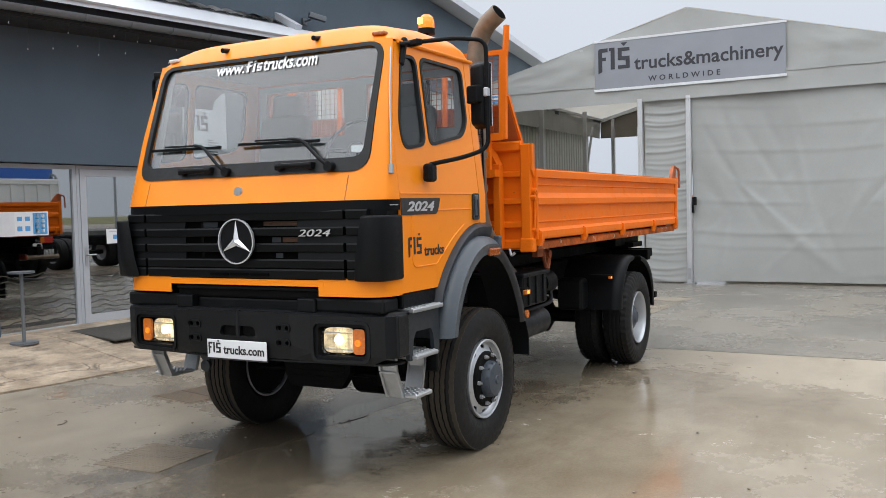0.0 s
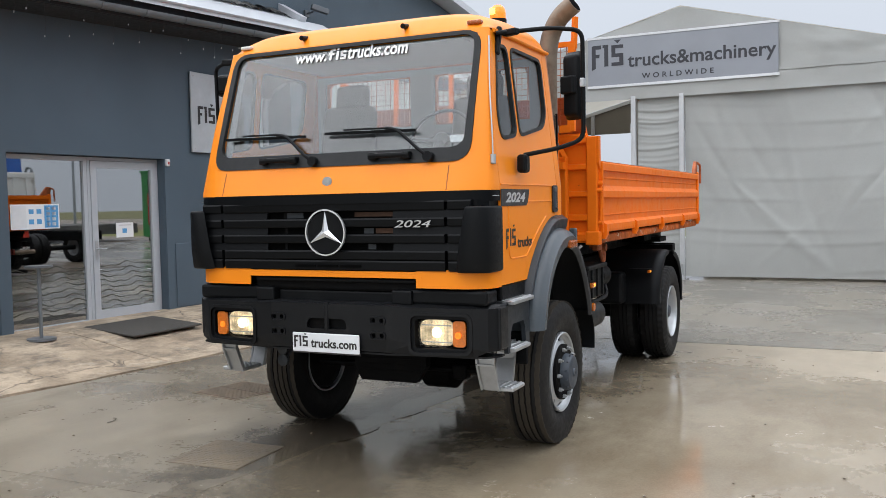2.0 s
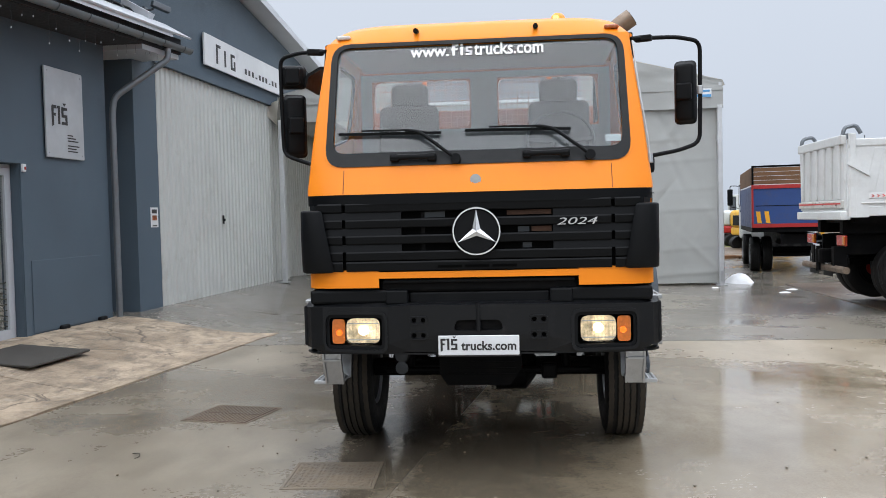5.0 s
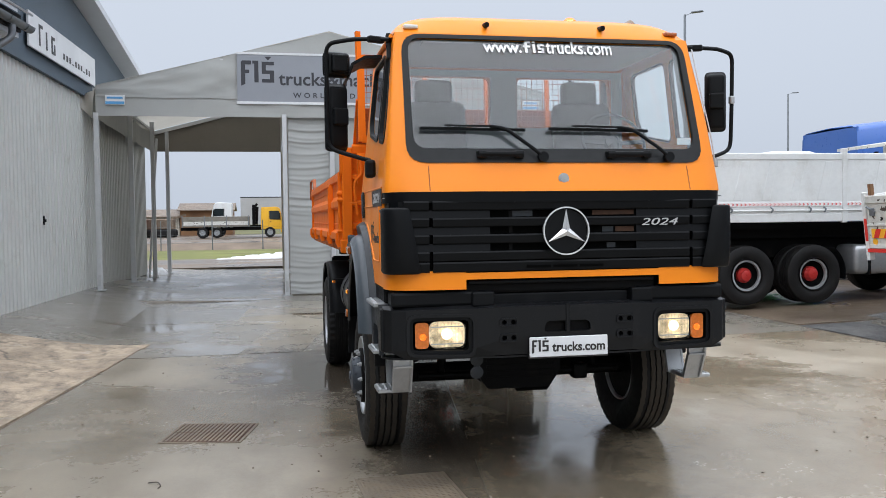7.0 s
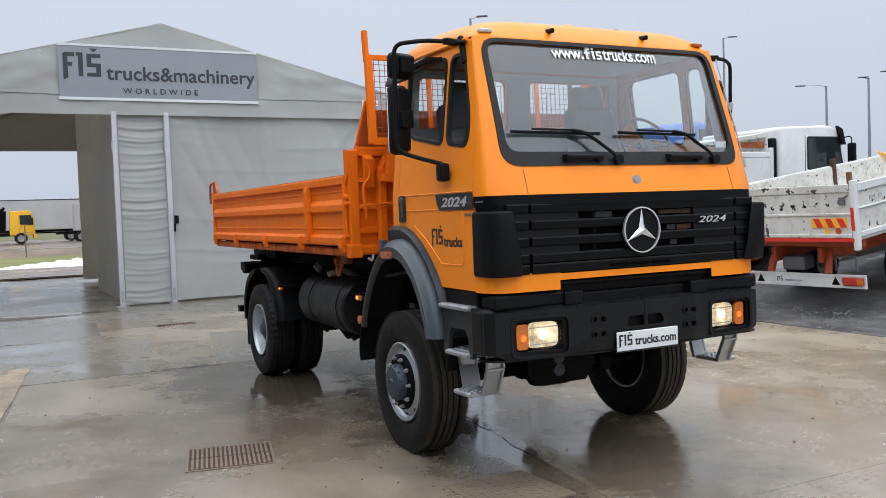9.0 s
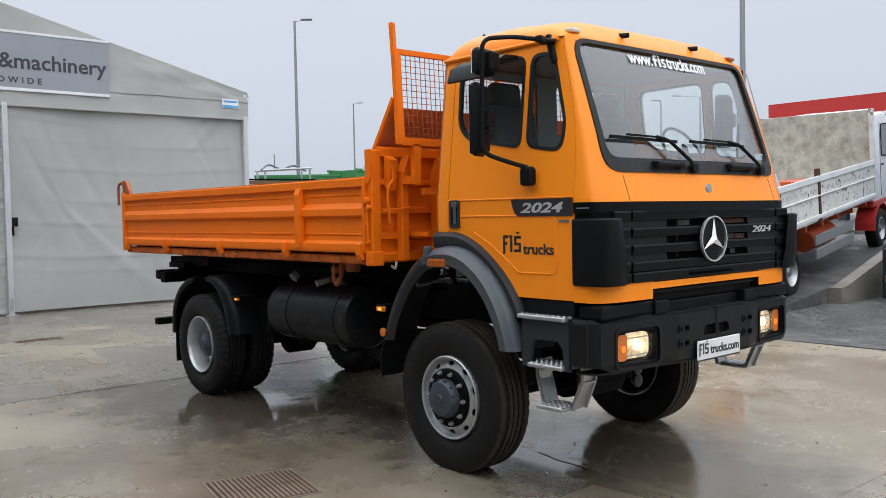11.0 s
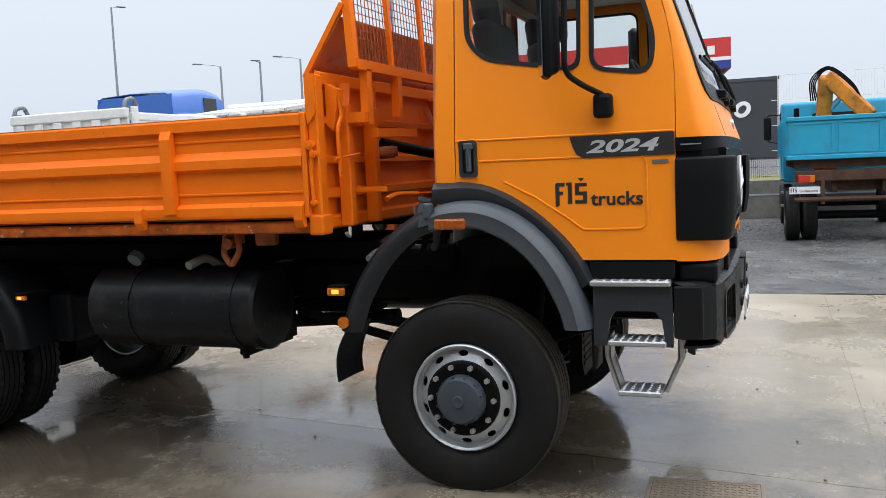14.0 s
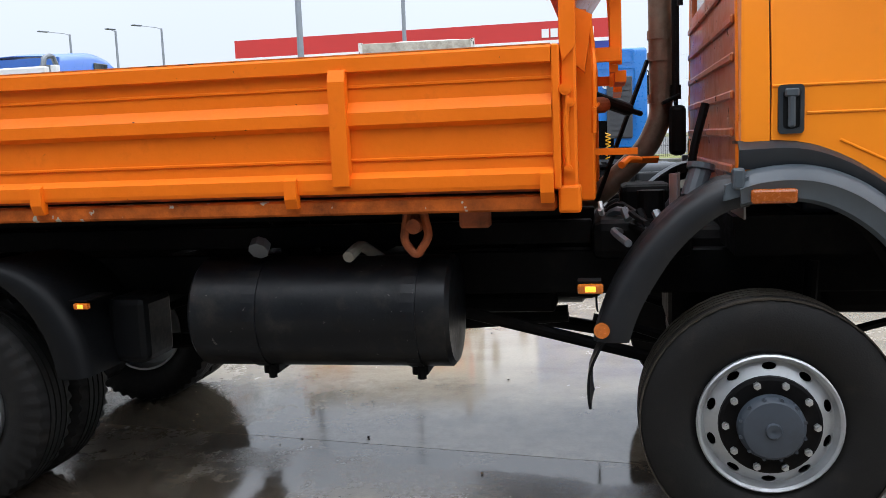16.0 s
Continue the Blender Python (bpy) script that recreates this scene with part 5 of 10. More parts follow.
def side(s):
    name = "right" if s < 0 else "left"
    lo = lambda u, v, w: (s * (1.165 - w), u, v)
    up = lambda u, v, w: (s * (hw(v) - w), u, v)
    lower = [(-1.174, 1.308), *reversed([p for p in ARCH]), (-0.004, 1.96), (-1.174, 1.96)]
    bm = join(sheet(lower, [], lo, 0.03), sheet([(-0.004, 1.96), (-0.004, 2.982), *[(y + 0.004, z) for z, y in ((2.982, yseam(2.982)), *[p for p in SEAM[-2::-1]])], (-1.174, 1.96)], [rounded(WIN, 0.075), rounded(TRI, [0.075, 0.075, 0.09, 0.085, 0.085])], up, 0.03))
    door = part("door", bm, "cab_paint", truck)
    for q, tag in ((WIN, "window_pane"), (TRI, "quarter_window")):
        part("window_seal", ring(rounded(inset(q, -0.008), 0.085), rounded(inset(q, 0.014), 0.07), lambda u, v, w: (s * (hw(v) + 0.006 - w), u, v), 0.03), "seal", door)
        part(tag, sheet(rounded(q, 0.075), [], lambda u, v, w: (s * (hw(v) - 0.012 - w), u, v), 0.0), "glass", door)
    # pressed panel line and handle
    bead = fillet([(s * 1.166, -0.14, 1.848), (s * 1.166, -1.03, 1.848), (s * 1.166, -1.03, 1.47), (s * 1.166, -0.70, 1.47)], 0.06)
    part("pressed_bead", tube(bead + [Vector((s * 1.166, y, z + 0.075)) for y, z in ((-0.62, 1.435 + 0.02), (-0.443, 1.572), (-0.27, 1.66))], 0.006, 6), "cab_paint", door)
    part("belt_bead", tube([(s * 1.166, y, 1.962) for y in (-0.004, -0.6, -1.166)], 0.006, 6), "cab_paint", door)
    grip = part("door_handle", sheet(rect(-0.128, -0.026, 1.765, 1.965, 0.02), [rect(-0.112, -0.045, 1.785, 1.945, 0.02)], lambda u, v, w: (s * (1.168 + w), u, v), 0.012), "step_plastic", door, "dark grey recessed door handle")
    part("grip_bowl", box(min(s * 1.150, s * 1.170), max(s * 1.150, s * 1.170), -0.115, -0.04, 1.78, 1.95), "black", grip)
    part("grip_lever", box(min(s * 1.166, s * 1.186), max(s * 1.166, s * 1.186), -0.095, -0.065, 1.79, 1.925, 0.008, 1), "fender", grip)
    part("grip_lock", box(min(s * 1.166, s * 1.187), max(s * 1.166, s * 1.187), -0.108, -0.052, 1.915, 1.95, 0.006, 1), "fender", grip)
    # type badge
    badge = part("type_badge", sheet([(-0.64, 1.953), (-0.655, 1.90), (-0.675, 1.862), (-0.705, 1.842), (-1.172, 1.842), (-1.172, 1.953)], [], lambda u, v, w: (s * (1.168 + w), u, v - (0.022 if s > 0 else 0)), 0.004), "print_black", door, "black badge with silver numerals")
    way = 90 if s < 0 else 270
    part("type_number", lettering("2024", 0.062, facing(s * 1.173, -0.912, 1.868 if s < 0 else 1.846, way), 0.001, 0.0025, 0.25, fit=0.372), "print_grey", badge)
    emblem(0.112 if s < 0 else 0.117, facing(s * 1.167, -0.555 if s < 0 else -1.085, 1.606 if s < 0 else 1.555, way), "print_black", door, 0.001)
    part("dealer_word", lettering("trucks", 0.068, facing(s * 1.168, -0.876 if s < 0 else -0.733, 1.596 if s < 0 else 1.540, way), 0.001, 0.0022, fit=0.27 if s < 0 else 0.284), "print_black", door)
    if s < 0:
        part("small_label", box(-1.172, -1.167, -1.14, -1.06, 1.802, 1.818), "zinc", door, "small faded warning label")
    # rear pillar of the cab and its rounded corner
    pil = [(0.004, 1.742), (0.125, 1.742), (0.125, 2.99), (0.004, 2.99)]
    bm = bmesh.new()
    zs_ = [1.50, 1.742, 1.96, 2.45, 2.99]
    rows_ = [[(s * hw(z), 0.004, z), (s * hw(z), 0.10, z), (s * (hw(z) - 0.006), 0.12, z), (s * (hw(z) - 0.03), 0.128, z), (s * (hw(z) - 0.09), 0.128, z)] for z in zs_]
    part("cab_pillar", thick(grid(rows_), 0.02), "cab_paint", truck, smooth=60)
    part("lower_front_corner", thick(grid([[(s * 1.165, -1.172, z), (s * 1.163, -1.22, z), (s * 1.158, -1.26, z), (s * 1.148, -1.295, z), (s * 1.13, -1.325, z), (s * 1.10, -1.352, z), (s * 1.06, -1.372, z), (s * 1.0, -1.388, z), (s * 0.90, -1.396, z), (s * 0.66, -1.402, z)] for z in (1.30, 1.42)]), 0.008), "cab_paint", truck, smooth=60)
    part("cab_skirt", box(min(s * 1.02, s * 1.16), max(s * 1.02, s * 1.16), -1.16, -0.72, 1.205, 1.305, 0.01, 1), "black", truck)


side(-1)
side(1)
part("lower_front_strip", prism([(-1.402, 1.362), (-1.402, 1.405), (-1.37, 1.405), (-1.37, 1.362)], "x", -0.70, 0.70), "cab_paint", truck)
for s in (-1, 1):
    zz = [1.93 + 0.016 * k for k in range(11)]
    part("bonnet_seam", prism([(ysurf(0.887, z) - 0.0015, z) for z in zz] + [(ysurf(0.887, z) + 0.01, z) for z in zz[::-1]], "x", s * 0.887 - 0.003, s * 0.887 + 0.003), "rust_paint", truck)
part("bonnet_badge", join(rod((0, yfront(2.02) - 0.012, 2.005), (0, yfront(2.02) + 0.02, 2.005), 0.036, 20), rod((0, yfront(2.02) - 0.016, 2.005), (0, yfront(2.02), 2.005), 0.026, 20)), "silver", truck)
part("front_firewall", box(-1.10, 1.10, -1.16, -1.14, 1.30, 2.10), "trim", truck)
part("cab_floor", box(-1.12, 1.12, -1.22, -0.62, 1.34, 1.40), "chassis", truck)
part("cab_tunnel", box(-0.88, 0.88, -0.62, 0.11, 1.34, 1.40), "chassis", truck)
part("underbody", box(-0.86, 0.86, -1.20, 0.10, 1.22, 1.34), "chassis", truck)

# windscreen
W_OUT, W_IN = [(-1.022, 2.112), (1.022, 2.112), (1.008, 2.990), (-1.008, 2.990)], [(-0.972, 2.205), (0.972, 2.205), (0.966, 2.962), (-0.966, 2.962)]


def dense(pts, r, k):
    """A rounded loop with its long sides cut into k, so that it can follow a curved panel."""
    loop = rounded(pts, r, 5)
    out = []
    for i, p in enumerate(loop):
        q = loop[(i + 1) % len(loop)]
        n = k if i % 6 == 5 else 1
        out += [p + (q - p) * (j / n) for j in range(n)]
    return out


screen = part("windscreen", grid([[(x, ysurf(x, z) + 0.014, z) for x in [-0.98 + 1.96 * i / 28 for i in range(29)]] for z in [2.14 + 0.83 * j / 8 for j in range(9)]]), "screen_glass", truck, "clear raked windscreen", 60)
part("windscreen_seal", ring(dense(W_OUT, 0.13, 14), dense(W_IN, 0.09, 14), lambda u, v, w: (u, ysurf(u, v) - 0.008 + w, v), 0.03), "seal", screen, smooth=40)
tilt = math.atan(0.352)
def on_screen(x, z, out=0.01):
    return Matrix.Translation((x, ysurf(x, z) - out, z)) @ Matrix.Rotation(radians(90) - tilt, 4, "X")
def on_glass(bm):
    """Lays flat words onto the curve of the windscreen."""
    for v in bm.verts:
        v.co.y = ysurf(v.co.x, v.co.z) + 0.004
    return bm


part("screen_lettering", on_glass(lettering("www.", 0.082, on_screen(-0.318, 2.876), 0.0, 0.003, fit=0.272)), "white_paint", screen)
sb = [(-0.160, -0.140, 0, 0.092), (-0.160, -0.118, 0.072, 0.092), (-0.172, -0.122, 0.040, 0.056), (-0.104, -0.084, 0, 0.066), (-0.104, -0.084, 0.076, 0.094),
      (-0.068, -0.022, 0.052, 0.066), (-0.068, -0.050, 0.030, 0.066), (-0.068, -0.022, 0.026, 0.040), (-0.040, -0.022, 0, 0.040), (-0.068, -0.022, 0, 0.014)]
part("screen_mark", on_glass(moved(join(*[grid([[(a, v, 0), (b, v, 0)] for v in (c, d)]) for a, b, c, d in sb]), on_screen(0, 2.876))), "white_paint", screen)
part("screen_lettering", on_glass(lettering("trucks.com", 0.096, on_screen(0.228, 2.876), 0.0, 0.003, fit=0.478)), "white_paint", screen)

# wipers
for px, tip in ((-0.13, -0.93), (0.75, -0.07)):
    wiper = part("wiper", tube(fillet([(px, yfront(2.15) - 0.03, 2.150), (px - 0.06, yfront(2.19) - 0.055, 2.195), (px - 0.24, yfront(2.33) - 0.05, 2.335), (px - 0.34, yfront(2.35) - 0.035, 2.352)], 0.05), 0.012, 8), "black", truck, "black windscreen wiper parked low")
    part("blade", join(beam((tip, ysurf(tip, 2.345) - 0.022, 2.338), (tip + 0.70, ysurf(tip + 0.7, 2.335) - 0.022, 2.328), 0.012, 0.02), beam((tip + 0.16, ysurf(tip, 2.35) - 0.035, 2.356), (tip + 0.52, ysurf(tip + 0.5, 2.35) - 0.035, 2.350), 0.014, 0.012)), "black", wiper)
    part("pivot", rod((px, yfront(2.15) - 0.045, 2.150), (px, yfront(2.15) + 0.01, 2.145), 0.034, 14), "black", wiper)
    part("grab_bar", join(box(px - 0.44, px - 0.13, yfront(2.16) - 0.055, yfront(2.16) - 0.022, 2.150, 2.185, 0.014), box(px - 0.44, px - 0.38, yfront(2.16) - 0.05, yfront(2.16) + 0.01, 2.14, 2.19, 0.01), box(px - 0.19, px - 0.13, yfront(2.16) - 0.05, yfront(2.16) + 0.01, 2.14, 2.19, 0.01)), "black", truck, "black grab bar under the windscreen")

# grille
# near-black sheet that paints the shade between the slats
part("grille_back", box(-0.95, 0.95, -1.376, -1.36, 1.40, 1.925), "hollow_shade", truck)
def wrap_band(z0, z1, out, mat_, nm, lab=""):
    xs = [1.165, 1.163, 1.155, 1.135, 1.10, 1.03, 0.90, 0.60, 0.3, 0]
    xs = xs + [-x for x in xs[-2::-1]]
    def yy(x):
        q = abs(x) / 1.165
        return -1.17 - 0.245 * (1 - q ** 7) ** (1 / 3.2) - out
    return part(nm, thick(grid([[(x, yy(x), z) for x in xs] for z in (z0, (z0 + z1) / 2, z1)]), 0.035), mat_, truck, lab, 50)
grille = wrap_band(1.856, 1.924, 0.004, "grille", "grille_top_band")
for s in (-1, 1):
    part("chrome_line", box(s * 1.166 - 0.002, s * 1.166 + 0.002, -1.30, -1.20, 1.886, 1.892), "steel", grille)
SLATS = [(1.806, 1.866), (1.700, 1.757), (1.592, 1.650), (1.482, 1.543), (1.412, 1.476)]
for z0, z1 in SLATS:
    for a, b in ((-0.875, 0.875), (0.898, 1.06), (-1.06, -0.898)):
        part("grille_slat", prism([(-1.407, z0), (-1.411, z0 + 0.006), (-1.414, z1 - 0.010), (-1.409, z1), (-1.376, z1), (-1.376, z0)], "x", a, b), "grille", truck)
for (z0, _), (_, z1) in zip(SLATS, SLATS[1:4]):
    for a, b in ((-1.06, -0.50), (0.50, 1.06)):
        part("grille_step", prism([(-1.405, z1), (-1.396, z0), (-1.376, z0), (-1.376, z1)], "x", a, b), "grille", truck)
# the dark rust colour also stands in for shade behind the slats
for a, b, z0, z1, mt_ in ((-0.35, -0.21, 1.762, 1.800, "step_plastic"), (-0.37, -0.345, 1.545, 1.80, "chassis"), (0.20, 0.49, 1.768, 1.798, "rust_dark"), (0.36, 0.49, 1.656, 1.690, "rust_dark"), (0.27, 0.345, 1.655, 1.69, "step_plastic"), (0.30, 0.36, 1.55, 1.585, "step_plastic")):
    part("radiator_part", box(a, b, -1.3805, -1.376, z0, z1), mt_, truck)
# slots drawn as near-black boxes on the slat, shade without an opening
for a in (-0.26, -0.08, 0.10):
    part("lower_slot", box(a, a + 0.16, -1.4215, -1.40, 1.43, 1.446), "hollow_shade", truck)
star = part("grille_emblem", moved(lathe([(-0.010, 0.157), (0.010, 0.157), (0.013, 0.1525), (0.010, 0.148), (-0.010, 0.148)], 56, "y"), Matrix.Translation((0, -1.435, 1.665))), "chrome", truck, "chrome ring with a three-pointed star", 60)
arms = []
for k in range(3):
    a = radians(90 + 120 * k)
    bm = bmesh.new()
    tip = Vector((0.146 * math.cos(a), 0, 0.146 * math.sin(a)))
    l, r_ = [Vector((0.030 * math.cos(a + d), 0, 0.030 * math.sin(a + d))) for d in (radians(60), radians(-60))]
    c, o = Vector((0, -0.022, 0)), Vector((0, 0.004, 0))
    V = [bm.verts.new(v) for v in (tip, l, c, r_, o)]
    for f in ((0, 1, 2), (0, 2, 3), (0, 4, 1), (0, 3, 4)):
        bm.faces.new([V[i] for i in f])
    arms.append(moved(bm, Matrix.Translation((0, -1.437, 1.665))))
part("star", join(*arms), "chrome", star)
part("emblem_dish", moved(lathe([(0.0, 0.14), (0.008, 0.14), (0.012, 0.0), (0.0, 0.0)], 40, "y"), Matrix.Translation((0, -1.432, 1.665))), "black", star)
part("grille_number", lettering("2024", 0.046, facing(0.655, -1.424, 1.696, 0), 0.004, 0.0, 0.25, fit=0.262), "print_grey", truck, "silver type numerals on the grille")
for s in (-1, 1):
    plan = [(1.150, -1.168), (1.178, -1.172), (1.186, -1.26), (1.180, -1.40), (1.150, -1.445), (1.06, -1.462), (0.985, -1.458), (0.965, -1.44), (0.99, -1.42), (1.10, -1.40), (1.14, -1.36)]
    bm = bmesh.new()
    V = [[bm.verts.new((s * (x + (0.0 if x > 1.08 else 0.075 * (k / 3) - 0.01)), y + (0.02 if k == 0 and y < -1.3 else 0), 1.405 + 0.42 * k / 3)) for x, y in plan] for k in (3, 2, 1, 0)]
    for a, b in zip(V, V[1:]):
        for i in range(len(plan)):
            j = (i + 1) % len(plan)
            bm.faces.new((a[i], a[j], b[j], b[i]))
    bm.faces.new(V[0])
    bm.faces.new(V[-1][::-1])
    bmesh.ops.recalc_face_normals(bm, faces=bm.faces)
    bmesh.ops.bevel(bm, geom=[e for e in bm.edges if abs(e.verts[0].co.z - e.verts[1].co.z) < 1e-4 and (e.verts[0].co.z > 1.81 or e.verts[0].co.z < 1.42)], offset=0.016, segments=3, profile=0.5, affect="EDGES")
    part("corner_deflector", bm, "black", truck, "black plastic corner deflector", 45)
    part("corner_backing", thick(grid([[(s * 1.15, -1.175, z), (s * 1.14, -1.30, z), (s * 1.09, -1.375, z), (s * 0.93, -1.39, z)] for z in (1.41, 1.86)]), 0.01), "grille", truck)

# bumper
def bumper_y(x):
    q = abs(x)
    pts = [(0, -1.455), (0.45, -1.452), (0.60, -1.425), (1.05, -1.395), (1.14, -1.36), (1.185, -1.30), (1.20, -1.22)]
    for (a, ya), (b, yb) in zip(pts, pts[1:]):
        if q <= b:
            return ya + (yb - ya) * (q - a) / (b - a)
    return pts[-1][1]


LAMP = [(0.625, 0.885), (1.03, 0.895), (1.03, 1.125), (0.625, 1.125)]
outline = []
for x in [-1.2, -1.185, -1.14, -1.05, -0.60, -0.45, 0, 0.45, 0.60, 1.05, 1.14, 1.185, 1.2]:
    outline.append((x, (0.902 if abs(x) > 1.1 else 0.862) if abs(x) > 0.5 else 0.875))
outline += [(x, 1.175 if abs(x) > 0.5 else 1.185) for x in [1.2, 1.185, 1.14, 1.05, 0.60, 0.45, 0.16, 0, -0.16, -0.45, -0.60, -1.05, -1.14, -1.185, -1.2]]
holes = [rounded([(s * x, z) for x, z in LAMP], 0.05) for s in (-1, 1)]
holes += [rounded([(-0.165, 1.015), (0.165, 1.015), (0.145, 1.085), (-0.145, 1.085)], 0.03)]
for s in (-1, 1):
    for z in (1.085, 0.985):
        holes += [circle(s * 0.425, z, 0.016, 10), circle(s * 0.365, z, 0.016, 10)]
bumper = part("bumper", sheet(outline, holes, lambda u, v, w: (u, bumper_y(u) + w + 0.02 * max(0, (0.93 - v) / 0.07) ** 2, v), 0.03, [s * k for s in (-1, 1) for k in (0.45, 0.60, 0.8, 1.05, 1.10, 1.14, 1.165, 1.185)]), "bumper", truck, "black steel front bumper")
part("bumper_top", thick(grid([[(x, bumper_y(x) + 0.004, 1.172), (x, bumper_y(x) + 0.06, 1.196), (x, -1.16, 1.196)] for x in [-1.2, -1.185, -1.14, -1.05, -0.6, -0.45, 0, 0.45, 0.6, 1.05, 1.14, 1.185, 1.2]]), 0.012), "bumper", bumper)
part("bumper_bottom", thick(grid([[(x, bumper_y(x) + 0.02, 0.868), (x, -1.20, 0.868)] for x in [-1.19, -1.14, -1.05, -0.6, -0.45, 0, 0.45, 0.6, 1.05, 1.14, 1.19]]), 0.012), "bumper", bumper)
for s in (-1, 1):
    part("bumper_end", box(min(s * 1.175, s * 1.203), max(s * 1.175, s * 1.203), -1.30, -1.155, 0.905, 1.180, 0.012), "bumper", bumper)
    part("bumper_shelf", box(min(s * 0.50, s * 1.14), max(s * 0.50, s * 1.14), -1.37, -1.18, 1.19, 1.288, 0.02), "black", bumper)
    part("shelf_block", box(min(s * 0.47, s * 0.62), max(s * 0.47, s * 0.62), -1.395, -1.20, 1.185, 1.282, 0.012), "black", bumper)
    lamp = part("headlamp", sheet(rounded([(s * x, z) for x, z in LAMP], 0.05), [], lambda u, v, w: (u, bumper_y(u) + 0.085 + w, v), 0.01), "hollow_shade", bumper, "rectangular headlamp with an amber indicator")
    part("bezel", ring(rounded([(s * x, z) for x, z in LAMP], 0.05), rounded(inset([(s * x, z) for x, z in LAMP], 0.022), 0.03), lambda u, v, w: (u, bumper_y(u) + 0.012 + w, v), 0.07), "black", lamp)
    a, b = (0.668, 0.898)
    part("lamp_surround", ring(rounded(inset([(s * x, z) for x, z in LAMP], -0.020), 0.065), rounded([(s * x, z) for x, z in LAMP], 0.05), lambda u, v, w: (u, bumper_y(u) - 0.007 + w, v), 0.012), "bumper", lamp)
    part("reflector", sheet(rect(*sorted((s * a, s * b)), 0.925, 1.092, 0.05), [], lambda u, v, w: (u, bumper_y(u) + 0.05 + w + 0.02 * (1 - ((abs(u) - 0.783) / 0.12) ** 2), v), 0.008, [s * (0.68 + 0.03 * k) for k in range(7)]), "lamp_lit", lamp, "lit headlamp")
    part("bulb", moved(lathe([(0, 0.0), (-0.012, 0.020), (-0.006, 0.034), (0.004, 0.036), (0.006, 0.0)], 18, "y"), Matrix.Translation((s * 0.783, bumper_y(0.783) + 0.052, 1.012))), "bulb_lit", lamp)
    for zz in (0.95, 1.06):
        part("reflector_step", box(*sorted((s * (a + 0.01), s * (b - 0.01))), bumper_y(0.77) + 0.045, bumper_y(0.77) + 0.05, zz - 0.004, zz + 0.004), "chrome", lamp)
    part("glass", sheet(rect(*sorted((s * a, s * b)), 0.923, 1.094, 0.05), [], lambda u, v, w: (u, bumper_y(u) + 0.022 + w, v), 0.004), "lens", lamp)
    part("flutes", join(*[box(s * (a + 0.02 + 0.023 * k) - 0.003, s * (a + 0.02 + 0.023 * k) + 0.003, bumper_y(0.77) + 0.027, bumper_y(0.77) + 0.031, 0.93, 1.087) for k in range(9)]), "lens", lamp)
    part("indicator", sheet(rect(*sorted((s * 0.905, s * 0.992)), 0.925, 1.092, 0.025), [], lambda u, v, w: (u, bumper_y(u) + 0.026 + w, v), 0.02), "amber", lamp, "amber indicator lens")
    part("indicator_bulb", rod((s * 0.942, bumper_y(0.942) + 0.020, 1.0), (s * 0.942, bumper_y(0.942) + 0.027, 1.0), 0.022, 14), "amber_lit", lamp)
part("shelf_middle", box(-0.47, 0.47, -1.33, -1.18, 1.18, 1.262, 0.012), "black", bumper)
part("middle_recess", box(-0.66, 0.66, -1.34, -1.26, 1.262, 1.345, 0.02), "chassis", bumper)
part("recess_lip", box(-0.64, 0.64, -1.375, -1.335, 1.325, 1.352, 0.012), "black", bumper)
part("tow_slot", box(-0.17, 0.17, -1.42, -1.36, 1.0, 1.10), "chassis", bumper)
part("tow_pin", rod((0, -1.446, 1.01), (0, -1.446, 1.195), 0.018, 10), "bumper", bumper)
# near-black blocks paint the depth shade of the bumper holes
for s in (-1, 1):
    part("hole_backing", box(s * 0.395 - 0.06, s * 0.395 + 0.06, -1.43, -1.40, 0.95, 1.12), "hollow_shade", bumper)
for s in (-1, 1):
    for z in (1.085, 0.985):
        part("slot_lip", ring(rect(s * 0.395 - 0.062, s * 0.395 + 0.062, z - 0.028, z + 0.028, 0.026), rect(s * 0.395 - 0.052, s * 0.395 + 0.052, z - 0.019, z + 0.019, 0.018), lambda u, v, w: (u, -1.462 + w, v), 0.012), "bumper", bumper)
plate = part("dealer_plate", box(-0.265, 0.265, -1.474, -1.464, 0.855, 0.985, 0.004, 1), "sign_white", truck, "white dealer plate with black lettering")
part("plate_holder", box(-0.27, 0.27, -1.470, -1.460, 0.845, 0.862, 0.003, 1), "print_black", plate)
emblem(0.074, facing(-0.25, -1.4755, 0.892, 0), "print_black", plate, 0.001)
part("word", lettering("trucks.com", 0.058, facing(0.065, -1.4755, 0.890, 0), 0.001, 0.002, fit=0.36), "print_black", plate)

# cab details
part("roof_marker", box(-0.985, -0.885, -1.022, -0.965, 3.030, 3.058, 0.010), "clear_lens", cab_roof, "small clear roof marker lamp")
part("roof_marker", box(0.885, 0.985, -1.022, -0.965, 3.030, 3.058, 0.010), "amber_dull", cab_roof, "small amber roof marker lamp")
for x in (-0.416, 0.416):
    part("roof_lamp_stud", join(rod((x, -1.042, 3.066), (x, -0.97, 3.074), 0.018, 14), rod((x, -1.046, 3.0655), (x, -1.040, 3.066), 0.009, 10)), "black", cab_roof)
part("aerial_base", join(rod((-0.80, -0.05, 3.10), (-0.80, -0.05, 3.17), 0.016, 10), rod((-0.80, -0.05, 3.16), (-0.80, -0.02, 3.19), 0.01, 8)), "black", cab_roof)
part("roof_hatch", box(-0.30, 0.30, -0.62, -0.15, 3.14, 3.20, 0.02), "cab_paint", cab_roof)
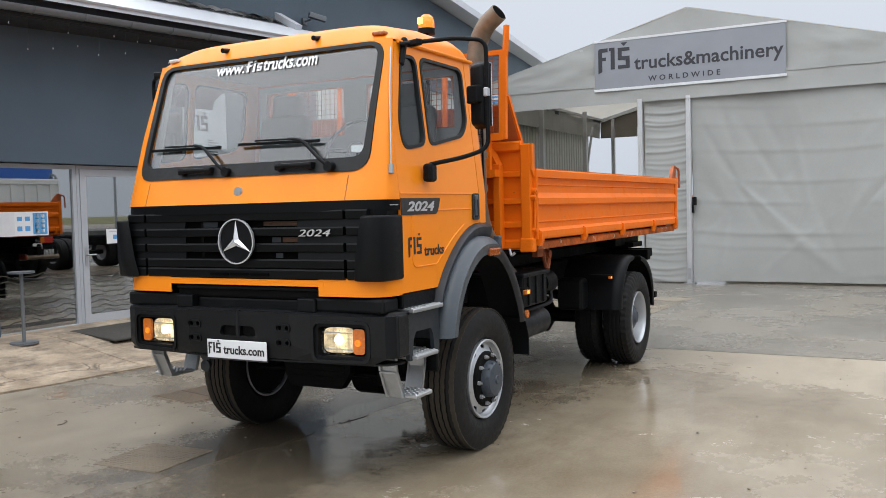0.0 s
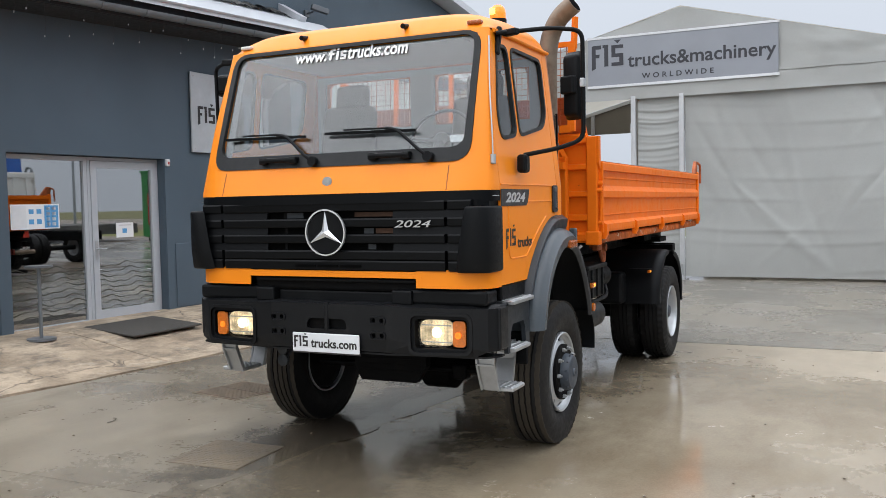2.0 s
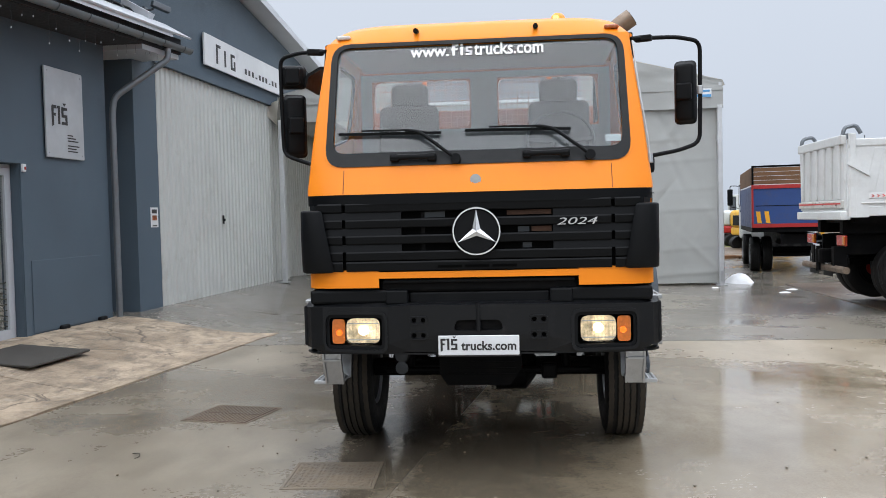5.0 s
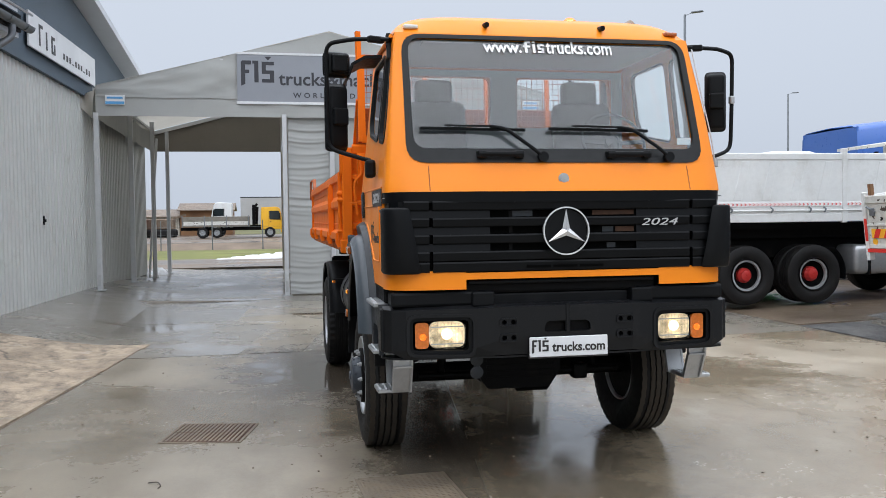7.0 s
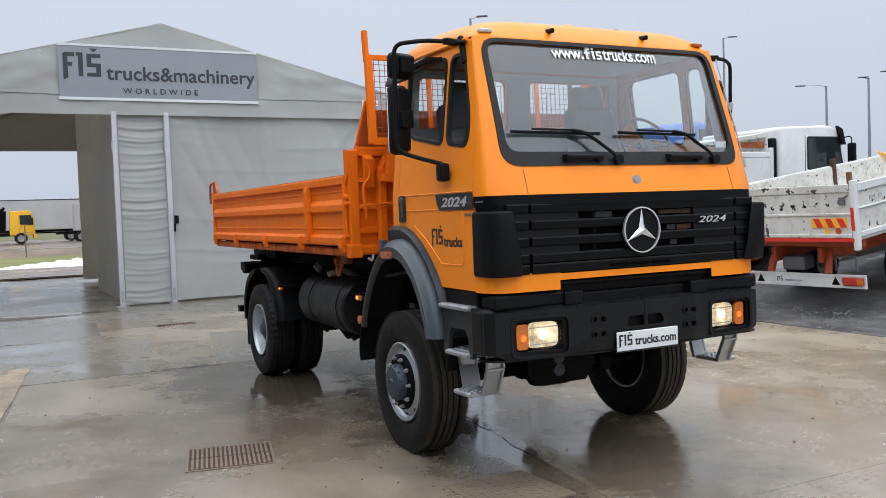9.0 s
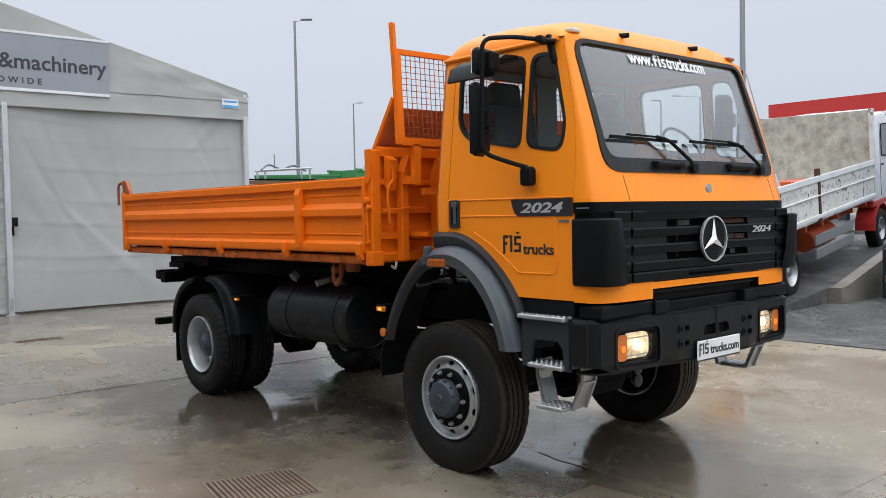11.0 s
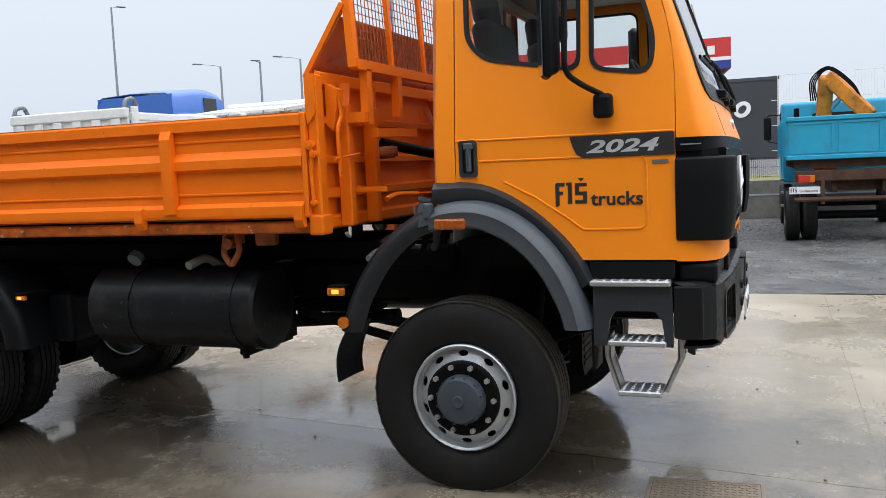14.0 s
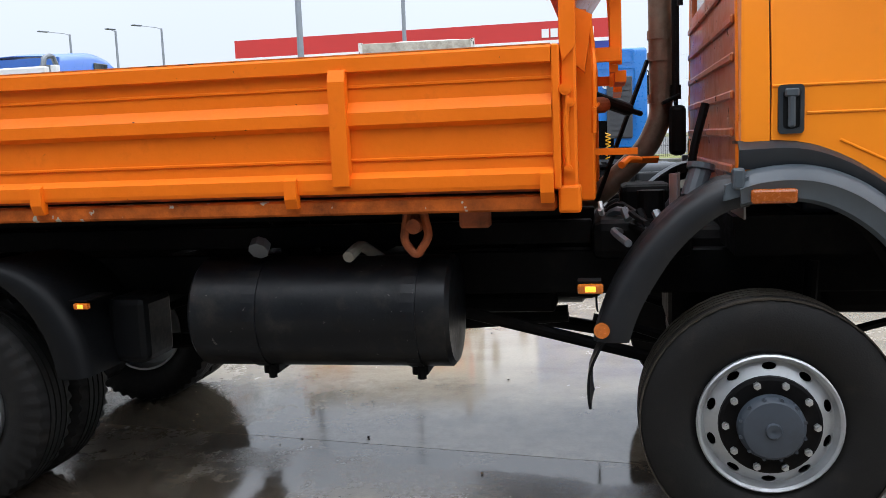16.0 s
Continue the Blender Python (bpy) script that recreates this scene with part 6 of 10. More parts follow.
part("washer_hose", tube(smooth_line([(1.066, -1.075, 2.93), (1.098, -1.155, 2.60), (1.138, -1.225, 2.28), (1.148, -1.245, 2.14)]), 0.005, 8), "steel", truck, "silver hold rod on the front pillar")
part("grab_knob", rod((1.150, -1.245, 2.15), (1.152, -1.252, 2.09), 0.018, 10), "alu", truck)

# mirrors
for s in (-1, 1):
    ox = 0.0 if s < 0 else 0.105
    arm = part("mirror_arm", tube(fillet([(s * 1.07, -0.96, 2.965), (s * (1.30 + ox), -0.82, 2.99), (s * (1.48 + ox), -0.71, 2.975), (s * (1.48 + ox), -0.70, 2.55), (s * (1.475 + ox), -0.69, 2.255), (s * (1.32 + ox), -0.75, 2.20), (s * 1.20, -0.82, 2.16)], 0.07), 0.015, 10), "black", truck, "black tubular mirror arm")
    part("arm_bracket", moved(box(-0.018, 0.018, -0.022, 0.022, -0.10, 0.10, 0.012), Matrix.Translation((s * 1.072, -0.93, 2.92)) @ Matrix.Rotation(radians(-18), 4, "X")), "black", arm)
    part("arm_foot", box(min(s * 1.165, s * 1.235), max(s * 1.165, s * 1.235), -0.875, -0.775, 2.04, 2.165, 0.022), "black", arm)
    part("arm_joint", moved(box(-0.06, 0.06, -0.025, 0.025, -0.022, 0.022, 0.01), Matrix.Translation((s * 1.16, -0.925, 2.968)) @ Matrix.Rotation(radians(-22 * s), 4, "Z")), "black", arm)
    def mirror(cx, cy, cz, w, h, turn, nm):
        m_ = Matrix.Translation((cx, cy, cz)) @ Matrix.Rotation(radians(turn), 4, "Z")
        bm_ = box(-w / 2, w / 2, -0.045, 0.045, -h / 2, h / 2, 0.035, 3)
        for v_ in bm_.verts:
            if v_.co.y < 0:
                v_.co.x *= 0.86
                v_.co.z *= 0.92
        mr = part(nm, moved(bm_, m_), "black", arm, "black housed mirror", 45)
        part("mirror_glass", moved(box(-w / 2 + 0.015, w / 2 - 0.015, 0.044, 0.049, -h / 2 + 0.015, h / 2 - 0.015, 0.012, 1), m_), "mirror", mr)
        part("mirror_clamp", moved(box(-0.055, 0.055, -0.085, -0.03, -0.06, 0.06, 0.012), m_), "black", mr)
    if s < 0:
        mirror(-1.406, -0.605, 2.478, 0.175, 0.48, 22, "main_mirror")
        mirror(-1.404, -0.65, 2.842, 0.20, 0.18, 14, "wide_mirror")
        part("kerb_mirror", moved(thick(grid([[(0.0, y, 0.02), (-0.12, y, 0.015), (-0.22, y, -0.04), (-0.25, y, -0.13)] for y in (-0.24, -0.20, 0.17, 0.20)]), 0.02), Matrix.Translation((-1.08, -0.40, 2.90))), "black", truck, "black kerb mirror hood over the door", 50)
    else:
        mirror(1.495, -0.62, 2.625, 0.16, 0.46, -20, "main_mirror")
        part("bright_clamp", box(1.565, 1.60, -0.725, -0.685, 2.60, 2.66, 0.006, 1), "steel", arm)

# cab interior
for sx, nm in ((-0.60, "passenger_seat"), (0.60, "driver_seat")):
    seat = part("seat", moved(box(-0.25, 0.25, -0.28, 0.26, -0.09, 0.09, 0.06, 3), Matrix.Translation((sx, -0.42, 1.95))), "seat", truck, "dark grey cloth seat", 45)
    part("seat_base", box(sx - 0.2, sx + 0.2, -0.62, -0.2, 1.40, 1.87, 0.02), "trim", seat)
    part("backrest", moved(box(-0.24, 0.24, -0.075, 0.075, -0.33, 0.33, 0.06, 3), Matrix.Translation((sx, -0.12, 2.34)) @ Matrix.Rotation(radians(-10), 4, "X")), "seat", seat, "", 45)
    part("headrest", moved(box(-0.15, 0.15, -0.055, 0.055, -0.10, 0.11, 0.05, 3), Matrix.Translation((sx, -0.03, 2.74)) @ Matrix.Rotation(radians(-8), 4, "X")), "seat", seat, "", 45)
part("dashboard", prism([(-1.28, 2.14), (-1.10, 2.20), (-0.98, 2.16), (-0.93, 2.02), (-0.95, 1.60), (-1.15, 1.45), (-1.28, 1.45)], "x", -1.08, 1.08, 0.015), "trim", truck, "dark dashboard", 40)
wheel_m = Matrix.Translation((0.58, -0.82, 2.30)) @ Matrix.Rotation(radians(62), 4, "X")
part("steering_wheel", moved(join(lathe([(0.012 * math.sin(a), 0.235 + 0.012 * math.cos(a)) for a in (math.tau * k / 8 for k in range(8))], 36, "z"), *[beam((0.23 * math.cos(a), 0.23 * math.sin(a), 0), (0, 0, -0.03), 0.03, 0.014) for a in (0, math.pi, -math.pi / 2)], rod((0, 0, -0.04), (0, 0, 0.0), 0.06, 16)), wheel_m), "trim", truck, "dark four-spoke steering wheel", 50)
part("steering_column", rod((0.58, -0.84, 2.27), (0.58, -1.02, 2.0), 0.04, 10), "trim", truck)
part("engine_tunnel", box(-0.30, 0.30, -1.0, 0.10, 1.40, 1.80, 0.05), "trim", truck)
part("headlining", box(-0.98, 0.98, -0.98, 0.09, 2.968, 2.982), "lining", truck)
part("rear_lining", sheet([(-1.02, 1.40), (1.02, 1.40), (1.02, 2.95), (-1.02, 2.95)], [rect(-0.93, -0.11, 2.49, 2.895), rect(0.11, 0.93, 2.49, 2.895)], lambda u, v, w: (u, 0.085 - w, v), 0.01), "lining", truck)
for s in (-1, 1):
    part("inner_pillar", beam((s * 1.03, -1.16, 2.2), (s * 0.985, -0.99, 2.96), 0.04, 0.05), "lining", truck)
    part("sun_visor", box(min(s * 0.1, s * 0.85), max(s * 0.1, s * 0.85), -1.02, -0.88, 2.94, 2.955), "lining", truck)
part("number_card", box(0.86, 0.96, ysurf(0.9, 2.27) + 0.02, ysurf(0.9, 2.27) + 0.024, 2.24, 2.285), "paper", truck)


# wheels
def tyre_profile(R, w, bead):
    h = w / 2
    p = [(-h * 0.72, bead), (-h * 0.97, bead + 0.05), (-h * 1.05, (R + bead) / 2 + 0.01), (-h * 0.97, R - 0.05), (-h * 0.86, R - 0.012)]
    g = 0.006
    for c in (-0.46, -0.155, 0.155, 0.46):
        c *= h
        p += [(c - g, R), (c - g, R - 0.013), (c + g, R - 0.013), (c + g, R)]
    p += [(h * 0.86, R - 0.012), (h * 0.97, R - 0.05), (h * 1.05, (R + bead) / 2 + 0.01), (h * 0.97, bead + 0.05), (h * 0.72, bead), (h * 0.6, bead - 0.012), (-h * 0.6, bead - 0.012)]
    return p


def coarse_tyre(R, w, n):
    """A tyre whose shoulders are cut into blocks."""
    bm_ = lathe(tyre_profile(R, w, 0.300), 4 * n)
    for v in bm_.verts:
        rad = math.hypot(v.co.y, v.co.z)
        if rad > R - 0.06 and abs(v.co.x) > w * 0.27:
            k = int(round((math.atan2(v.co.z, v.co.y) % math.tau) / math.tau * 4 * n)) % 4
            k = (k + (2 if v.co.x > 0 else 0)) % 4
            g = 1 + (0.005 if k < 2 else -0.010) / rad
            v.co.y *= g
            v.co.z *= g
    return bm_


def front_wheel(cx, cy, cz, s):
    m_ = Matrix.Translation((cx, cy, cz)) @ Matrix.Rotation(0 if s > 0 else math.pi, 4, "Z")
    cone = lambda u, v, w: (0.100 + (0.270 - math.hypot(u, v)) / 0.07 * 0.035 - w, u, v)
    ovals = []
    for k in range(10):
        a = math.tau * (k + 0.5) / 10
        ovals.append([(0.250 * math.cos(a) + 0.016 * math.cos(b) * math.cos(a) - 0.030 * math.sin(b) * math.sin(a), 0.250 * math.sin(a) + 0.016 * math.cos(b) * math.sin(a) + 0.030 * math.sin(b) * math.cos(a)) for b in (math.tau * j / 12 for j in range(12))])
    bm_ = join(sheet(circle(0, 0, 0.274, 60), [circle(0, 0, 0.19, 40), *ovals], cone, 0.012),
               lathe([(0.140, 0.305), (0.146, 0.298), (0.138, 0.286), (0.112, 0.280), (0.100, 0.268), (0.088, 0.268), (0.09, 0.288), (-0.12, 0.288), (-0.12, 0.30)], 60))
    wh = part("wheel", moved(bm_, m_), "silver", truck, "silver steel wheel with a worn road tyre", 40)
    part("tyre", moved(lathe(tyre_profile(0.548, 0.30, 0.300), 72), m_), "rubber", wh, "", 35)
    for c in (-0.116, -0.046, 0.0, 0.046, 0.116):
        q = 0.019 if abs(c) > 0.1 else 0.0165
        V, F = [], []
        for k in range(96):
            a = math.tau * k / 96
            o = 0.0035 * (1 if k % 2 else -1)
            rad = 0.5485 if abs(c) < 0.1 else 0.545
            V += [(c - q + o, rad * math.cos(a), rad * math.sin(a)), (c + q + o, rad * math.cos(a), rad * math.sin(a))]
            j = (k + 1) % 96
            F.append((2 * k, 2 * j, 2 * j + 1, 2 * k + 1))
        rib = bmesh.new()
        vs_ = [rib.verts.new(v) for v in V]
        for q_ in F:
            rib.faces.new([vs_[i] for i in q_])
        part("tread_rib", moved(thick(rib, 0.006), m_), "tread", wh)
    part("hub_ring", moved(lathe([(0.118, 0.12), (0.158, 0.12), (0.158, 0.200), (0.152, 0.212), (0.125, 0.214)], 40), m_), "chassis", wh)
    part("hub", moved(lathe([(0.11, 0.0), (0.11, 0.142), (0.180, 0.140), (0.205, 0.133), (0.222, 0.120), (0.228, 0.085), (0.228, 0.035), (0.240, 0.030), (0.240, 0.012), (0.230, 0.0)], 40), m_), "hub", wh, "grey planetary hub", 40)
    part("drum", moved(lathe([(-0.10, 0.0), (-0.10, 0.272), (0.055, 0.272), (0.06, 0.0)], 30), m_), "chassis", wh)
    for k in range(10):
        a = math.tau * k / 10
        part("wheel_nut", moved(join(rod((0.14, 0.186 * math.cos(a), 0.186 * math.sin(a)), (0.178, 0.186 * math.cos(a), 0.186 * math.sin(a)), 0.016, 6), rod((0.178, 0.186 * math.cos(a), 0.186 * math.sin(a)), (0.192, 0.186 * math.cos(a), 0.186 * math.sin(a)), 0.009, 8)), m_), "steel", wh)
    for k in range(12):
        a = math.tau * (k + 0.5) / 12
        part("cap_bolt", moved(rod((0.20, 0.133 * math.cos(a), 0.133 * math.sin(a)), (0.214, 0.133 * math.cos(a), 0.133 * math.sin(a)), 0.008, 6), m_), "hub", wh)


def rear_wheel(cx, cy, cz, s, outer):
    m_ = Matrix.Translation((cx, cy, cz)) @ Matrix.Rotation(0 if s > 0 else math.pi, 4, "Z")
    k_ = -0.085 if outer else 0.05
    bm_ = lathe([(0.135, 0.300), (0.140, 0.292), (0.130, 0.282), (0.10, 0.275), (0.0, 0.262), (k_ + 0.02, 0.24), (k_, 0.205), (k_, 0.11), (k_ - 0.014, 0.11), (k_ - 0.014, 0.20), (-0.02, 0.27), (-0.12, 0.285), (-0.12, 0.30), (0.0, 0.288)], 56)
    wh = part("wheel", moved(bm_, m_), "silver", truck, "silver dished dual wheel with a coarse tyre", 40)
    part("tyre", moved(coarse_tyre(0.532, 0.29, 46), m_), "rubber", wh, "", 35)
    if outer:
        # ring laid over the disc, its dark colour standing for dish shade
        part("wheel_disc", moved(lathe([(k_ + 0.012, 0.232), (k_ + 0.004, 0.206), (k_ + 0.004, 0.112), (k_ + 0.001, 0.112), (k_ + 0.001, 0.228)], 56), m_), "shaded_disc", wh, "grey wheel disc darkened for the shade of its dish", 40)
        part("hub", moved(lathe([(-0.09, 0.0), (-0.09, 0.150), (0.06, 0.138), (0.075, 0.12), (0.085, 0.08), (0.11, 0.06), (0.115, 0.0)], 36), m_), "hub", wh, "", 40)
        for k in range(10):
            a = math.tau * k / 10
            part("wheel_nut", moved(rod((k_, 0.168 * math.cos(a), 0.168 * math.sin(a)), (k_ + 0.035, 0.168 * math.cos(a), 0.168 * math.sin(a)), 0.016, 6), m_), "steel", wh)


AX = 3.98
for s in (-1, 1):
    front_wheel(s * 1.055, 0, 0.535, s)
    rear_wheel(s * 1.085 + (0.05 if s > 0 else 0), AX, 0.530, s, True)
    rear_wheel(s * 0.745 + (0.05 if s > 0 else 0), AX, 0.530, s, False)

# front fenders: a grey arch, a dark moulding above it and a rear guard with flap
OUT = [(0.14, 1.600), (0.06, 1.628), (-0.06, 1.642), (-0.19, 1.630), (-0.33, 1.577), (-0.46, 1.485), (-0.57, 1.365), (-0.655, 1.225), (-0.71, 1.08), (-0.738, 0.95)]
INN = [(0.13, 1.475), (0.06, 1.490), (-0.06, 1.494), (-0.17, 1.476), (-0.28, 1.425), (-0.385, 1.345), (-0.47, 1.245), (-0.535, 1.13), (-0.578, 1.03), (-0.598, 0.95)]
GO = [(0.10, 1.600), (0.22, 1.575), (0.36, 1.490), (0.49, 1.365), (0.60, 1.215), (0.68, 1.06), (0.735, 0.90)]
GI = [(0.09, 1.475), (0.18, 1.455), (0.28, 1.39), (0.385, 1.285), (0.47, 1.16), (0.54, 1.03), (0.585, 0.90)]


def arch(outer, inner, s, x_out, x_in, crown, ridge=False):
    o, i_ = smooth_line([(y, z, 0) for y, z in outer], 4), smooth_line([(y, z, 0) for y, z in inner], 4)
    if ridge:
        cross = [(-0.022, 0), (0.004, 0.10), (0.010, 0.55), (0.014, 0.585), (0.002, 0.615), (-0.018, 0.84), (-0.050, 0.97), (-0.085, 1.0), (-0.14, 1.012)]
    else:
        cross = [(0, 0), (0.012, 0.25), (crown, 0.7), (-0.03, 1.0), (-0.09, 1.01)]
    rows_ = []
    for a, b in zip(o, i_):
        rows_.append([(s * (x_out + dx_), b.x + (a.x - b.x) * f_, b.y + (a.y - b.y) * f_) for dx_, f_ in cross] + [(s * x_in, a.x, a.y)])
    return thick(grid(rows_), 0.012)


for s in (-1, 1):
    fen = part("front_fender", arch(OUT, INN, s, 1.272, 0.86, 0.0, True), "fender", truck, "scuffed grey plastic front fender", 50)
    part("fender_indicator", box(min(s * 1.265, s * 1.298), max(s * 1.265, s * 1.298), -0.085, 0.095, 1.488, 1.548, 0.012), "amber_dull", fen, "amber side indicator")
    part("fender_clip", join(box(min(s * 1.22, s * 1.276), max(s * 1.22, s * 1.276), 0.115, 0.165, 1.545, 1.635, 0.012), prism([(0.10, 1.60), (0.19, 1.565), (0.20, 1.50), (0.12, 1.52)], "x", min(s * 1.20, s * 1.262), max(s * 1.20, s * 1.262))), "fender", fen)
    MO = [(0.13, 1.742), (-0.10, 1.737), (-0.27, 1.682), (-0.443, 1.574), (-0.60, 1.432), (-0.70, 1.30), (-0.745, 1.20)]
    MI = [(0.13, 1.622), (-0.10, 1.632), (-0.25, 1.600), (-0.41, 1.515), (-0.545, 1.39), (-0.635, 1.26), (-0.685, 1.16)]
    part("arch_moulding", arch(MO, MI, s, 1.19, 1.0, 0.02), "step_plastic", truck, "dark wheel arch moulding", 50)
    guard = part("rear_guard", arch(GO, GI, s, 1.235, 0.90, 0.006), "guard_black", truck, "black plastic rear half of the wheel guard", 50)
    part("mud_flap", moved(thick(grid([[(s * x, 0.655 + 0.11 * math.sin((0.93 - z) * 5.2) - 0.16 * max(0, 0.76 - z) + 0.02 * noise.noise((x * 6, z * 4, 0)), z) for x in (0.93, 1.0, 1.08, 1.16, 1.235)] for z in (0.93, 0.87, 0.81, 0.75, 0.69, 0.64, 0.60 )]), 0.012), Matrix.Translation((0, 0.02, 0))), "black", guard, "bent black rubber mud flap", 60)
    part("reflector", rod((s * 1.237, 0.70, 0.955), (s * 1.255, 0.70, 0.955), 0.034, 18), "amber", guard, "round amber reflector")
    sm = part("side_marker", box(min(s * 1.215, s * 1.245), max(s * 1.215, s * 1.245), 0.69, 0.80, 1.112, 1.157, 0.01), "amber", truck, "lit amber side marker lamp")
    part("lit_core", box(min(s * 1.243, s * 1.248), max(s * 1.243, s * 1.248), 0.722, 0.768, 1.122, 1.147, 0.002, 1), "marker_glow", sm)
    part("marker_bracket", box(min(s * 1.14, s * 1.235), max(s * 1.14, s * 1.235), 0.70, 0.80, 1.160, 1.168), "chassis", sm)
    part("inner_arch", arch([(y, z - 0.03) for y, z in OUT], [(y, z + 0.02) for y, z in INN], s, 0.88, 0.62, 0.0), "chassis", truck)

# entry steps
def tread_plate(x0, x1, y0, y1, z, studs=(4, 8)):
    bits = [box(x0, x1, y0, y1, z - 0.028, z, 0.006, 1)]
    for i in range(studs[0]):
        for j in range(studs[1]):
            u, v = x0 + (x1 - x0) * (i + 0.5) / studs[0], y0 + (y1 - y0) * (j + 0.5) / studs[1]
            bits.append(rod((u, v, z - 0.002), (u, v, z + 0.006), 0.013, 8, 0.008))
    return join(*bits)


for s in (-1, 1):
    a, b = sorted((s * 1.0, s * 1.232))
    step = part("entry_step", sheet([(-1.150, 0.90), (-1.150, 1.175), (-0.745, 1.175), (-0.745, 0.86), (-0.810, 0.86), (-0.83, 1.0), (-0.86, 1.045), (-1.06, 1.045), (-1.095, 1.0), (-1.115, 0.86), (-1.150, 0.86)], [], lambda u, v, w: (s * (1.195 - w), u, v), 0.03), "step_plastic", truck, "dark grey step box with studded aluminium treads")
    part("step_box", box(min(s * 0.9, s * 1.165), max(s * 0.9, s * 1.165), -1.14, -0.75, 1.04, 1.17), "chassis", step)
    part("tread", tread_plate(a, b, -1.145, -0.735, 1.205, (4, 9)), "alu", step, "studded aluminium tread")
    part("tread", tread_plate(a + (0.03 if s > 0 else 0), b - (0 if s > 0 else 0.03), -1.118, -0.822, 0.893, (4, 7)), "alu", step, "studded aluminium tread")
    low = part("tread", tread_plate(*sorted((s * 0.995, s * 1.20)), -1.085, -0.865, 0.622, (5, 5)), "alu", step, "studded aluminium tread")
    for y0, y1 in ((-0.808, -0.862), (-1.172, -1.090)):
        lo_, hi_ = sorted((s * 0.985, s * 1.11))
        d = 0.008 if y0 > y1 else -0.008
        hang = part("hanger", prism([(y0, 0.90), (y0, 0.775), (y1, 0.60), (y1 - d, 0.60), (y0 - d, 0.768), (y0 - d, 0.90)], "x", lo_, hi_), "alu", step, "folded aluminium step hanger")
        for e in (0.985, 1.103):
            part("flange", join(beam((s * e, y0 + d, 0.79), (s * e, y1 + d, 0.605), 0.014, 0.030), beam((s * e, y0 + d, 0.90), (s * e, y0 + d, 0.79), 0.014, 0.030)), "alu", hang)
        part("flange", beam((s * 0.99, y0 + d, 0.782), (s * 1.10, y0 + d, 0.782), 0.026, 0.012), "alu", hang)
        for x in (1.08, 1.01):
            part("hanger_bolt", rod((s * x, y0 - d, 0.83), (s * x, y0 + 1.5 * d, 0.83), 0.016, 8), "steel", hang)
    part("step_flap", box(min(s * 1.0, s * 1.18), max(s * 1.0, s * 1.18), -0.752, -0.728, 0.72, 0.95, 0.008, 1), "black", truck)

# chassis and underside
for s in (-1, 1):
    rail = part("frame_rail", box(min(s * 0.34, s * 0.42), max(s * 0.34, s * 0.42), -1.25, 5.45, 0.97, 1.20, 0.01, 1), "chassis", truck)
    part("leaf_spring", join(*[tube(smooth_line([(s * 0.50, -0.75 + 0.05 * k, 0.86 - 0.012 * k), (s * 0.50, 0, 0.70 - 0.014 * k), (s * 0.50, 0.75 - 0.05 * k, 0.86 - 0.012 * k)], 5), 0.022, 6) for k in range(4)]), "chassis", truck)
    part("rear_spring", join(*[tube(smooth_line([(s * 0.50, AX - 0.8 + 0.05 * k, 0.84), (s * 0.50, AX, 0.70 - 0.016 * k), (s * 0.50, AX + 0.8 - 0.05 * k, 0.84)], 5), 0.024, 6) for k in range(5)]), "chassis", truck)
part("front_axle", join(rod((-0.95, 0, 0.535), (0.95, 0, 0.535), 0.075, 14), moved(lathe([(-0.20, 0.08), (-0.12, 0.19), (0.12, 0.19), (0.20, 0.08)], 20), Matrix.Translation((0.18, 0, 0.535)))), "chassis", truck)
part("rear_axle", join(rod((-1.0, AX, 0.53), (1.0, AX, 0.53), 0.09, 14), moved(lathe([(-0.22, 0.09), (-0.13, 0.22), (0.13, 0.22), (0.22, 0.09)], 20), Matrix.Translation((0, AX, 0.53)))), "chassis", truck)
part("prop_shaft", join(rod((0.0, 0.9, 0.78), (0.0, AX - 0.2, 0.58), 0.05, 12), rod((0.18, 0.15, 0.56), (0.1, 1.2, 0.75), 0.04, 12)), "chassis", truck)
part("tie_rod", join(rod((-0.80, -0.32, 0.56), (0.80, -0.32, 0.56), 0.022, 10), box(-0.34, -0.24, -0.36, -0.26, 0.50, 0.60, 0.02), box(0.42, 0.54, -0.37, -0.26, 0.49, 0.61, 0.02)), "chassis", truck)
part("engine", join(box(-0.34, 0.34, -0.42, 0.36, 0.72, 1.30, 0.06), box(-0.34, 0.34, -1.05, -0.38, 0.84, 1.30, 0.05), box(-0.30, 0.30, 0.34, 0.72, 1.0, 1.30, 0.04), box(-0.45, 0.45, -1.15, -0.95, 0.90, 1.36, 0.04)), "chassis", truck)
part("gearbox", join(box(-0.24, 0.24, 0.7, 1.6, 0.90, 1.14, 0.06), box(-0.30, -0.05, 0.95, 1.6, 0.84, 0.95, 0.03)), "chassis", truck)
part("axle_guard", join(prism([(-0.36, 0.78), (0.27, 0.78), (0.27, 0.60), (0.18, 0.47), (-0.30, 0.47), (-0.36, 0.56)], "y", -0.50, -0.42), *[box(-0.31, 0.22, -0.506, -0.50, 0.54 + 0.045 * k, 0.56 + 0.045 * k) for k in range(5)]), "chassis", truck)
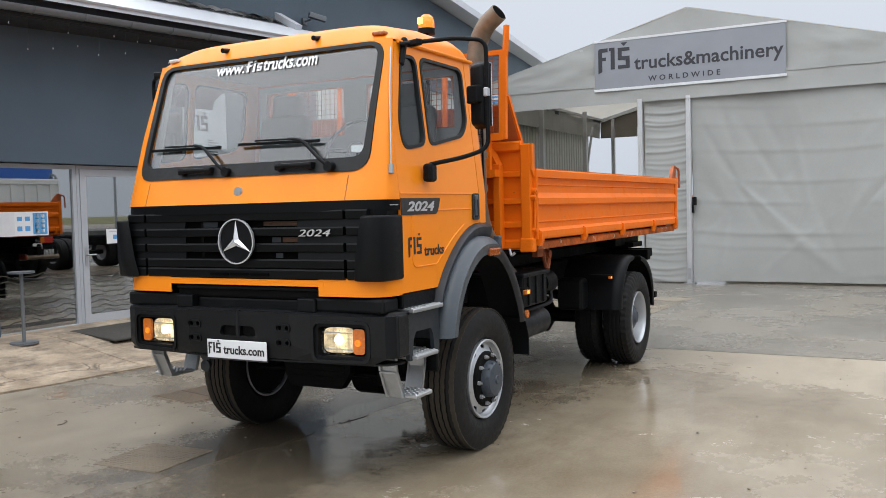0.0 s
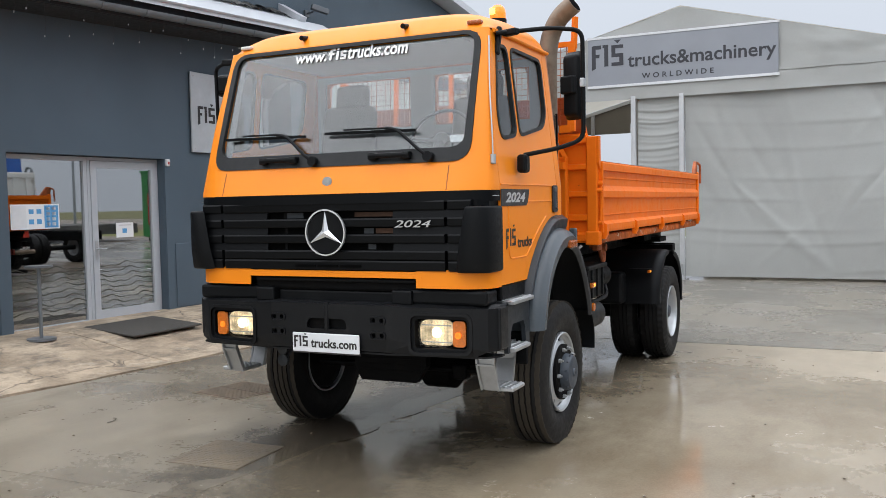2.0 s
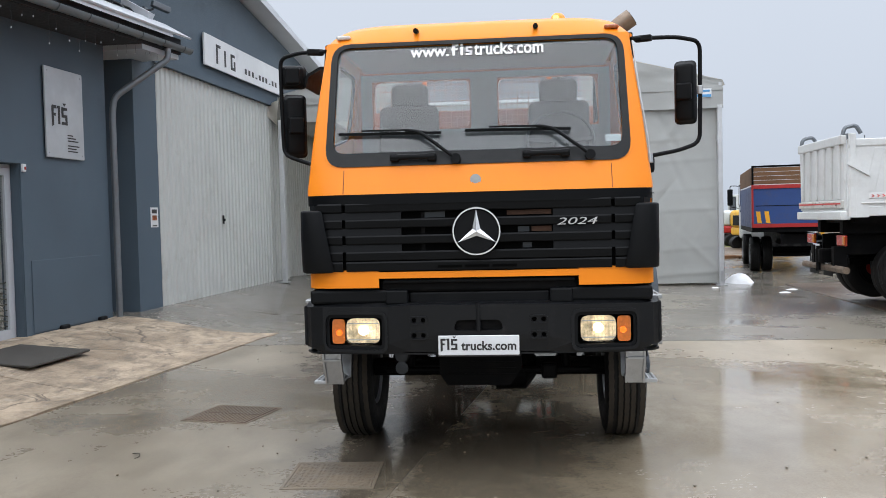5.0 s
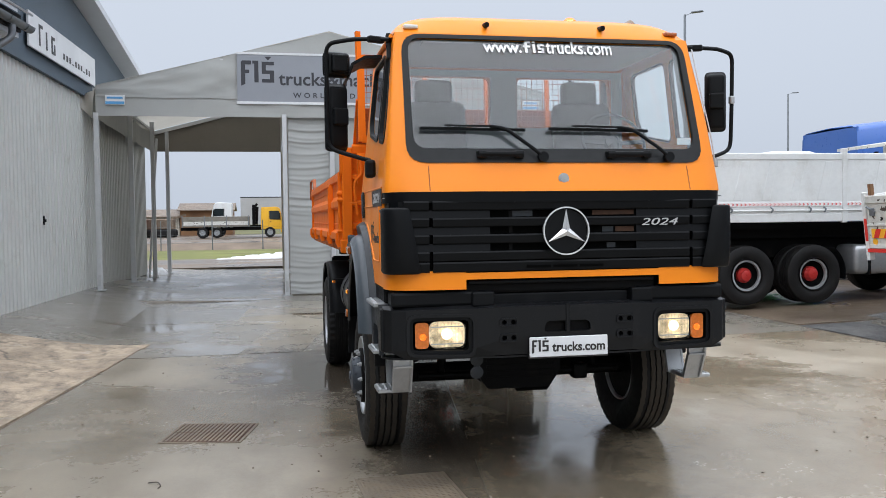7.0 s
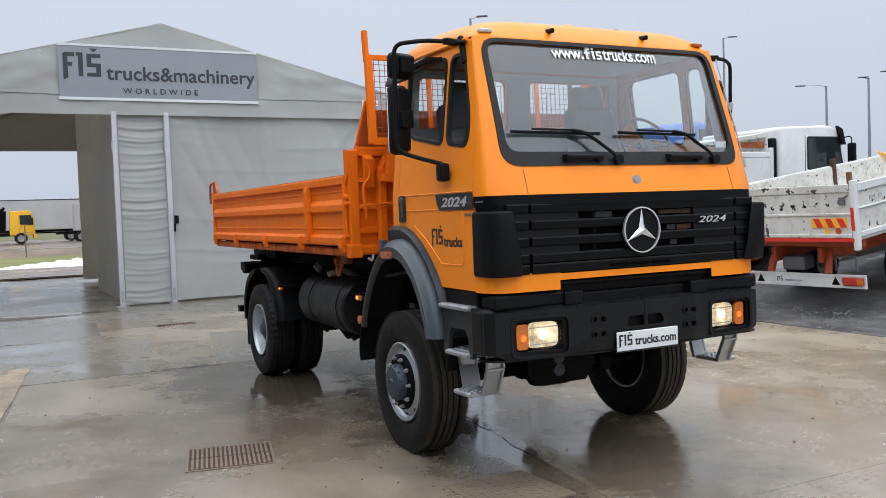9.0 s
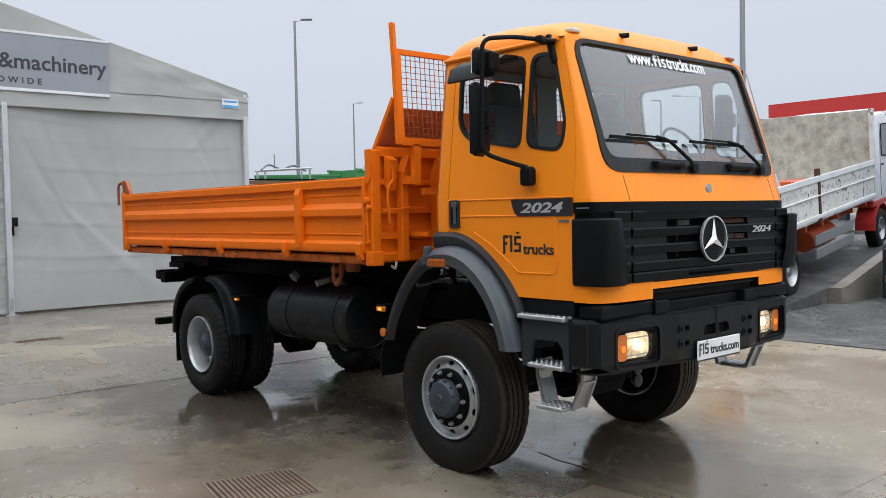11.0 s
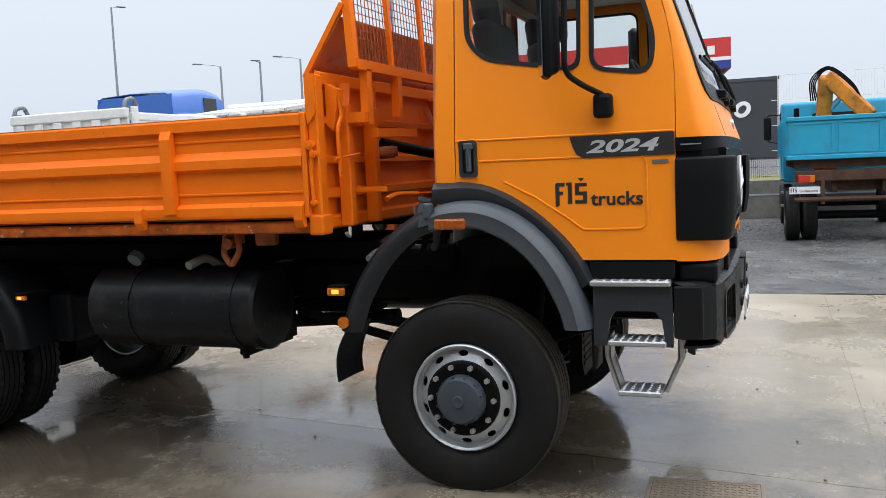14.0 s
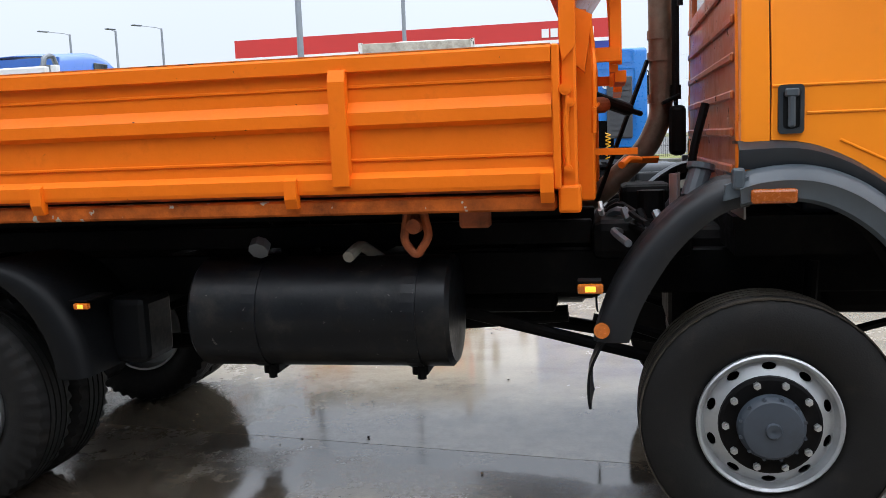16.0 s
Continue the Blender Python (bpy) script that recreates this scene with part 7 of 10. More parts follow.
for z in (0.812, 0.728):
    part("horn", join(moved(lathe([(-0.035, 0.0), (-0.035, 0.030), (-0.008, 0.044), (0.008, 0.044), (0.010, 0.030), (0.016, 0.012), (0.016, 0.0)], 20, "y"), Matrix.Translation((-0.55, -1.195, z)) @ Matrix.Rotation(math.pi, 4, "Z")), rod((-0.55, -1.17, z), (-0.50, -1.10, z + 0.1), 0.010, 6)), "step_plastic", truck, "round black horn", 40)
part("drag_link", join(rod((-0.47, 1.44, 0.886), (-0.47, 0.42, 0.635), 0.032, 10), rod((-0.47, 0.46, 0.66), (-0.80, 0.10, 0.60), 0.020, 10)), "chassis", truck)
for s in (-1, 1):
    part("shock_absorber", rod((s * 0.62, -0.25, 0.55), (s * 0.55, -0.30, 1.15), 0.035, 10), "chassis", truck)
for y in (0.55, 1.15, 1.9, 2.7, 3.3, 4.7, 5.2):
    part("cross_member", box(-0.36, 0.36, y - 0.05, y + 0.05, 1.0, 1.16), "chassis", truck)

tank = part("fuel_tank", moved(lathe([(-0.63, 0.0), (-0.63, 0.25), (-0.61, 0.272), (0.64, 0.272), (0.66, 0.25), (0.675, 0.0)], 48, "y"), Matrix.Translation((-0.875, 2.02, 0.975))), "tank", truck, "scuffed black cylindrical air and fuel tank", 40)
for y in (1.58, 2.36):
    part("tank_strap", moved(lathe([(-0.035, 0.270), (-0.035, 0.279), (0.035, 0.279), (0.035, 0.270)], 40, "y"), Matrix.Translation((-0.875, y, 0.975))), "tank", tank)
for y in (1.58, 2.34):
    part("tank_bracket", join(box(-0.97, -0.42, y - 0.05, y + 0.03, 0.67, 0.74, 0.01), rod((-0.97, y - 0.02, 0.655), (-0.97, y - 0.02, 0.72), 0.022, 8)), "chassis", tank)
part("tank_backing", box(-0.62, -0.42, 1.5, 2.5, 0.7, 1.2), "chassis", tank)
part("filler_pipe", tube(fillet([(-0.80, 1.78, 1.22), (-0.95, 1.84, 1.31), (-1.10, 1.86, 1.27)], 0.05), 0.028, 10), "kerb_concrete", tank)
part("valve_cap", rod((-1.02, 2.32, 1.33), (-1.06, 2.32, 1.30), 0.05, 8), "zinc", truck)
boxm = part("battery_box", box(0.62, 1.16, 0.82, 1.40, 0.98, 1.27, 0.03), "black", truck, "black ribbed battery box")
for y in (0.95, 1.12, 1.29):
    part("box_rib", box(1.155, 1.175, y - 0.02, y + 0.02, 1.0, 1.25, 0.006, 1), "black", boxm)
part("box_lid", box(0.60, 1.18, 0.80, 1.42, 1.245, 1.285, 0.012), "black", boxm)
part("air_tank", moved(lathe([(-0.40, 0.0), (-0.40, 0.10), (-0.37, 0.13), (0.37, 0.13), (0.40, 0.10), (0.40, 0.0)], 28, "y"), Matrix.Translation((0.98, 1.22, 0.79))), "tank", truck, "black air tank", 40)
part("air_pipe", tube(smooth_line([(1.05, 0.86, 0.93), (1.12, 1.2, 0.95), (1.14, 1.5, 0.97), (1.10, 1.62, 1.05)]), 0.018, 8), "black", truck)
part("air_filter", moved(lathe([(-0.12, 0.0), (-0.12, 0.11), (0.12, 0.11), (0.12, 0.0)], 24, "y"), Matrix.Translation((1.02, 1.62, 1.14))), "chassis", truck)

for s in (-1, 1):
    FO, FI = [(3.80, 1.27), (3.60, 1.265), (3.42, 1.18), (3.30, 1.04), (3.225, 0.88), (3.19, 0.70)], [(3.80, 1.21), (3.64, 1.18), (3.51, 1.08), (3.42, 0.95), (3.37, 0.83), (3.345, 0.70)]
    RO, RI = [(4.08, 1.25), (4.30, 1.21), (4.48, 1.11), (4.60, 0.97), (4.66, 0.80), (4.67, 0.60)], [(4.10, 1.19), (4.27, 1.13), (4.42, 1.04), (4.52, 0.92), (4.57, 0.78), (4.58, 0.60)]
    for o_, i__ in ((FO, FI), (RO, RI)):
        part("rear_mudguard", arch(o_, i__, s, 1.215 if s < 0 else 1.265, 0.60, 0.008), "black", truck, "black plastic rear mudguard", 50)
    part("guard_panel", box(min(s * 0.62, s * 0.92), max(s * 0.62, s * 0.92), 3.02, 3.24, 0.70, 1.05, 0.04), "black", truck)
    lampm = part("side_marker", box(min(s * 1.16, s * 1.19), max(s * 1.16, s * 1.19), 3.165, 3.245, 1.04, 1.072, 0.008), "amber", truck, "lit amber side marker lamp")
    part("lit_core", box(min(s * 1.188, s * 1.193), max(s * 1.188, s * 1.193), 3.19, 3.222, 1.046, 1.066, 0.002, 1), "marker_glow", lampm)
    part("marker_bracket", box(min(s * 0.95, s * 1.185), max(s * 0.95, s * 1.185), 3.17, 3.27, 1.078, 1.086), "chassis", lampm)
    part("rear_flap", box(min(s * 0.64, s * 1.2), max(s * 0.64, s * 1.2), 4.60, 4.615, 0.28, 0.62), "black", truck)
    part("tail_lamp", box(min(s * 0.40, s * 0.66), max(s * 0.40, s * 0.66), 5.38, 5.43, 0.98, 1.10, 0.012), "red_lens", truck, "red tail lamp")
part("rear_crossbar", box(-1.05, 1.05, 5.20, 5.34, 1.12, 1.25, 0.012), "chassis", truck)
part("under_run_bar", join(box(-1.12, 1.12, 5.28, 5.38, 0.62, 0.70, 0.012), *[box(s * 0.5 - 0.03, s * 0.5 + 0.03, 5.25, 5.31, 0.65, 1.0) for s in (-1, 1)]), "chassis", truck)

# exhaust stack and beacon behind the cab
stack_line = fillet([(0.94, 1.20, 1.16), (0.97, 0.98, 1.25), (0.98, 0.71, 1.40), (0.99, 0.40, 1.70), (1.0, 0.315, 1.90), (1.0, 0.315, 2.02), (1.0, 0.32, 3.0), (1.02, 0.33, 3.16), (1.10, 0.32, 3.30), (1.23, 0.30, 3.385)], 0.12, 7)
stack = part("exhaust_pipe", tube(stack_line, 0.075, 18), "exhaust", truck, "brown stained steel exhaust stack", 50)
# near-black plug painted as the shaded inside of the pipe
part("stack_mouth", tube([(1.19, 0.306, 3.358), (1.232, 0.30, 3.387)], 0.066, 18), "hollow_shade", stack)
for z in (2.01, 2.28, 2.42):
    part("stack_clamp", moved(lathe([(-0.028, 0.074), (-0.028, 0.083), (0.028, 0.083), (0.028, 0.074)], 24, "z"), Matrix.Translation((1.0, 0.318, z))), "exhaust", stack)
part("stack_stay", beam((0.98, 0.40, 2.26), (0.80, 0.74, 1.36), 0.022, 0.022), "chassis", stack)
wire = []
for k in range(13):
    wire.append(beam((0.90 + 0.2 * k / 12, 0.22, 1.85), (0.90 + 0.2 * k / 12, 0.22, 2.52), 0.003, 0.003))
for k in range(36):
    wire.append(beam((0.90, 0.22, 1.86 + 0.0185 * k), (1.10, 0.22, 1.86 + 0.0185 * k), 0.003, 0.003))
part("heat_guard", join(*wire, *[beam((x, 0.22, 1.84), (x, 0.22, 2.53), 0.014, 0.014) for x in (0.90, 1.10)]), "chassis", stack)
part("cab_hose", tube(fillet([(-0.62, 0.30, 1.35), (-0.62, 0.26, 1.7), (-0.60, 0.20, 1.92)], 0.1), 0.02, 8), "chassis", truck)
for k in range(6):
    part("hose", tube(smooth_line([(-0.9 + 0.2 * k, 0.30, 1.42 + 0.04 * (k % 3)), (-0.7 + 0.2 * k, 0.42, 1.30), (-0.45 + 0.15 * k, 0.62, 1.34 + 0.05 * (k % 2)), (-0.3 + 0.1 * k, 0.75, 1.22)]), 0.018 + 0.006 * (k % 2), 7), "zinc" if k % 3 == 1 else "chassis", truck)
part("cab_lock", join(box(0.80, 0.98, 0.17, 0.27, 1.64, 1.96, 0.03), moved(box(-0.08, 0.08, -0.06, 0.06, -0.012, 0.012, 0.008), Matrix.Translation((0.90, 0.26, 2.00)) @ Matrix.Rotation(radians(-25), 4, "X"))), "chassis", truck, "black cab mounting bracket")
part("breather_pipe", join(rod((0.92, 0.226, 2.02), (0.92, 0.226, 3.0), 0.024, 12), rod((0.92, 0.226, 2.0), (0.92, 0.226, 2.09), 0.034, 12)), "chassis", truck, "black breather pipe behind the cab")
part("filler_neck", join(rod((-0.98, 0.30, 1.50), (-0.95, 0.26, 1.62), 0.05, 14), rod((-0.95, 0.26, 1.62), (-0.945, 0.255, 1.645), 0.062, 14)), "fender", truck, "grey filler neck with a cap")
part("heat_shield", thick(grid([[(-0.92 + 0.05 * k, 0.36 + 0.03 * math.sin(k), z) for k in range(6)] for z in (1.46, 1.60)]), 0.006), "alu", truck, "bent bright heat shield")
for k, (y, z) in enumerate(((0.34, 1.365), (0.42, 1.33), (0.50, 1.40), (0.58, 1.315))):
    part("air_pipe", tube(smooth_line([(-1.12, y, z), (-0.8, y + 0.06, z + 0.02), (-0.4, y + 0.02, z - 0.02), (0.2, y + 0.1, z)]), 0.014 + 0.004 * (k % 2), 7), "zinc" if k % 2 else "chassis", truck)
for k in range(4):
    part("pipe_union", rod((-0.98 + 0.09 * k, 0.36 + 0.07 * k, 1.38), (-0.94 + 0.09 * k, 0.38 + 0.07 * k, 1.43), 0.020, 6), "zinc" if k % 2 else "chassis", truck)
part("gear_block", join(box(-0.55, 0.45, 0.25, 0.75, 1.16, 1.36, 0.05), box(0.1, 0.5, 0.3, 0.6, 1.3, 1.5, 0.04), rod((-0.4, 0.45, 1.36), (-0.4, 0.45, 1.5), 0.07, 12)), "chassis", truck)
beacon = part("beacon", moved(lathe([(0.0, 0.0), (0.0, 0.064), (0.05, 0.064), (0.085, 0.055), (0.108, 0.034), (0.114, 0.0)], 24, "z"), Matrix.Translation((0.62, 0.22, 3.315))), "beacon_lens", truck, "glowing amber rotating beacon")
part("beacon_bulb", rod((0.60, 0.152, 3.345), (0.60, 0.158, 3.39), 0.024, 10), "beacon_core", beacon)
part("beacon_base", join(rod((0.62, 0.22, 3.27), (0.62, 0.22, 3.314), 0.070, 20), rod((0.62, 0.22, 2.55), (0.62, 0.22, 3.28), 0.018, 10)), "black", beacon)

# ---- tipper bed ----
bed = thing("tipper_bed", "orange steel drop-side tipper bed with scratched rails", "truck bed")
B0, B1 = 0.86, 5.80
part("floor", box(-1.22, 1.22, B0, B1, 1.56, 1.60), "rust_paint", bed)
for s in (-1, 1):
    prof = [(1.235, 1.572), (1.292, 1.575), (1.296, 1.592), (1.296, 1.640), (1.262, 1.666), (1.260, 1.712), (1.269, 1.716), (1.269, 1.724), (1.260, 1.728), (1.260, 1.852), (1.294, 1.872), (1.294, 1.925), (1.260, 1.972), (1.260, 2.030), (1.268, 2.034), (1.268, 2.042), (1.260, 2.046), (1.260, 2.096), (1.292, 2.102), (1.292, 2.160), (1.284, 2.172), (1.238, 2.172), (1.232, 2.160), (1.232, 1.58)]
    gate_ = part("side_board", prism([(s * x, z) for x, z in prof], "y", B0 + 0.03, B1 - 0.02), "bed_paint", bed, "ribbed orange drop side with chipped top rail")
    part("rail_cap", box(min(s * 1.240, s * 1.286), max(s * 1.240, s * 1.286), B0 + 0.03, B1 - 0.02, 2.1725, 2.1765), "worn_rail", gate_, "chipped top rail")
    part("end_plate", box(min(s * 1.23, s * 1.295), max(s * 1.23, s * 1.295), B0 - 0.005, B0 + 0.028, 1.572, 2.172, 0.006, 1), "bed_paint", gate_)
    for y in (0.915, 2.045, 3.30, 4.59, 5.70):
        hinge = part("hinge_hook", prism([(s * 1.292, 1.655), (s * 1.318, 1.64), (s * 1.322, 1.56), (s * 1.30, 1.515), (s * 1.27, 1.52), (s * 1.268, 1.575), (s * 1.292, 1.60)], "y", y - 0.028, y + 0.028), "bed_paint", gate_)
    if s < 0:
        part("stake", prism([(s * 1.290, 1.605), (s * 1.318, 1.61), (s * 1.322, 2.06), (s * 1.30, 2.112), (s * 1.27, 2.112), (s * 1.265, 1.605)], "y", 1.772, 1.848), "bed_paint", gate_, "welded upright stake")
    part("side_sill", box(min(s * 1.16, s * 1.262), max(s * 1.16, s * 1.262), B0 + 0.02, B1 - 0.02, 1.478, 1.548, 0.01, 1), "sill_paint", bed, "rust-streaked lower side beam")
    part("rear_post", box(min(s * 1.20, s * 1.285), max(s * 1.20, s * 1.285), B1 - 0.015, B1 + 0.06, 1.50, 2.20, 0.01, 1), "bed_paint", bed)
    part("tailgate_hook", join(prism([(B1 - 0.16, 2.175), (B1 + 0.06, 2.175), (B1 + 0.07, 2.34), (B1 - 0.02, 2.345), (B1 - 0.10, 2.26)], "x", min(s * 1.225, s * 1.265), max(s * 1.225, s * 1.265)), tube(fillet([(s * 1.275, B1 + 0.03, 2.32), (s * 1.29, B1 + 0.12, 2.30), (s * 1.29, B1 + 0.13, 2.05)], 0.05), 0.016, 8)), "rust_paint", bed, "worn tailgate hook")
    part("front_post", join(box(min(s * 1.17, s * 1.262), max(s * 1.17, s * 1.262), 0.788, 0.855, 1.475, 2.385, 0.010, 1), prism([(0.79, 2.385), (0.852, 2.385), (0.852, 2.16), (0.842, 2.10), (0.79, 2.16)], "x", min(s * 1.262, s * 1.280), max(s * 1.262, s * 1.280))), "bed_paint", bed, "front corner post")
    latch = part("latch_lever", tube(fillet([(s * 1.280, 0.832, 2.0), (s * 1.288, 0.822, 1.93), (s * 1.284, 0.835, 1.84), (s * 1.280, 0.826, 1.64)], 0.05), 0.011, 8), "bed_paint", bed, "side board latch lever")
    for y, z, q in ((0.832, 1.985, 0.026), (0.812, 1.93, 0.020), (0.826, 1.655, 0.017)):
        part("latch_pivot", join(rod((s * 1.255, y, z), (s * 1.300, y, z), q, 14), rod((s * 1.300, y, z), (s * 1.306, y, z), q * 0.5, 10)), "bed_paint", latch)
    part("latch_foot", box(min(s * 1.16, s * 1.28), max(s * 1.16, s * 1.28), 0.775, 0.87, 1.468, 1.585, 0.012), "bed_paint", bed)
    part("hold_hook", tube(fillet([(s * 1.10, 0.70, 1.50), (s * 1.12, 0.69, 1.44), (s * 1.15, 0.70, 1.47)], 0.02), 0.011, 6), "steel", bed)
part("tailgate", join(box(-1.2, 1.2, B1 - 0.01, B1 + 0.03, 1.58, 2.17, 0.006, 1), box(-1.2, 1.2, B1 + 0.03, B1 + 0.05, 2.10, 2.17, 0.006, 1), box(-1.2, 1.2, B1 + 0.03, B1 + 0.055, 1.88, 1.96, 0.006, 1)), "bed_paint", bed)
part("headboard", sheet([(-1.18, 1.49), (1.18, 1.49), (1.18, 2.39), (-1.18, 2.39)], [], lambda u, v, w: (u, 0.86 - w, v), 0.02), "bed_paint", bed, "orange ribbed headboard")
for z, h in ((2.365, 0.05), (2.13, 0.03), (1.90, 0.03), (1.70, 0.035), (1.53, 0.045)):
    part("headboard_rib", prism([(0.842, z - h), (0.80, z - h * 0.6), (0.80, z + h * 0.6), (0.842, z + h)], "x", -1.17, 1.17), "bed_paint", bed)
for x in (-0.98, -0.62, 0.62, 0.98):
    part("headboard_upright", join(box(x - 0.035, x + 0.035, 0.72, 0.80, 1.50, 2.22, 0.008, 1), beam((x, 0.76, 2.20), (x + (0.08 if x < 0 else -0.08), 0.79, 2.34), 0.07, 0.05)), "bed_paint", bed)
part("crank_stub", join(rod((-0.55, 0.82, 1.93), (-0.45, 0.68, 1.94), 0.040, 14), rod((-0.45, 0.68, 1.94), (-0.44, 0.66, 1.942), 0.032, 14)), "rust_paint", bed, "rusty pipe stub on the headboard")
part("strut_cylinder", join(rod((-0.42, 0.78, 2.0), (-0.05, 0.55, 1.92), 0.035, 12), rod((-0.05, 0.55, 1.92), (0.08, 0.48, 1.90), 0.016, 10)), "chassis", bed, "black hydraulic strut")
part("lock_bar", join(beam((-0.90, 0.80, 1.715), (-0.90, 0.53, 1.712), 0.038, 0.030), tube(fillet([(-0.78, 0.6, 1.645), (-0.70, 0.57, 1.67), (-0.50, 0.51, 1.66)], 0.03), 0.018, 8), moved(box(-0.07, 0.07, -0.05, 0.05, -0.005, 0.005), Matrix.Translation((-0.40, 0.46, 1.655)) @ Matrix.Rotation(radians(12), 4, "Y"))), "bed_paint", bed)
part("linkage", join(tube([(-1.20, 0.72, 1.90), (-0.92, 0.70, 1.93)], 0.008, 6), tube(smooth_line([(-1.12, 0.735, 2.30), (-1.10, 0.72, 2.16), (-1.16, 0.715, 2.06), (-1.14, 0.72, 1.80)]), 0.012, 6), prism([(0.72, 2.30), (0.80, 2.34), (0.80, 2.10), (0.755, 2.06)], "x", -1.13, -1.05)), "bed_paint", bed)
# load guard over the headboard
guard = part("load_guard", join(beam((-1.10, 0.62, 2.44), (1.10, 0.62, 2.44), 0.05, 0.06), beam((-1.10, 0.66, 3.14), (1.10, 0.66, 3.14), 0.04, 0.04), beam((-1.10, 0.62, 2.42), (-1.10, 0.66, 3.15), 0.06, 0.045), beam((1.10, 0.62, 2.42), (1.10, 0.66, 3.15), 0.06, 0.045)), "bed_paint", bed, "orange framed wire mesh load guard")
for x in (-0.55, 0.0, 0.55):
    part("guard_bar", beam((x, 0.625, 2.46), (x, 0.66, 3.13), 0.035, 0.03), "bed_paint", guard)
part("guard_post", join(beam((-1.115, 0.66, 3.10), (-1.12, 0.675, 3.36), 0.04, 0.035)), "bed_paint", guard)
part("guard_post", join(beam((1.115, 0.66, 3.10), (1.125, 0.675, 3.36), 0.04, 0.035)), "bed_paint", guard)
wires = []
for k in range(1, 45):
    x = -1.10 + 2.2 * k / 45
    wires.append(beam((x, 0.632, 2.46), (x, 0.662, 3.13), 0.0045, 0.0045))
for k in range(1, 14):
    z = 2.46 + 0.67 * k / 14
    wires.append(beam((-1.09, 0.635 + 0.002 * k, z), (1.09, 0.635 + 0.002 * k, z), 0.0045, 0.0045))
part("wire_mesh", join(*wires), "rust_paint", guard, "thin square wire mesh")
slope = part("sloped_plate", sheet([(-1.13, 0), (1.13, 0), (1.13, 1), (-1.13, 1)], [], lambda u, v, w: (u, 0.90 - 0.22 * v, 2.39 + 0.32 * v - w), 0.006), "primer", bed, "sloping dark plate behind the guard")
for s in (-1, 1):
    part("slope_edge", beam((s * 1.13, 0.92, 2.38), (s * 1.12, 0.66, 2.78), 0.045, 0.03), "bed_paint", slope)
    part("guard_strut", join(beam((s * 0.95, 0.62, 2.42), (s * 0.95, 0.62, 2.10), 0.065, 0.05), beam((s * 1.0, 0.60, 2.14), (s * 0.98, 0.82, 2.14), 0.05, 0.06)), "bed_paint", guard)
    part("guard_strut", join(beam((s * 0.50, 0.62, 2.42), (s * 0.50, 0.62, 2.16), 0.06, 0.05), beam((s * 0.9, 0.60, 2.05), (s * 0.3, 0.60, 2.06), 0.05, 0.05)), "bed_paint", guard)
# tipping frame
for s in (-1, 1):
    part("subframe_rail", box(min(s * 0.36, s * 0.46), max(s * 0.36, s * 0.46), 0.75, 5.55, 1.24, 1.36, 0.008, 1), "chassis", bed)
    part("tipping_rail", box(min(s * 0.52, s * 0.60), max(s * 0.52, s * 0.60), 0.90, 5.70, 1.40, 1.56), "chassis", bed)
    part("corner_pin", join(tube(fillet([(s * 1.08, 1.50, 1.48), (s * 1.10, 1.47, 1.36), (s * 1.11, 1.53, 1.27), (s * 1.10, 1.59, 1.34), (s * 1.09, 1.57, 1.48)], 0.03), 0.02, 8), rod((s * 1.06, 1.535, 1.41), (s * 1.14, 1.535, 1.41), 0.035, 12), box(min(s * 0.98, s * 1.06), max(s * 0.98, s * 1.06), 1.50, 1.58, 1.40, 1.50, 0.012)), "rust_paint", bed, "rusty tipping pivot")
    part("pivot_plate", box(min(s * 1.10, s * 1.16), max(s * 1.10, s * 1.16), 1.18, 1.32, 1.40, 1.49, 0.01, 1), "rust_paint", bed)
for y in (0.95, 1.6, 2.5, 3.4, 4.3, 5.2, 5.7):
    part("cross_bearer", box(-1.16, 1.16, y - 0.04, y + 0.04, 1.47, 1.56), "chassis", bed)
part("rear_crossbeam", join(box(-1.02, 1.02, 5.42, 5.54, 1.15, 1.26, 0.01, 1), box(-0.75, 0.75, 5.35, 5.5, 1.26, 1.40)), "chassis", bed)
part("tipping_ram", join(rod((0, 2.4, 0.9), (0, 2.6, 1.5), 0.11, 16), rod((0, 2.6, 1.35), (0, 2.64, 1.55), 0.08, 16)), "chassis", bed)
part("rear_frame_beam", join(box(-0.95, 0.95, 4.9, 5.3, 1.30, 1.36), *[box(s * 0.8 - 0.04, s * 0.8 + 0.04, 4.5, 5.5, 1.33, 1.42) for s in (-1, 1)]), "chassis", bed)


# ---- parked vehicles: local x runs forward from the rear, y to the vehicle's left, z up ----
def parked(name, label, cat, x, y, z, heading, group="", nose_up=0.0):
    ob = thing(name, label, cat, group)
    ob.matrix_world = Matrix.Translation((x, y, z)) @ Matrix.Rotation(radians(heading), 4, "Z") @ Matrix.Rotation(radians(-nose_up), 4, "Y")
    return ob


WHEEL_MESH = {}


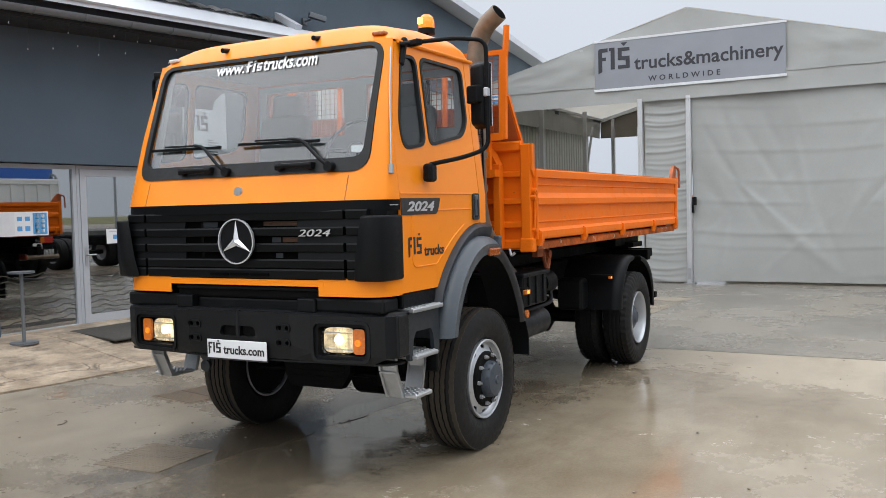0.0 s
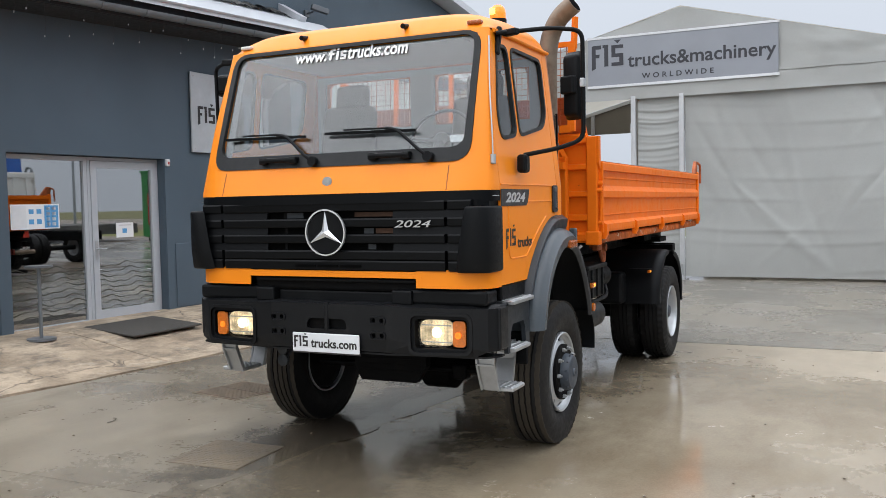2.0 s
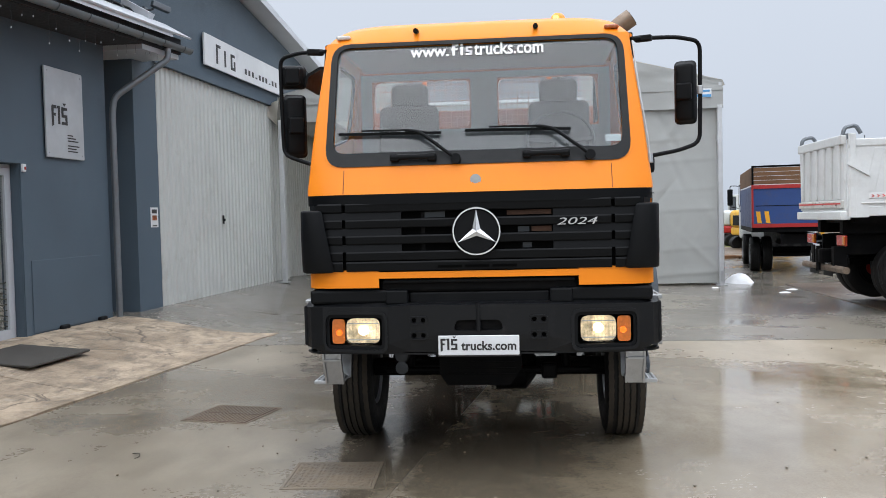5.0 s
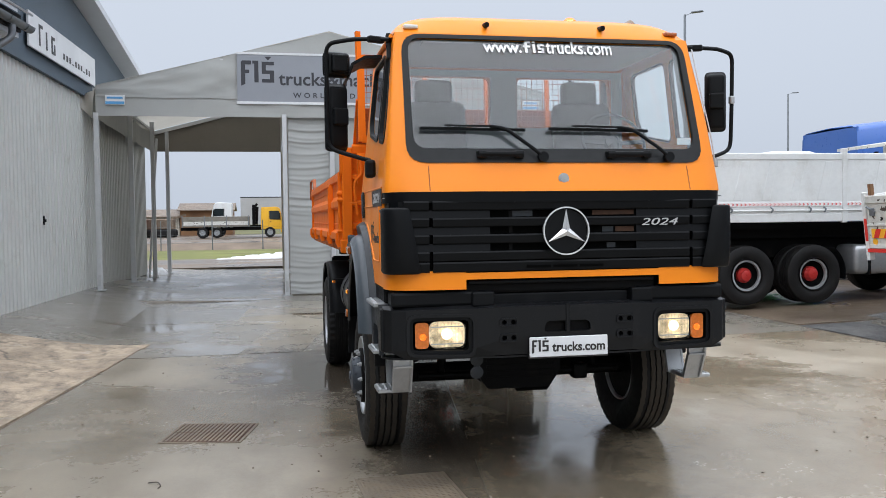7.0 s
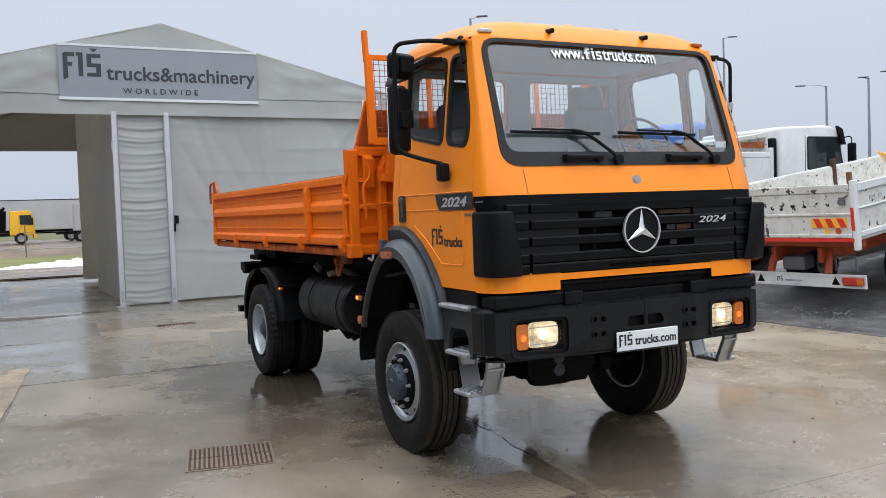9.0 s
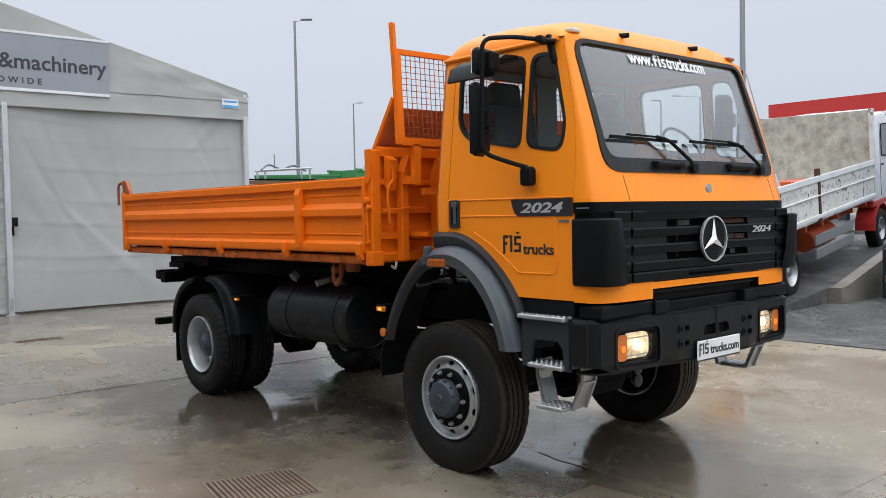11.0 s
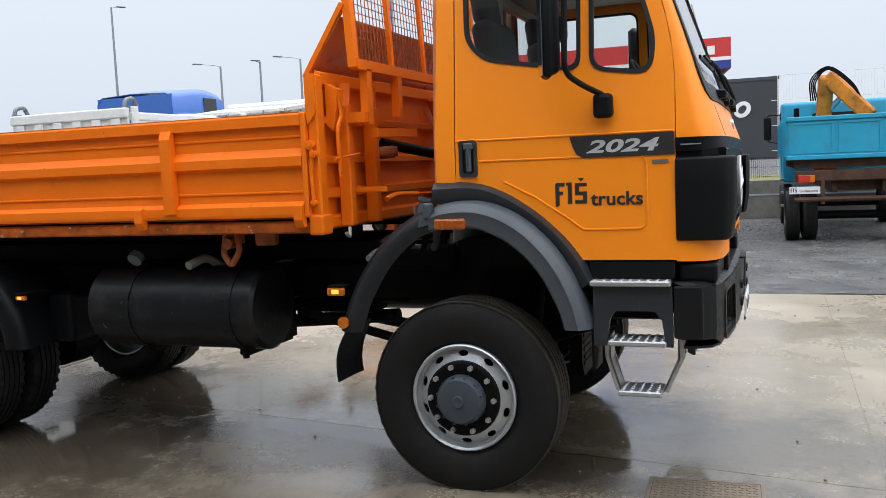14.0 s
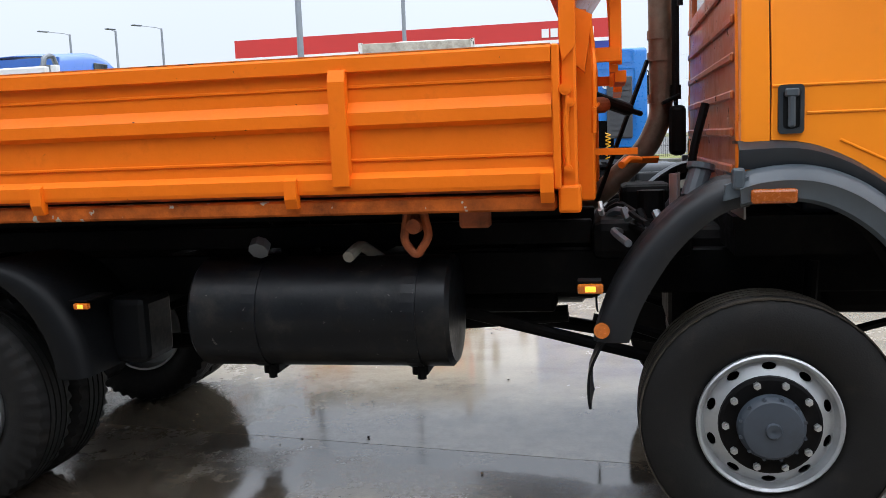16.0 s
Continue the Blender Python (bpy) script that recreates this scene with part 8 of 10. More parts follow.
def road_wheel(parent, x, y, r, w, out, rim="silver", hub="silver", holes=True):
    """A wheel with its tyre, rim and hub; out is the side (+1 or -1) that its dish looks to."""
    def shared(kind, build, mat_, smooth=40):
        key = (kind, r, w, rim if kind == "rim" else hub if kind == "hub" else "")
        if key not in WHEEL_MESH:
            ob_ = part(kind, build(), mat_, smooth=smooth)
            WHEEL_MESH[key] = ob_.data
            return ob_
        return new(kind, WHEEL_MESH[key])
    bead = r * 0.56
    def tyre():
        h = w / 2
        p = [(-h * 0.8, bead), (-h, bead + 0.06), (-h * 1.04, (r + bead) / 2), (-h * 0.96, r - 0.05), (-h * 0.85, r - 0.012)]
        for c in (-0.4, 0.0, 0.4):
            p += [(c * h - 0.007, r), (c * h - 0.007, r - 0.014), (c * h + 0.007, r - 0.014), (c * h + 0.007, r)]
        p += [(h * 0.85, r - 0.012), (h * 0.96, r - 0.05), (h * 1.04, (r + bead) / 2), (h, bead + 0.06), (h * 0.8, bead)]
        return lathe(p, 40, "y")
    def rim_():
        d = w * 0.30
        b = lathe([(w * 0.47, bead + 0.004), (w * 0.49, bead - 0.004), (w * 0.42, bead - 0.02), (0.02, bead - 0.035), (-d * 0.2, bead * 0.80), (-d * 0.3, bead * 0.40), (-d * 0.3 - 0.015, 0.02), (-d * 0.5, bead * 0.82), (-w * 0.4, bead - 0.02), (-w * 0.4, bead + 0.004)], 36, "y")
        return b
    def hub_():
        g = 1.02
        return lathe([(-0.06, 0.01), (-0.06, bead * 0.46 * g), (w * 0.12, bead * 0.44 * g), (w * 0.2, bead * 0.36 * g), (w * 0.34, bead * 0.30 * g), (w * 0.38, bead * 0.2 * g), (w * 0.38, 0.01)], 28, "y")
    m = Matrix.Translation((x, y, r)) @ Matrix.Rotation(0 if out > 0 else math.pi, 4, "Z")
    wh = shared("wheel", rim_, rim)
    wh.parent = parent
    wh.matrix_local = m
    for k, b, mt in (("tyre", tyre, "rubber"), ("hub", hub_, hub)):
        q = shared(k, b, mt)
        q.parent = wh
    return wh


def axle(parent, x, half, r, w, dual, rim="silver", hub="silver"):
    for s in (-1, 1):
        road_wheel(parent, x, s * (half - w / 2), r, w, s, rim, hub)
        if dual:
            road_wheel(parent, x, s * (half - w * 1.62), r, w, s, rim, hub)
    part("axle", rod((x, -half + w, r), (x, half - w, r), 0.08, 10), "chassis", parent)


def frame_rails(parent, x0, x1, z0, z1, mat_="chassis", gap=0.42):
    for s in (-1, 1):
        part("frame_rail", box(x0, x1, s * gap - 0.04, s * gap + 0.04, z0, z1), mat_, parent)
    n = max(2, int((x1 - x0) / 1.4))
    for k in range(n):
        x = x0 + 0.25 + (x1 - x0 - 0.5) * k / (n - 1)
        part("cross_member", box(x - 0.05, x + 0.05, -gap, gap, z0 + 0.02, z1 - 0.02), mat_, parent)


def truck_cab(parent, x0, x1, half, z0, z1, paint, lean=0.25, roof_fall=0.10, win=(0.55, 0.86), rear_window=False):
    """A cab shell with side windows, doors, windscreen and mirrors."""
    H = z1 - z0
    prof = rounded([(x0, z0), (x1, z0), (x1 + 0.02, z0 + H * 0.45), (x1 - lean, z1 - roof_fall), (x1 - lean - 0.35, z1), (x0 + 0.05, z1 - roof_fall * 0.4)], [0.03, 0.06, 0.1, 0.2, 0.15, 0.1])
    bm = prism([(p.x, p.y) for p in prof], "y", -half, half)
    bmesh.ops.recalc_face_normals(bm, faces=bm.faces)
    caps = [e for e in bm.edges if abs(e.verts[0].co.y - e.verts[1].co.y) < 1e-5]
    bmesh.ops.bevel(bm, geom=caps, offset=0.06, segments=3, profile=0.5, affect="EDGES")
    cab = part("cab", bm, paint, parent, "", 40)
    wz0, wz1 = z0 + H * win[0], z0 + H * win[1]
    wx0, wx1 = x0 + (x1 - x0) * 0.42, x1 - lean * 0.8 - 0.08
    for s in (-1, 1):
        place = lambda u, v, w, s=s: (u, s * (half + 0.006 + w), v)
        part("side_window", sheet(rounded([(wx0, wz0), (wx1 + 0.10, wz0 - 0.05), (wx1 - 0.06, wz1), (wx0, wz1)], 0.05), [], place, 0.006), "cab_glass", cab)
        part("window_seal", ring(rounded([(wx0 - 0.03, wz0 - 0.03), (wx1 + 0.13, wz0 - 0.08), (wx1 - 0.04, wz1 + 0.03), (wx0 - 0.03, wz1 + 0.03)], 0.06), rounded([(wx0, wz0), (wx1 + 0.10, wz0 - 0.05), (wx1 - 0.06, wz1), (wx0, wz1)], 0.05), place, 0.012), "seal", cab)
        part("door_seam", box(wx0 - 0.09, wx0 - 0.078, s * half - 0.006, s * half + 0.006, z0 + 0.15, wz1 + 0.06), "seal", cab)
        part("door_handle", box(wx0, wx0 + 0.14, s * half - 0.01, s * half + 0.02, wz0 - 0.24, wz0 - 0.19, 0.008), "black", cab)
        mir = part("mirror", box(x1 - lean - 0.05, x1 - lean + 0.06, s * (half + 0.30) - 0.09, s * (half + 0.30) + 0.09, wz0 - 0.02, wz0 + 0.55, 0.03), "black", cab)
        part("mirror_arm", tube(fillet([(x1 - lean, s * half, wz1), (x1 - lean, s * (half + 0.30), wz1 + 0.02), (x1 - lean, s * (half + 0.30), wz0 - 0.06), (x1 - lean + 0.05, s * half, wz0 - 0.12)], 0.08), 0.014, 6), "black", mir)
    part("windscreen", sheet(rounded([(-half + 0.12, 0), (half - 0.12, 0), (half - 0.16, 1), (-half + 0.16, 1)], 0.06), [], lambda u, v, w: (x1 + 0.03 - (lean) * v * 0.98, u, z0 + H * 0.48 + (z1 - roof_fall - 0.06 - z0 - H * 0.48) * v), 0.0), "cab_glass", cab)
    if rear_window:
        part("rear_window", sheet(rect(-0.5, 0.5, wz0, wz1 - 0.05, 0.06), [], lambda u, v, w: (x0 - 0.008 - w, u, v), 0.006), "cab_glass", cab)
    return cab


M["cab_glass"] = material("dark_cab_glass", (0.018, 0.024, 0.026), 0.06, vary=0.1, rough_vary=0.02, coat=0.3)
M["chevron_red"] = material("red_reflective_film", (0.62, 0.03, 0.02), 0.35, vary=0.08)
M["chevron_yellow"] = material("yellow_reflective_film", (0.85, 0.42, 0.02), 0.35, vary=0.08)
M["film_white"] = material("white_reflective_film", (0.75, 0.75, 0.74), 0.4, vary=0.05)


def reflective_board(parent, cx, y0, y1, z0, z1, turned):
    """A red and yellow striped plate on a tailboard, facing the rear."""
    pl = part("hazard_plate", box(cx - 0.012, cx, y0, y1, z0, z1), "chevron_yellow", parent, "red and yellow striped hazard plate")
    h, n = z1 - z0, 3
    step = (y1 - y0) / n
    for k in range(n):
        a = y0 + k * step
        sk = 0.45 * h * (1 if turned else -1)
        lo, hi = (max(y0, min(y1, a + (0 if turned else 0.45 * h))), max(y0, min(y1, a + step * 0.5 + (0 if turned else 0.45 * h))))
        part("stripe", prism([(lo, z0), (hi, z0), (max(y0, min(y1, hi + sk)), z1), (max(y0, min(y1, lo + sk)), z1)], "x", cx - 0.0155, cx - 0.0125), "chevron_red", pl)


def lamp_cluster(parent, x, y0, y1, z0, z1):
    lp = part("tail_lamp", box(x - 0.05, x, y0, y1, z0, z1, 0.01, 1), "red_lens", parent, "red and amber tail lamp")
    part("indicator", box(x - 0.056, x - 0.006, y0, y0 + (y1 - y0) * 0.3, z0 + 0.01, z1 - 0.01, 0.008, 1), "amber", lp)
    return lp


def dealer_card(parent, x, y, z, w, h):
    """A white plate with a short dark mark and word bars, facing the rear (towards -x)."""
    pl = part("dealer_plate", box(x - 0.012, x, y - w / 2, y + w / 2, z, z + h), "sign_white", parent, "white dealer plate")
    m = Matrix.Translation((x - 0.0135, y, z)) @ Matrix.Rotation(radians(-90), 4, "Z") @ Matrix.Rotation(radians(90), 4, "X")
    emblem(h * 0.56, m @ Matrix.Translation((-w * 0.46, h * 0.24, 0)), "print_black", pl, 0.001)
    part("word", lettering("trucks.com", h * 0.36, m @ Matrix.Translation((w * 0.13, h * 0.24, 0)), 0.001, 0.001, width=w / h * 0.26), "print_black", pl)


# white four-axle tipper
wt = parked("white_tipper", "white four-axle tipper with a ribbed steel body and red hubs", "truck", 5.60, 9.05, 0.10, -0.9)
HB, L = 1.225, 5.75
body = part("tipper_body", box(0.04, L, -HB + 0.06, HB - 0.06, 1.52, 1.60), "white_body", wt, "dirty white ribbed tipper body")
for s in (-1, 1):
    part("side_wall", box(0, L, s * HB - 0.03, s * HB + 0.0, 1.60, 2.78), "white_body", body)
    part("top_rail", box(0, L, min(s * 1.18, s * 1.27), max(s * 1.18, s * 1.27), 2.66, 2.79, 0.02), "white_body", body)
    part("lower_rail", box(0, L, min(s * 1.18, s * 1.265), max(s * 1.18, s * 1.265), 1.52, 1.68, 0.015), "white_body", body)
    part("lower_bead", box(0.1, L - 0.05, min(s * 1.22, s * 1.262), max(s * 1.22, s * 1.262), 1.80, 1.90, 0.012), "white_body", body)
    for x0 in (0.02, 3.00, L - 0.10):
        part("post", box(x0, x0 + 0.10, min(s * 1.20, s * 1.285), max(s * 1.20, s * 1.285), 1.50, 2.88, 0.012), "white_body", body)
    for k in range(10):
        x0 = 0.25 + k * 0.56
        if abs(x0 + 0.2 - 3.05) < 0.3:
            continue
        part("pressed_rib", prism([(x0, 1.92), (x0 + 0.17, 1.92), (x0 + 0.34, 2.64), (x0 + 0.17, 2.64)], "y", s * HB, s * (HB + 0.035), 0.012), "white_body", body)
    part("reflective_strip", box(0.15, L - 0.1, min(s * 1.263, s * 1.268), max(s * 1.263, s * 1.268), 1.815, 1.88), "film_white", body)
    for k in range(66):
        x0 = 0.19 + k * 0.083
        part("red_arrow", prism([(x0, 1.825), (x0 + 0.03, 1.8475), (x0, 1.87), (x0 + 0.022, 1.87), (x0 + 0.052, 1.8475), (x0 + 0.022, 1.825)], "y", s * 1.2685, s * 1.2715), "chevron_red", body)
    for x0 in (0.75, 1.55, 2.32, 2.62, 3.5, 4.3, 5.1):
        part("hinge", tube(fillet([(x0, s * 1.265, 1.80), (x0 + 0.03, s * 1.30, 1.76), (x0, s * 1.285, 1.70)], 0.02), 0.016, 6), "zinc", body)
    part("hinge_bar", rod((0.2, s * 1.28, 1.735), (L - 0.3, s * 1.28, 1.735), 0.014, 6), "white_body", body)
tg = part("tailgate", box(-0.05, 0.0, -1.20, 1.20, 1.62, 2.80, 0.01), "white_body", body, "white pressed tailgate with chipped paint")
part("tailgate_rail", box(-0.10, 0.0, -1.21, 1.21, 2.70, 2.86, 0.02), "white_body", tg)
for k in range(6):
    y0 = -1.05 + k * 0.40
    part("tailgate_rib", prism([(y0, 1.80), (y0 + 0.11, 1.80), (y0 + 0.15, 2.70), (y0 - 0.03, 2.70)], "x", -0.09, -0.05, 0.01), "white_body", tg)
part("tailgate_band", box(-0.09, -0.04, -1.20, 1.20, 1.66, 1.78, 0.012), "worn_white", tg)
part("red_band", box(-0.094, -0.091, -1.15, 1.15, 1.72, 1.745), "chevron_red", tg)
part("body_sill", box(-0.12, 0.05, -1.22, 1.22, 1.46, 1.60, 0.015), "white_body", body)
for y in (-1.15, 1.15):
    part("tailgate_hinge", join(tube(fillet([(-0.05, y, 2.84), (-0.02, y, 2.98), (0.16, y, 3.02), (0.24, y, 2.88)], 0.06), 0.035, 8), box(-0.06, 0.06, y - 0.05, y + 0.05, 2.78, 2.88)), "zinc", tg)
for s in (-1, 1):
    part("corner_wing", prism([(0.0, 1.50), (0.32, 1.50), (0.32, 2.30), (0.05, 2.62), (0.0, 2.62)], "y", s * 1.245, s * 1.275), "white_body", body)
    part("stake", moved(box(-0.02, 0.02, -0.2, 0.2, -0.03, 0.03), Matrix.Translation((0.16, s * 1.29, 2.30)) @ Matrix.Rotation(radians(90), 4, "Z") @ Matrix.Rotation(radians(30), 4, "X")), "white_body", body)
part("front_guard", prism([(4.55, 3.06), (5.72, 3.22), (5.72, 2.80), (5.66, 2.80), (5.66, 3.12), (4.55, 3.00)], "y", -1.15, 1.15), "worn_white", body, "rusty sheet shield over the front of the body")
part("rusty_edge", prism([(4.62, 2.88), (5.65, 2.88), (5.65, 3.02), (4.56, 3.0)], "y", -1.1, -1.07), "rust_paint", body)
part("cross_pile", moved(box(-0.5, 0.5, -0.3, 0.3, -0.2, 0.05, 0.15, 3), Matrix.Translation((2.2, -0.7, 2.80))), "snow", body)
frame_rails(wt, 0.1, 8.0, 0.85, 1.2)
for y in (-0.6, 0.6):
    part("body_runner", box(0.1, 5.6, y - 0.08, y + 0.08, 1.22, 1.50), "chassis", wt)
part("tipping_frame", box(0.2, 5.6, -1.0, 1.0, 1.40, 1.50), "chassis", wt)
part("under_run_bar", rod((0.0, -1.15, 0.62), (0.0, 1.15, 0.62), 0.06, 10), "exhaust", wt, "rusty round under-run bar")
for y in (-0.55, 0.55):
    part("bar_bracket", box(-0.03, 0.18, y - 0.06, y + 0.06, 0.55, 1.0), "chassis", wt)
    lamp_cluster(wt, 0.06, y * 1.5 - 0.2, y * 1.5 + 0.2, 1.02, 1.20)
part("rear_plate", box(0.0, 0.012, 0.30, 0.66, 0.86, 1.02), "film_white", wt)
for y in (0.15, 0.95):
    for k in range(7):
        part("striped_flap", prism([(y - 0.2 + k * 0.045, 0.55), (y - 0.18 + k * 0.045, 0.55), (y - 0.13 + k * 0.045, 0.82), (y - 0.15 + k * 0.045, 0.82)], "x", 0.10, 0.106), "film_white", wt)
    part("mud_flap", box(0.108, 0.118, y - 0.25, y + 0.25, 0.45, 0.86), "black", wt)
part("tow_hitch", join(box(-0.12, 0.15, -0.15, 0.15, 0.7, 0.95, 0.03), rod((-0.1, 0, 0.55), (-0.1, 0, 1.0), 0.04, 8)), "chassis", wt)
part("tool_box", box(0.12, 0.5, 0.75, 1.2, 0.72, 1.05, 0.03), "black", wt)
for x, d, hb in ((1.105, True, "red_paint"), (2.455, True, "red_paint"), (5.31, False, "chevron_red"), (7.15, False, "chevron_red")):
    axle(wt, x, 1.24, 0.55, 0.30, d, "chassis" if d else "alu", hb)
    if d:
        part("rim_flange", moved(lathe([(0.105, 0.312), (0.112, 0.306), (0.108, 0.250), (0.06, 0.245), (0.06, 0.312)], 36, "y"), Matrix.Translation((x, -1.09, 0.55)) @ Matrix.Rotation(math.pi, 4, "Z")), "silver", wt)
for x in (1.78,):
    for s in (-1, 1):
        part("spring", box(0.6, 3.0, s * 0.55 - 0.05, s * 0.55 + 0.05, 0.62, 0.74), "chassis", wt)
tank2 = part("fuel_tank", box(3.32, 4.75, -1.20, -0.55, 0.52, 1.08, 0.10, 3), "alu", wt, "square aluminium fuel tank with a black strap", 40)
for x in (3.62, 4.45):
    part("tank_strap", box(x - 0.035, x + 0.035, -1.212, -0.54, 0.50, 1.095, 0.02), "black", tank2)
part("tank_mudguard", thick(grid([[(2.455 + 0.66 * math.cos(radians(a)), y, 0.55 + 0.64 * math.sin(radians(a))) for y in (-1.22, -0.6)] for a in range(-10, 60, 10)]), 0.012), "black", wt)
part("silencer", box(3.5, 4.6, 0.5, 1.2, 0.6, 1.05, 0.08), "exhaust", wt)
truck_cab(wt, 5.95, 8.15, 1.22, 0.95, 3.40, "white_body", 0.22, 0.14, (0.60, 0.88))
part("wind_deflector", prism([(7.9, 2.95), (8.02, 2.95), (7.92, 3.30), (7.75, 3.38)], "y", -1.30, -1.23), "black", wt)
part("air_intake", box(5.80, 5.95, -1.20, -0.85, 1.6, 3.1, 0.04), "black", wt)

# blue cabbed truck behind it
bt = parked("blue_truck", "royal blue high-roof lorry parked behind the tipper", "truck", 7.2, 13.3, 0.10, -2)
frame_rails(bt, 0, 6.4, 0.8, 1.1)
axle(bt, 1.6, 1.24, 0.52, 0.3, True)
axle(bt, 5.9, 1.24, 0.52, 0.3, False)
truck_cab(bt, 4.9, 6.9, 1.22, 0.9, 3.35, "roof_blue", 0.2, 0.1, (0.55, 0.82))
rows = []
for k in range(9):
    u = k / 8
    x = 4.85 + 2.0 * u
    top = 3.97 - 0.06 * (1 - u) ** 2 * 3 - 0.55 * max(0, u - 0.62) ** 1.4
    rows.append([(x, -1.2 + 0.02 * u, 3.1), (x, -1.16, top - 0.16), (x, -1.0, top), (x, 0, top + 0.04), (x, 1.0, top), (x, 1.16, top - 0.16), (x, 1.2, 3.1)])
part("high_roof", thick(grid(rows), 0.02), "roof_blue", bt, "", 60)
part("roof_back", box(4.86, 4.90, -1.15, 1.15, 3.1, 3.76), "roof_blue", bt)
part("roof_side_window", box(6.05, 6.55, -1.20, -1.165, 3.36, 3.72, 0.01, 1), "cab_glass", bt)
part("roof_air_horn", rod((5.3, -1.25, 3.0), (5.3, -1.25, 3.15), 0.05, 10), "black", bt)

# blue dropside with timber board, seen from its rear
bd = parked("blue_dropside", "blue dropside lorry with a timber top board and red frame", "truck", 7.66, 17.4, 0.0, 80)
part("bed", box(0, 5, -1.2, 1.2, 1.15, 1.28), "chassis", bd)
tb = part("tailboard", box(-0.04, 0.0, -1.16, 1.16, 1.30, 2.34, 0.01), "navy", bd, "scratched dark blue tailboard")
part("tailboard_seam", box(-0.045, -0.041, -1.1, 1.1, 1.86, 1.88), "black", tb)
for z in (1.28, 2.34):
    part("red_rail", box(-0.07, 0.02, -1.2, 1.2, z, z + 0.10), "red_paint", bd)
for y in (-1.2, 1.16):
    part("red_post", box(-0.07, 0.02, y, y + 0.05, 1.28, 2.45), "red_paint", bd)
for k in range(4):
    part("timber_board", box(-0.03, 0.02, -1.15, 1.15, 2.46 + k * 0.115, 2.565 + k * 0.115), "timber", bd)
part("board_frame", join(box(-0.04, 0.04, -1.2, -1.15, 2.4, 2.95), box(-0.04, 0.04, 1.15, 1.2, 2.4, 2.95), box(-0.04, 0.04, -1.2, 1.2, 2.92, 2.97)), "chassis", bd)
for s in (-1, 1):
    part("side_board", box(0.02, 5, s * 1.19 - 0.02, s * 1.19 + 0.02, 1.28, 2.4), "navy", bd)
    part("timber_side", box(0.02, 5, s * 1.19 - 0.02, s * 1.19 + 0.02, 2.46, 2.92), "timber", bd)
    for k in range(2):
        part("orange_mark", prism([(s * 0.78 + k * 0.22 - 0.05, 1.40), (s * 0.78 + k * 0.22 + 0.06, 1.40), (s * 0.78 + k * 0.22 + 0.10, 1.72), (s * 0.78 + k * 0.22 - 0.01, 1.72)], "x", -0.05, -0.043), "chevron_yellow", bd)
axle(bd, 1.4, 1.18, 0.50, 0.28, True)
axle(bd, 4.6, 1.18, 0.50, 0.28, False)
frame_rails(bd, 0, 6.0, 0.8, 1.1)
truck_cab(bd, 5.3, 7.0, 1.15, 0.8, 2.9, "white_body")

# mini excavators
def mini_excavator(x, y, heading, label, paint, skirt, boomed):
    ex = parked("mini_excavator", label, "excavator", x, y, 0.0, heading, "excavators behind the lorry")
    for s in (-1, 1):
        trk = part("track", prism(rounded([(-1.2, 0.02), (1.2, 0.02), (1.42, 0.30), (1.2, 0.60), (-1.2, 0.60), (-1.42, 0.30)], 0.2), "y", s * 0.95 - 0.22, s * 0.95 + 0.22, 0.02), "rubber", ex)
        for u in (-1.05, -0.55, -0.05, 0.45, 1.05):
            part("track_roller", rod((u, s * 1.16, 0.28), (u, s * 1.19, 0.28), 0.15, 14), "chassis", trk)
    part("turret", box(-1.35, 0.75, -0.95, 0.95, 0.66, 1.02, 0.08), skirt, ex)
    part("engine_cover", box(-1.40, -0.15, -0.96, 0.96, 1.02, 1.78, 0.16, 3), paint, ex, "", 40)
    part("grille_panel", box(-1.05, -0.30, -0.985, -0.955, 1.06, 1.55, 0.02), "black", ex)
    part("rear_panel", box(-1.415, -1.39, -0.5, 0.5, 1.10, 1.55, 0.02), "black", ex)
    xc = part("cab", box(-0.12, 0.88, 0.0, 0.95, 1.0, 2.52, 0.1, 3), "cab_glass", ex, "dark tinted cab", 40)
    part("cab_frame", join(*[box(u, u + 0.09, v, v + 0.08, 1.0, 2.53) for u in (-0.16, 0.83) for v in (-0.02, 0.9)], box(-0.17, 0.93, -0.03, 0.99, 2.47, 2.57, 0.03)), paint if not boomed else "black", xc)
    if boomed:
        part("boom", tube(smooth_line([(0.7, -0.3, 1.0), (1.3, -0.3, 2.0), (2.0, -0.3, 2.2), (2.5, -0.3, 1.4)]), 0.10, 8), paint, ex)
        part("stick", beam((2.5, -0.3, 1.5), (2.2, -0.3, 0.4), 0.14, 0.16), paint, ex)
        part("bucket", prism(rounded([(1.9, 0.1), (2.4, 0.05), (2.5, 0.5), (2.1, 0.5)], 0.08), "y", -0.6, 0.0), "chassis", ex)
    return ex


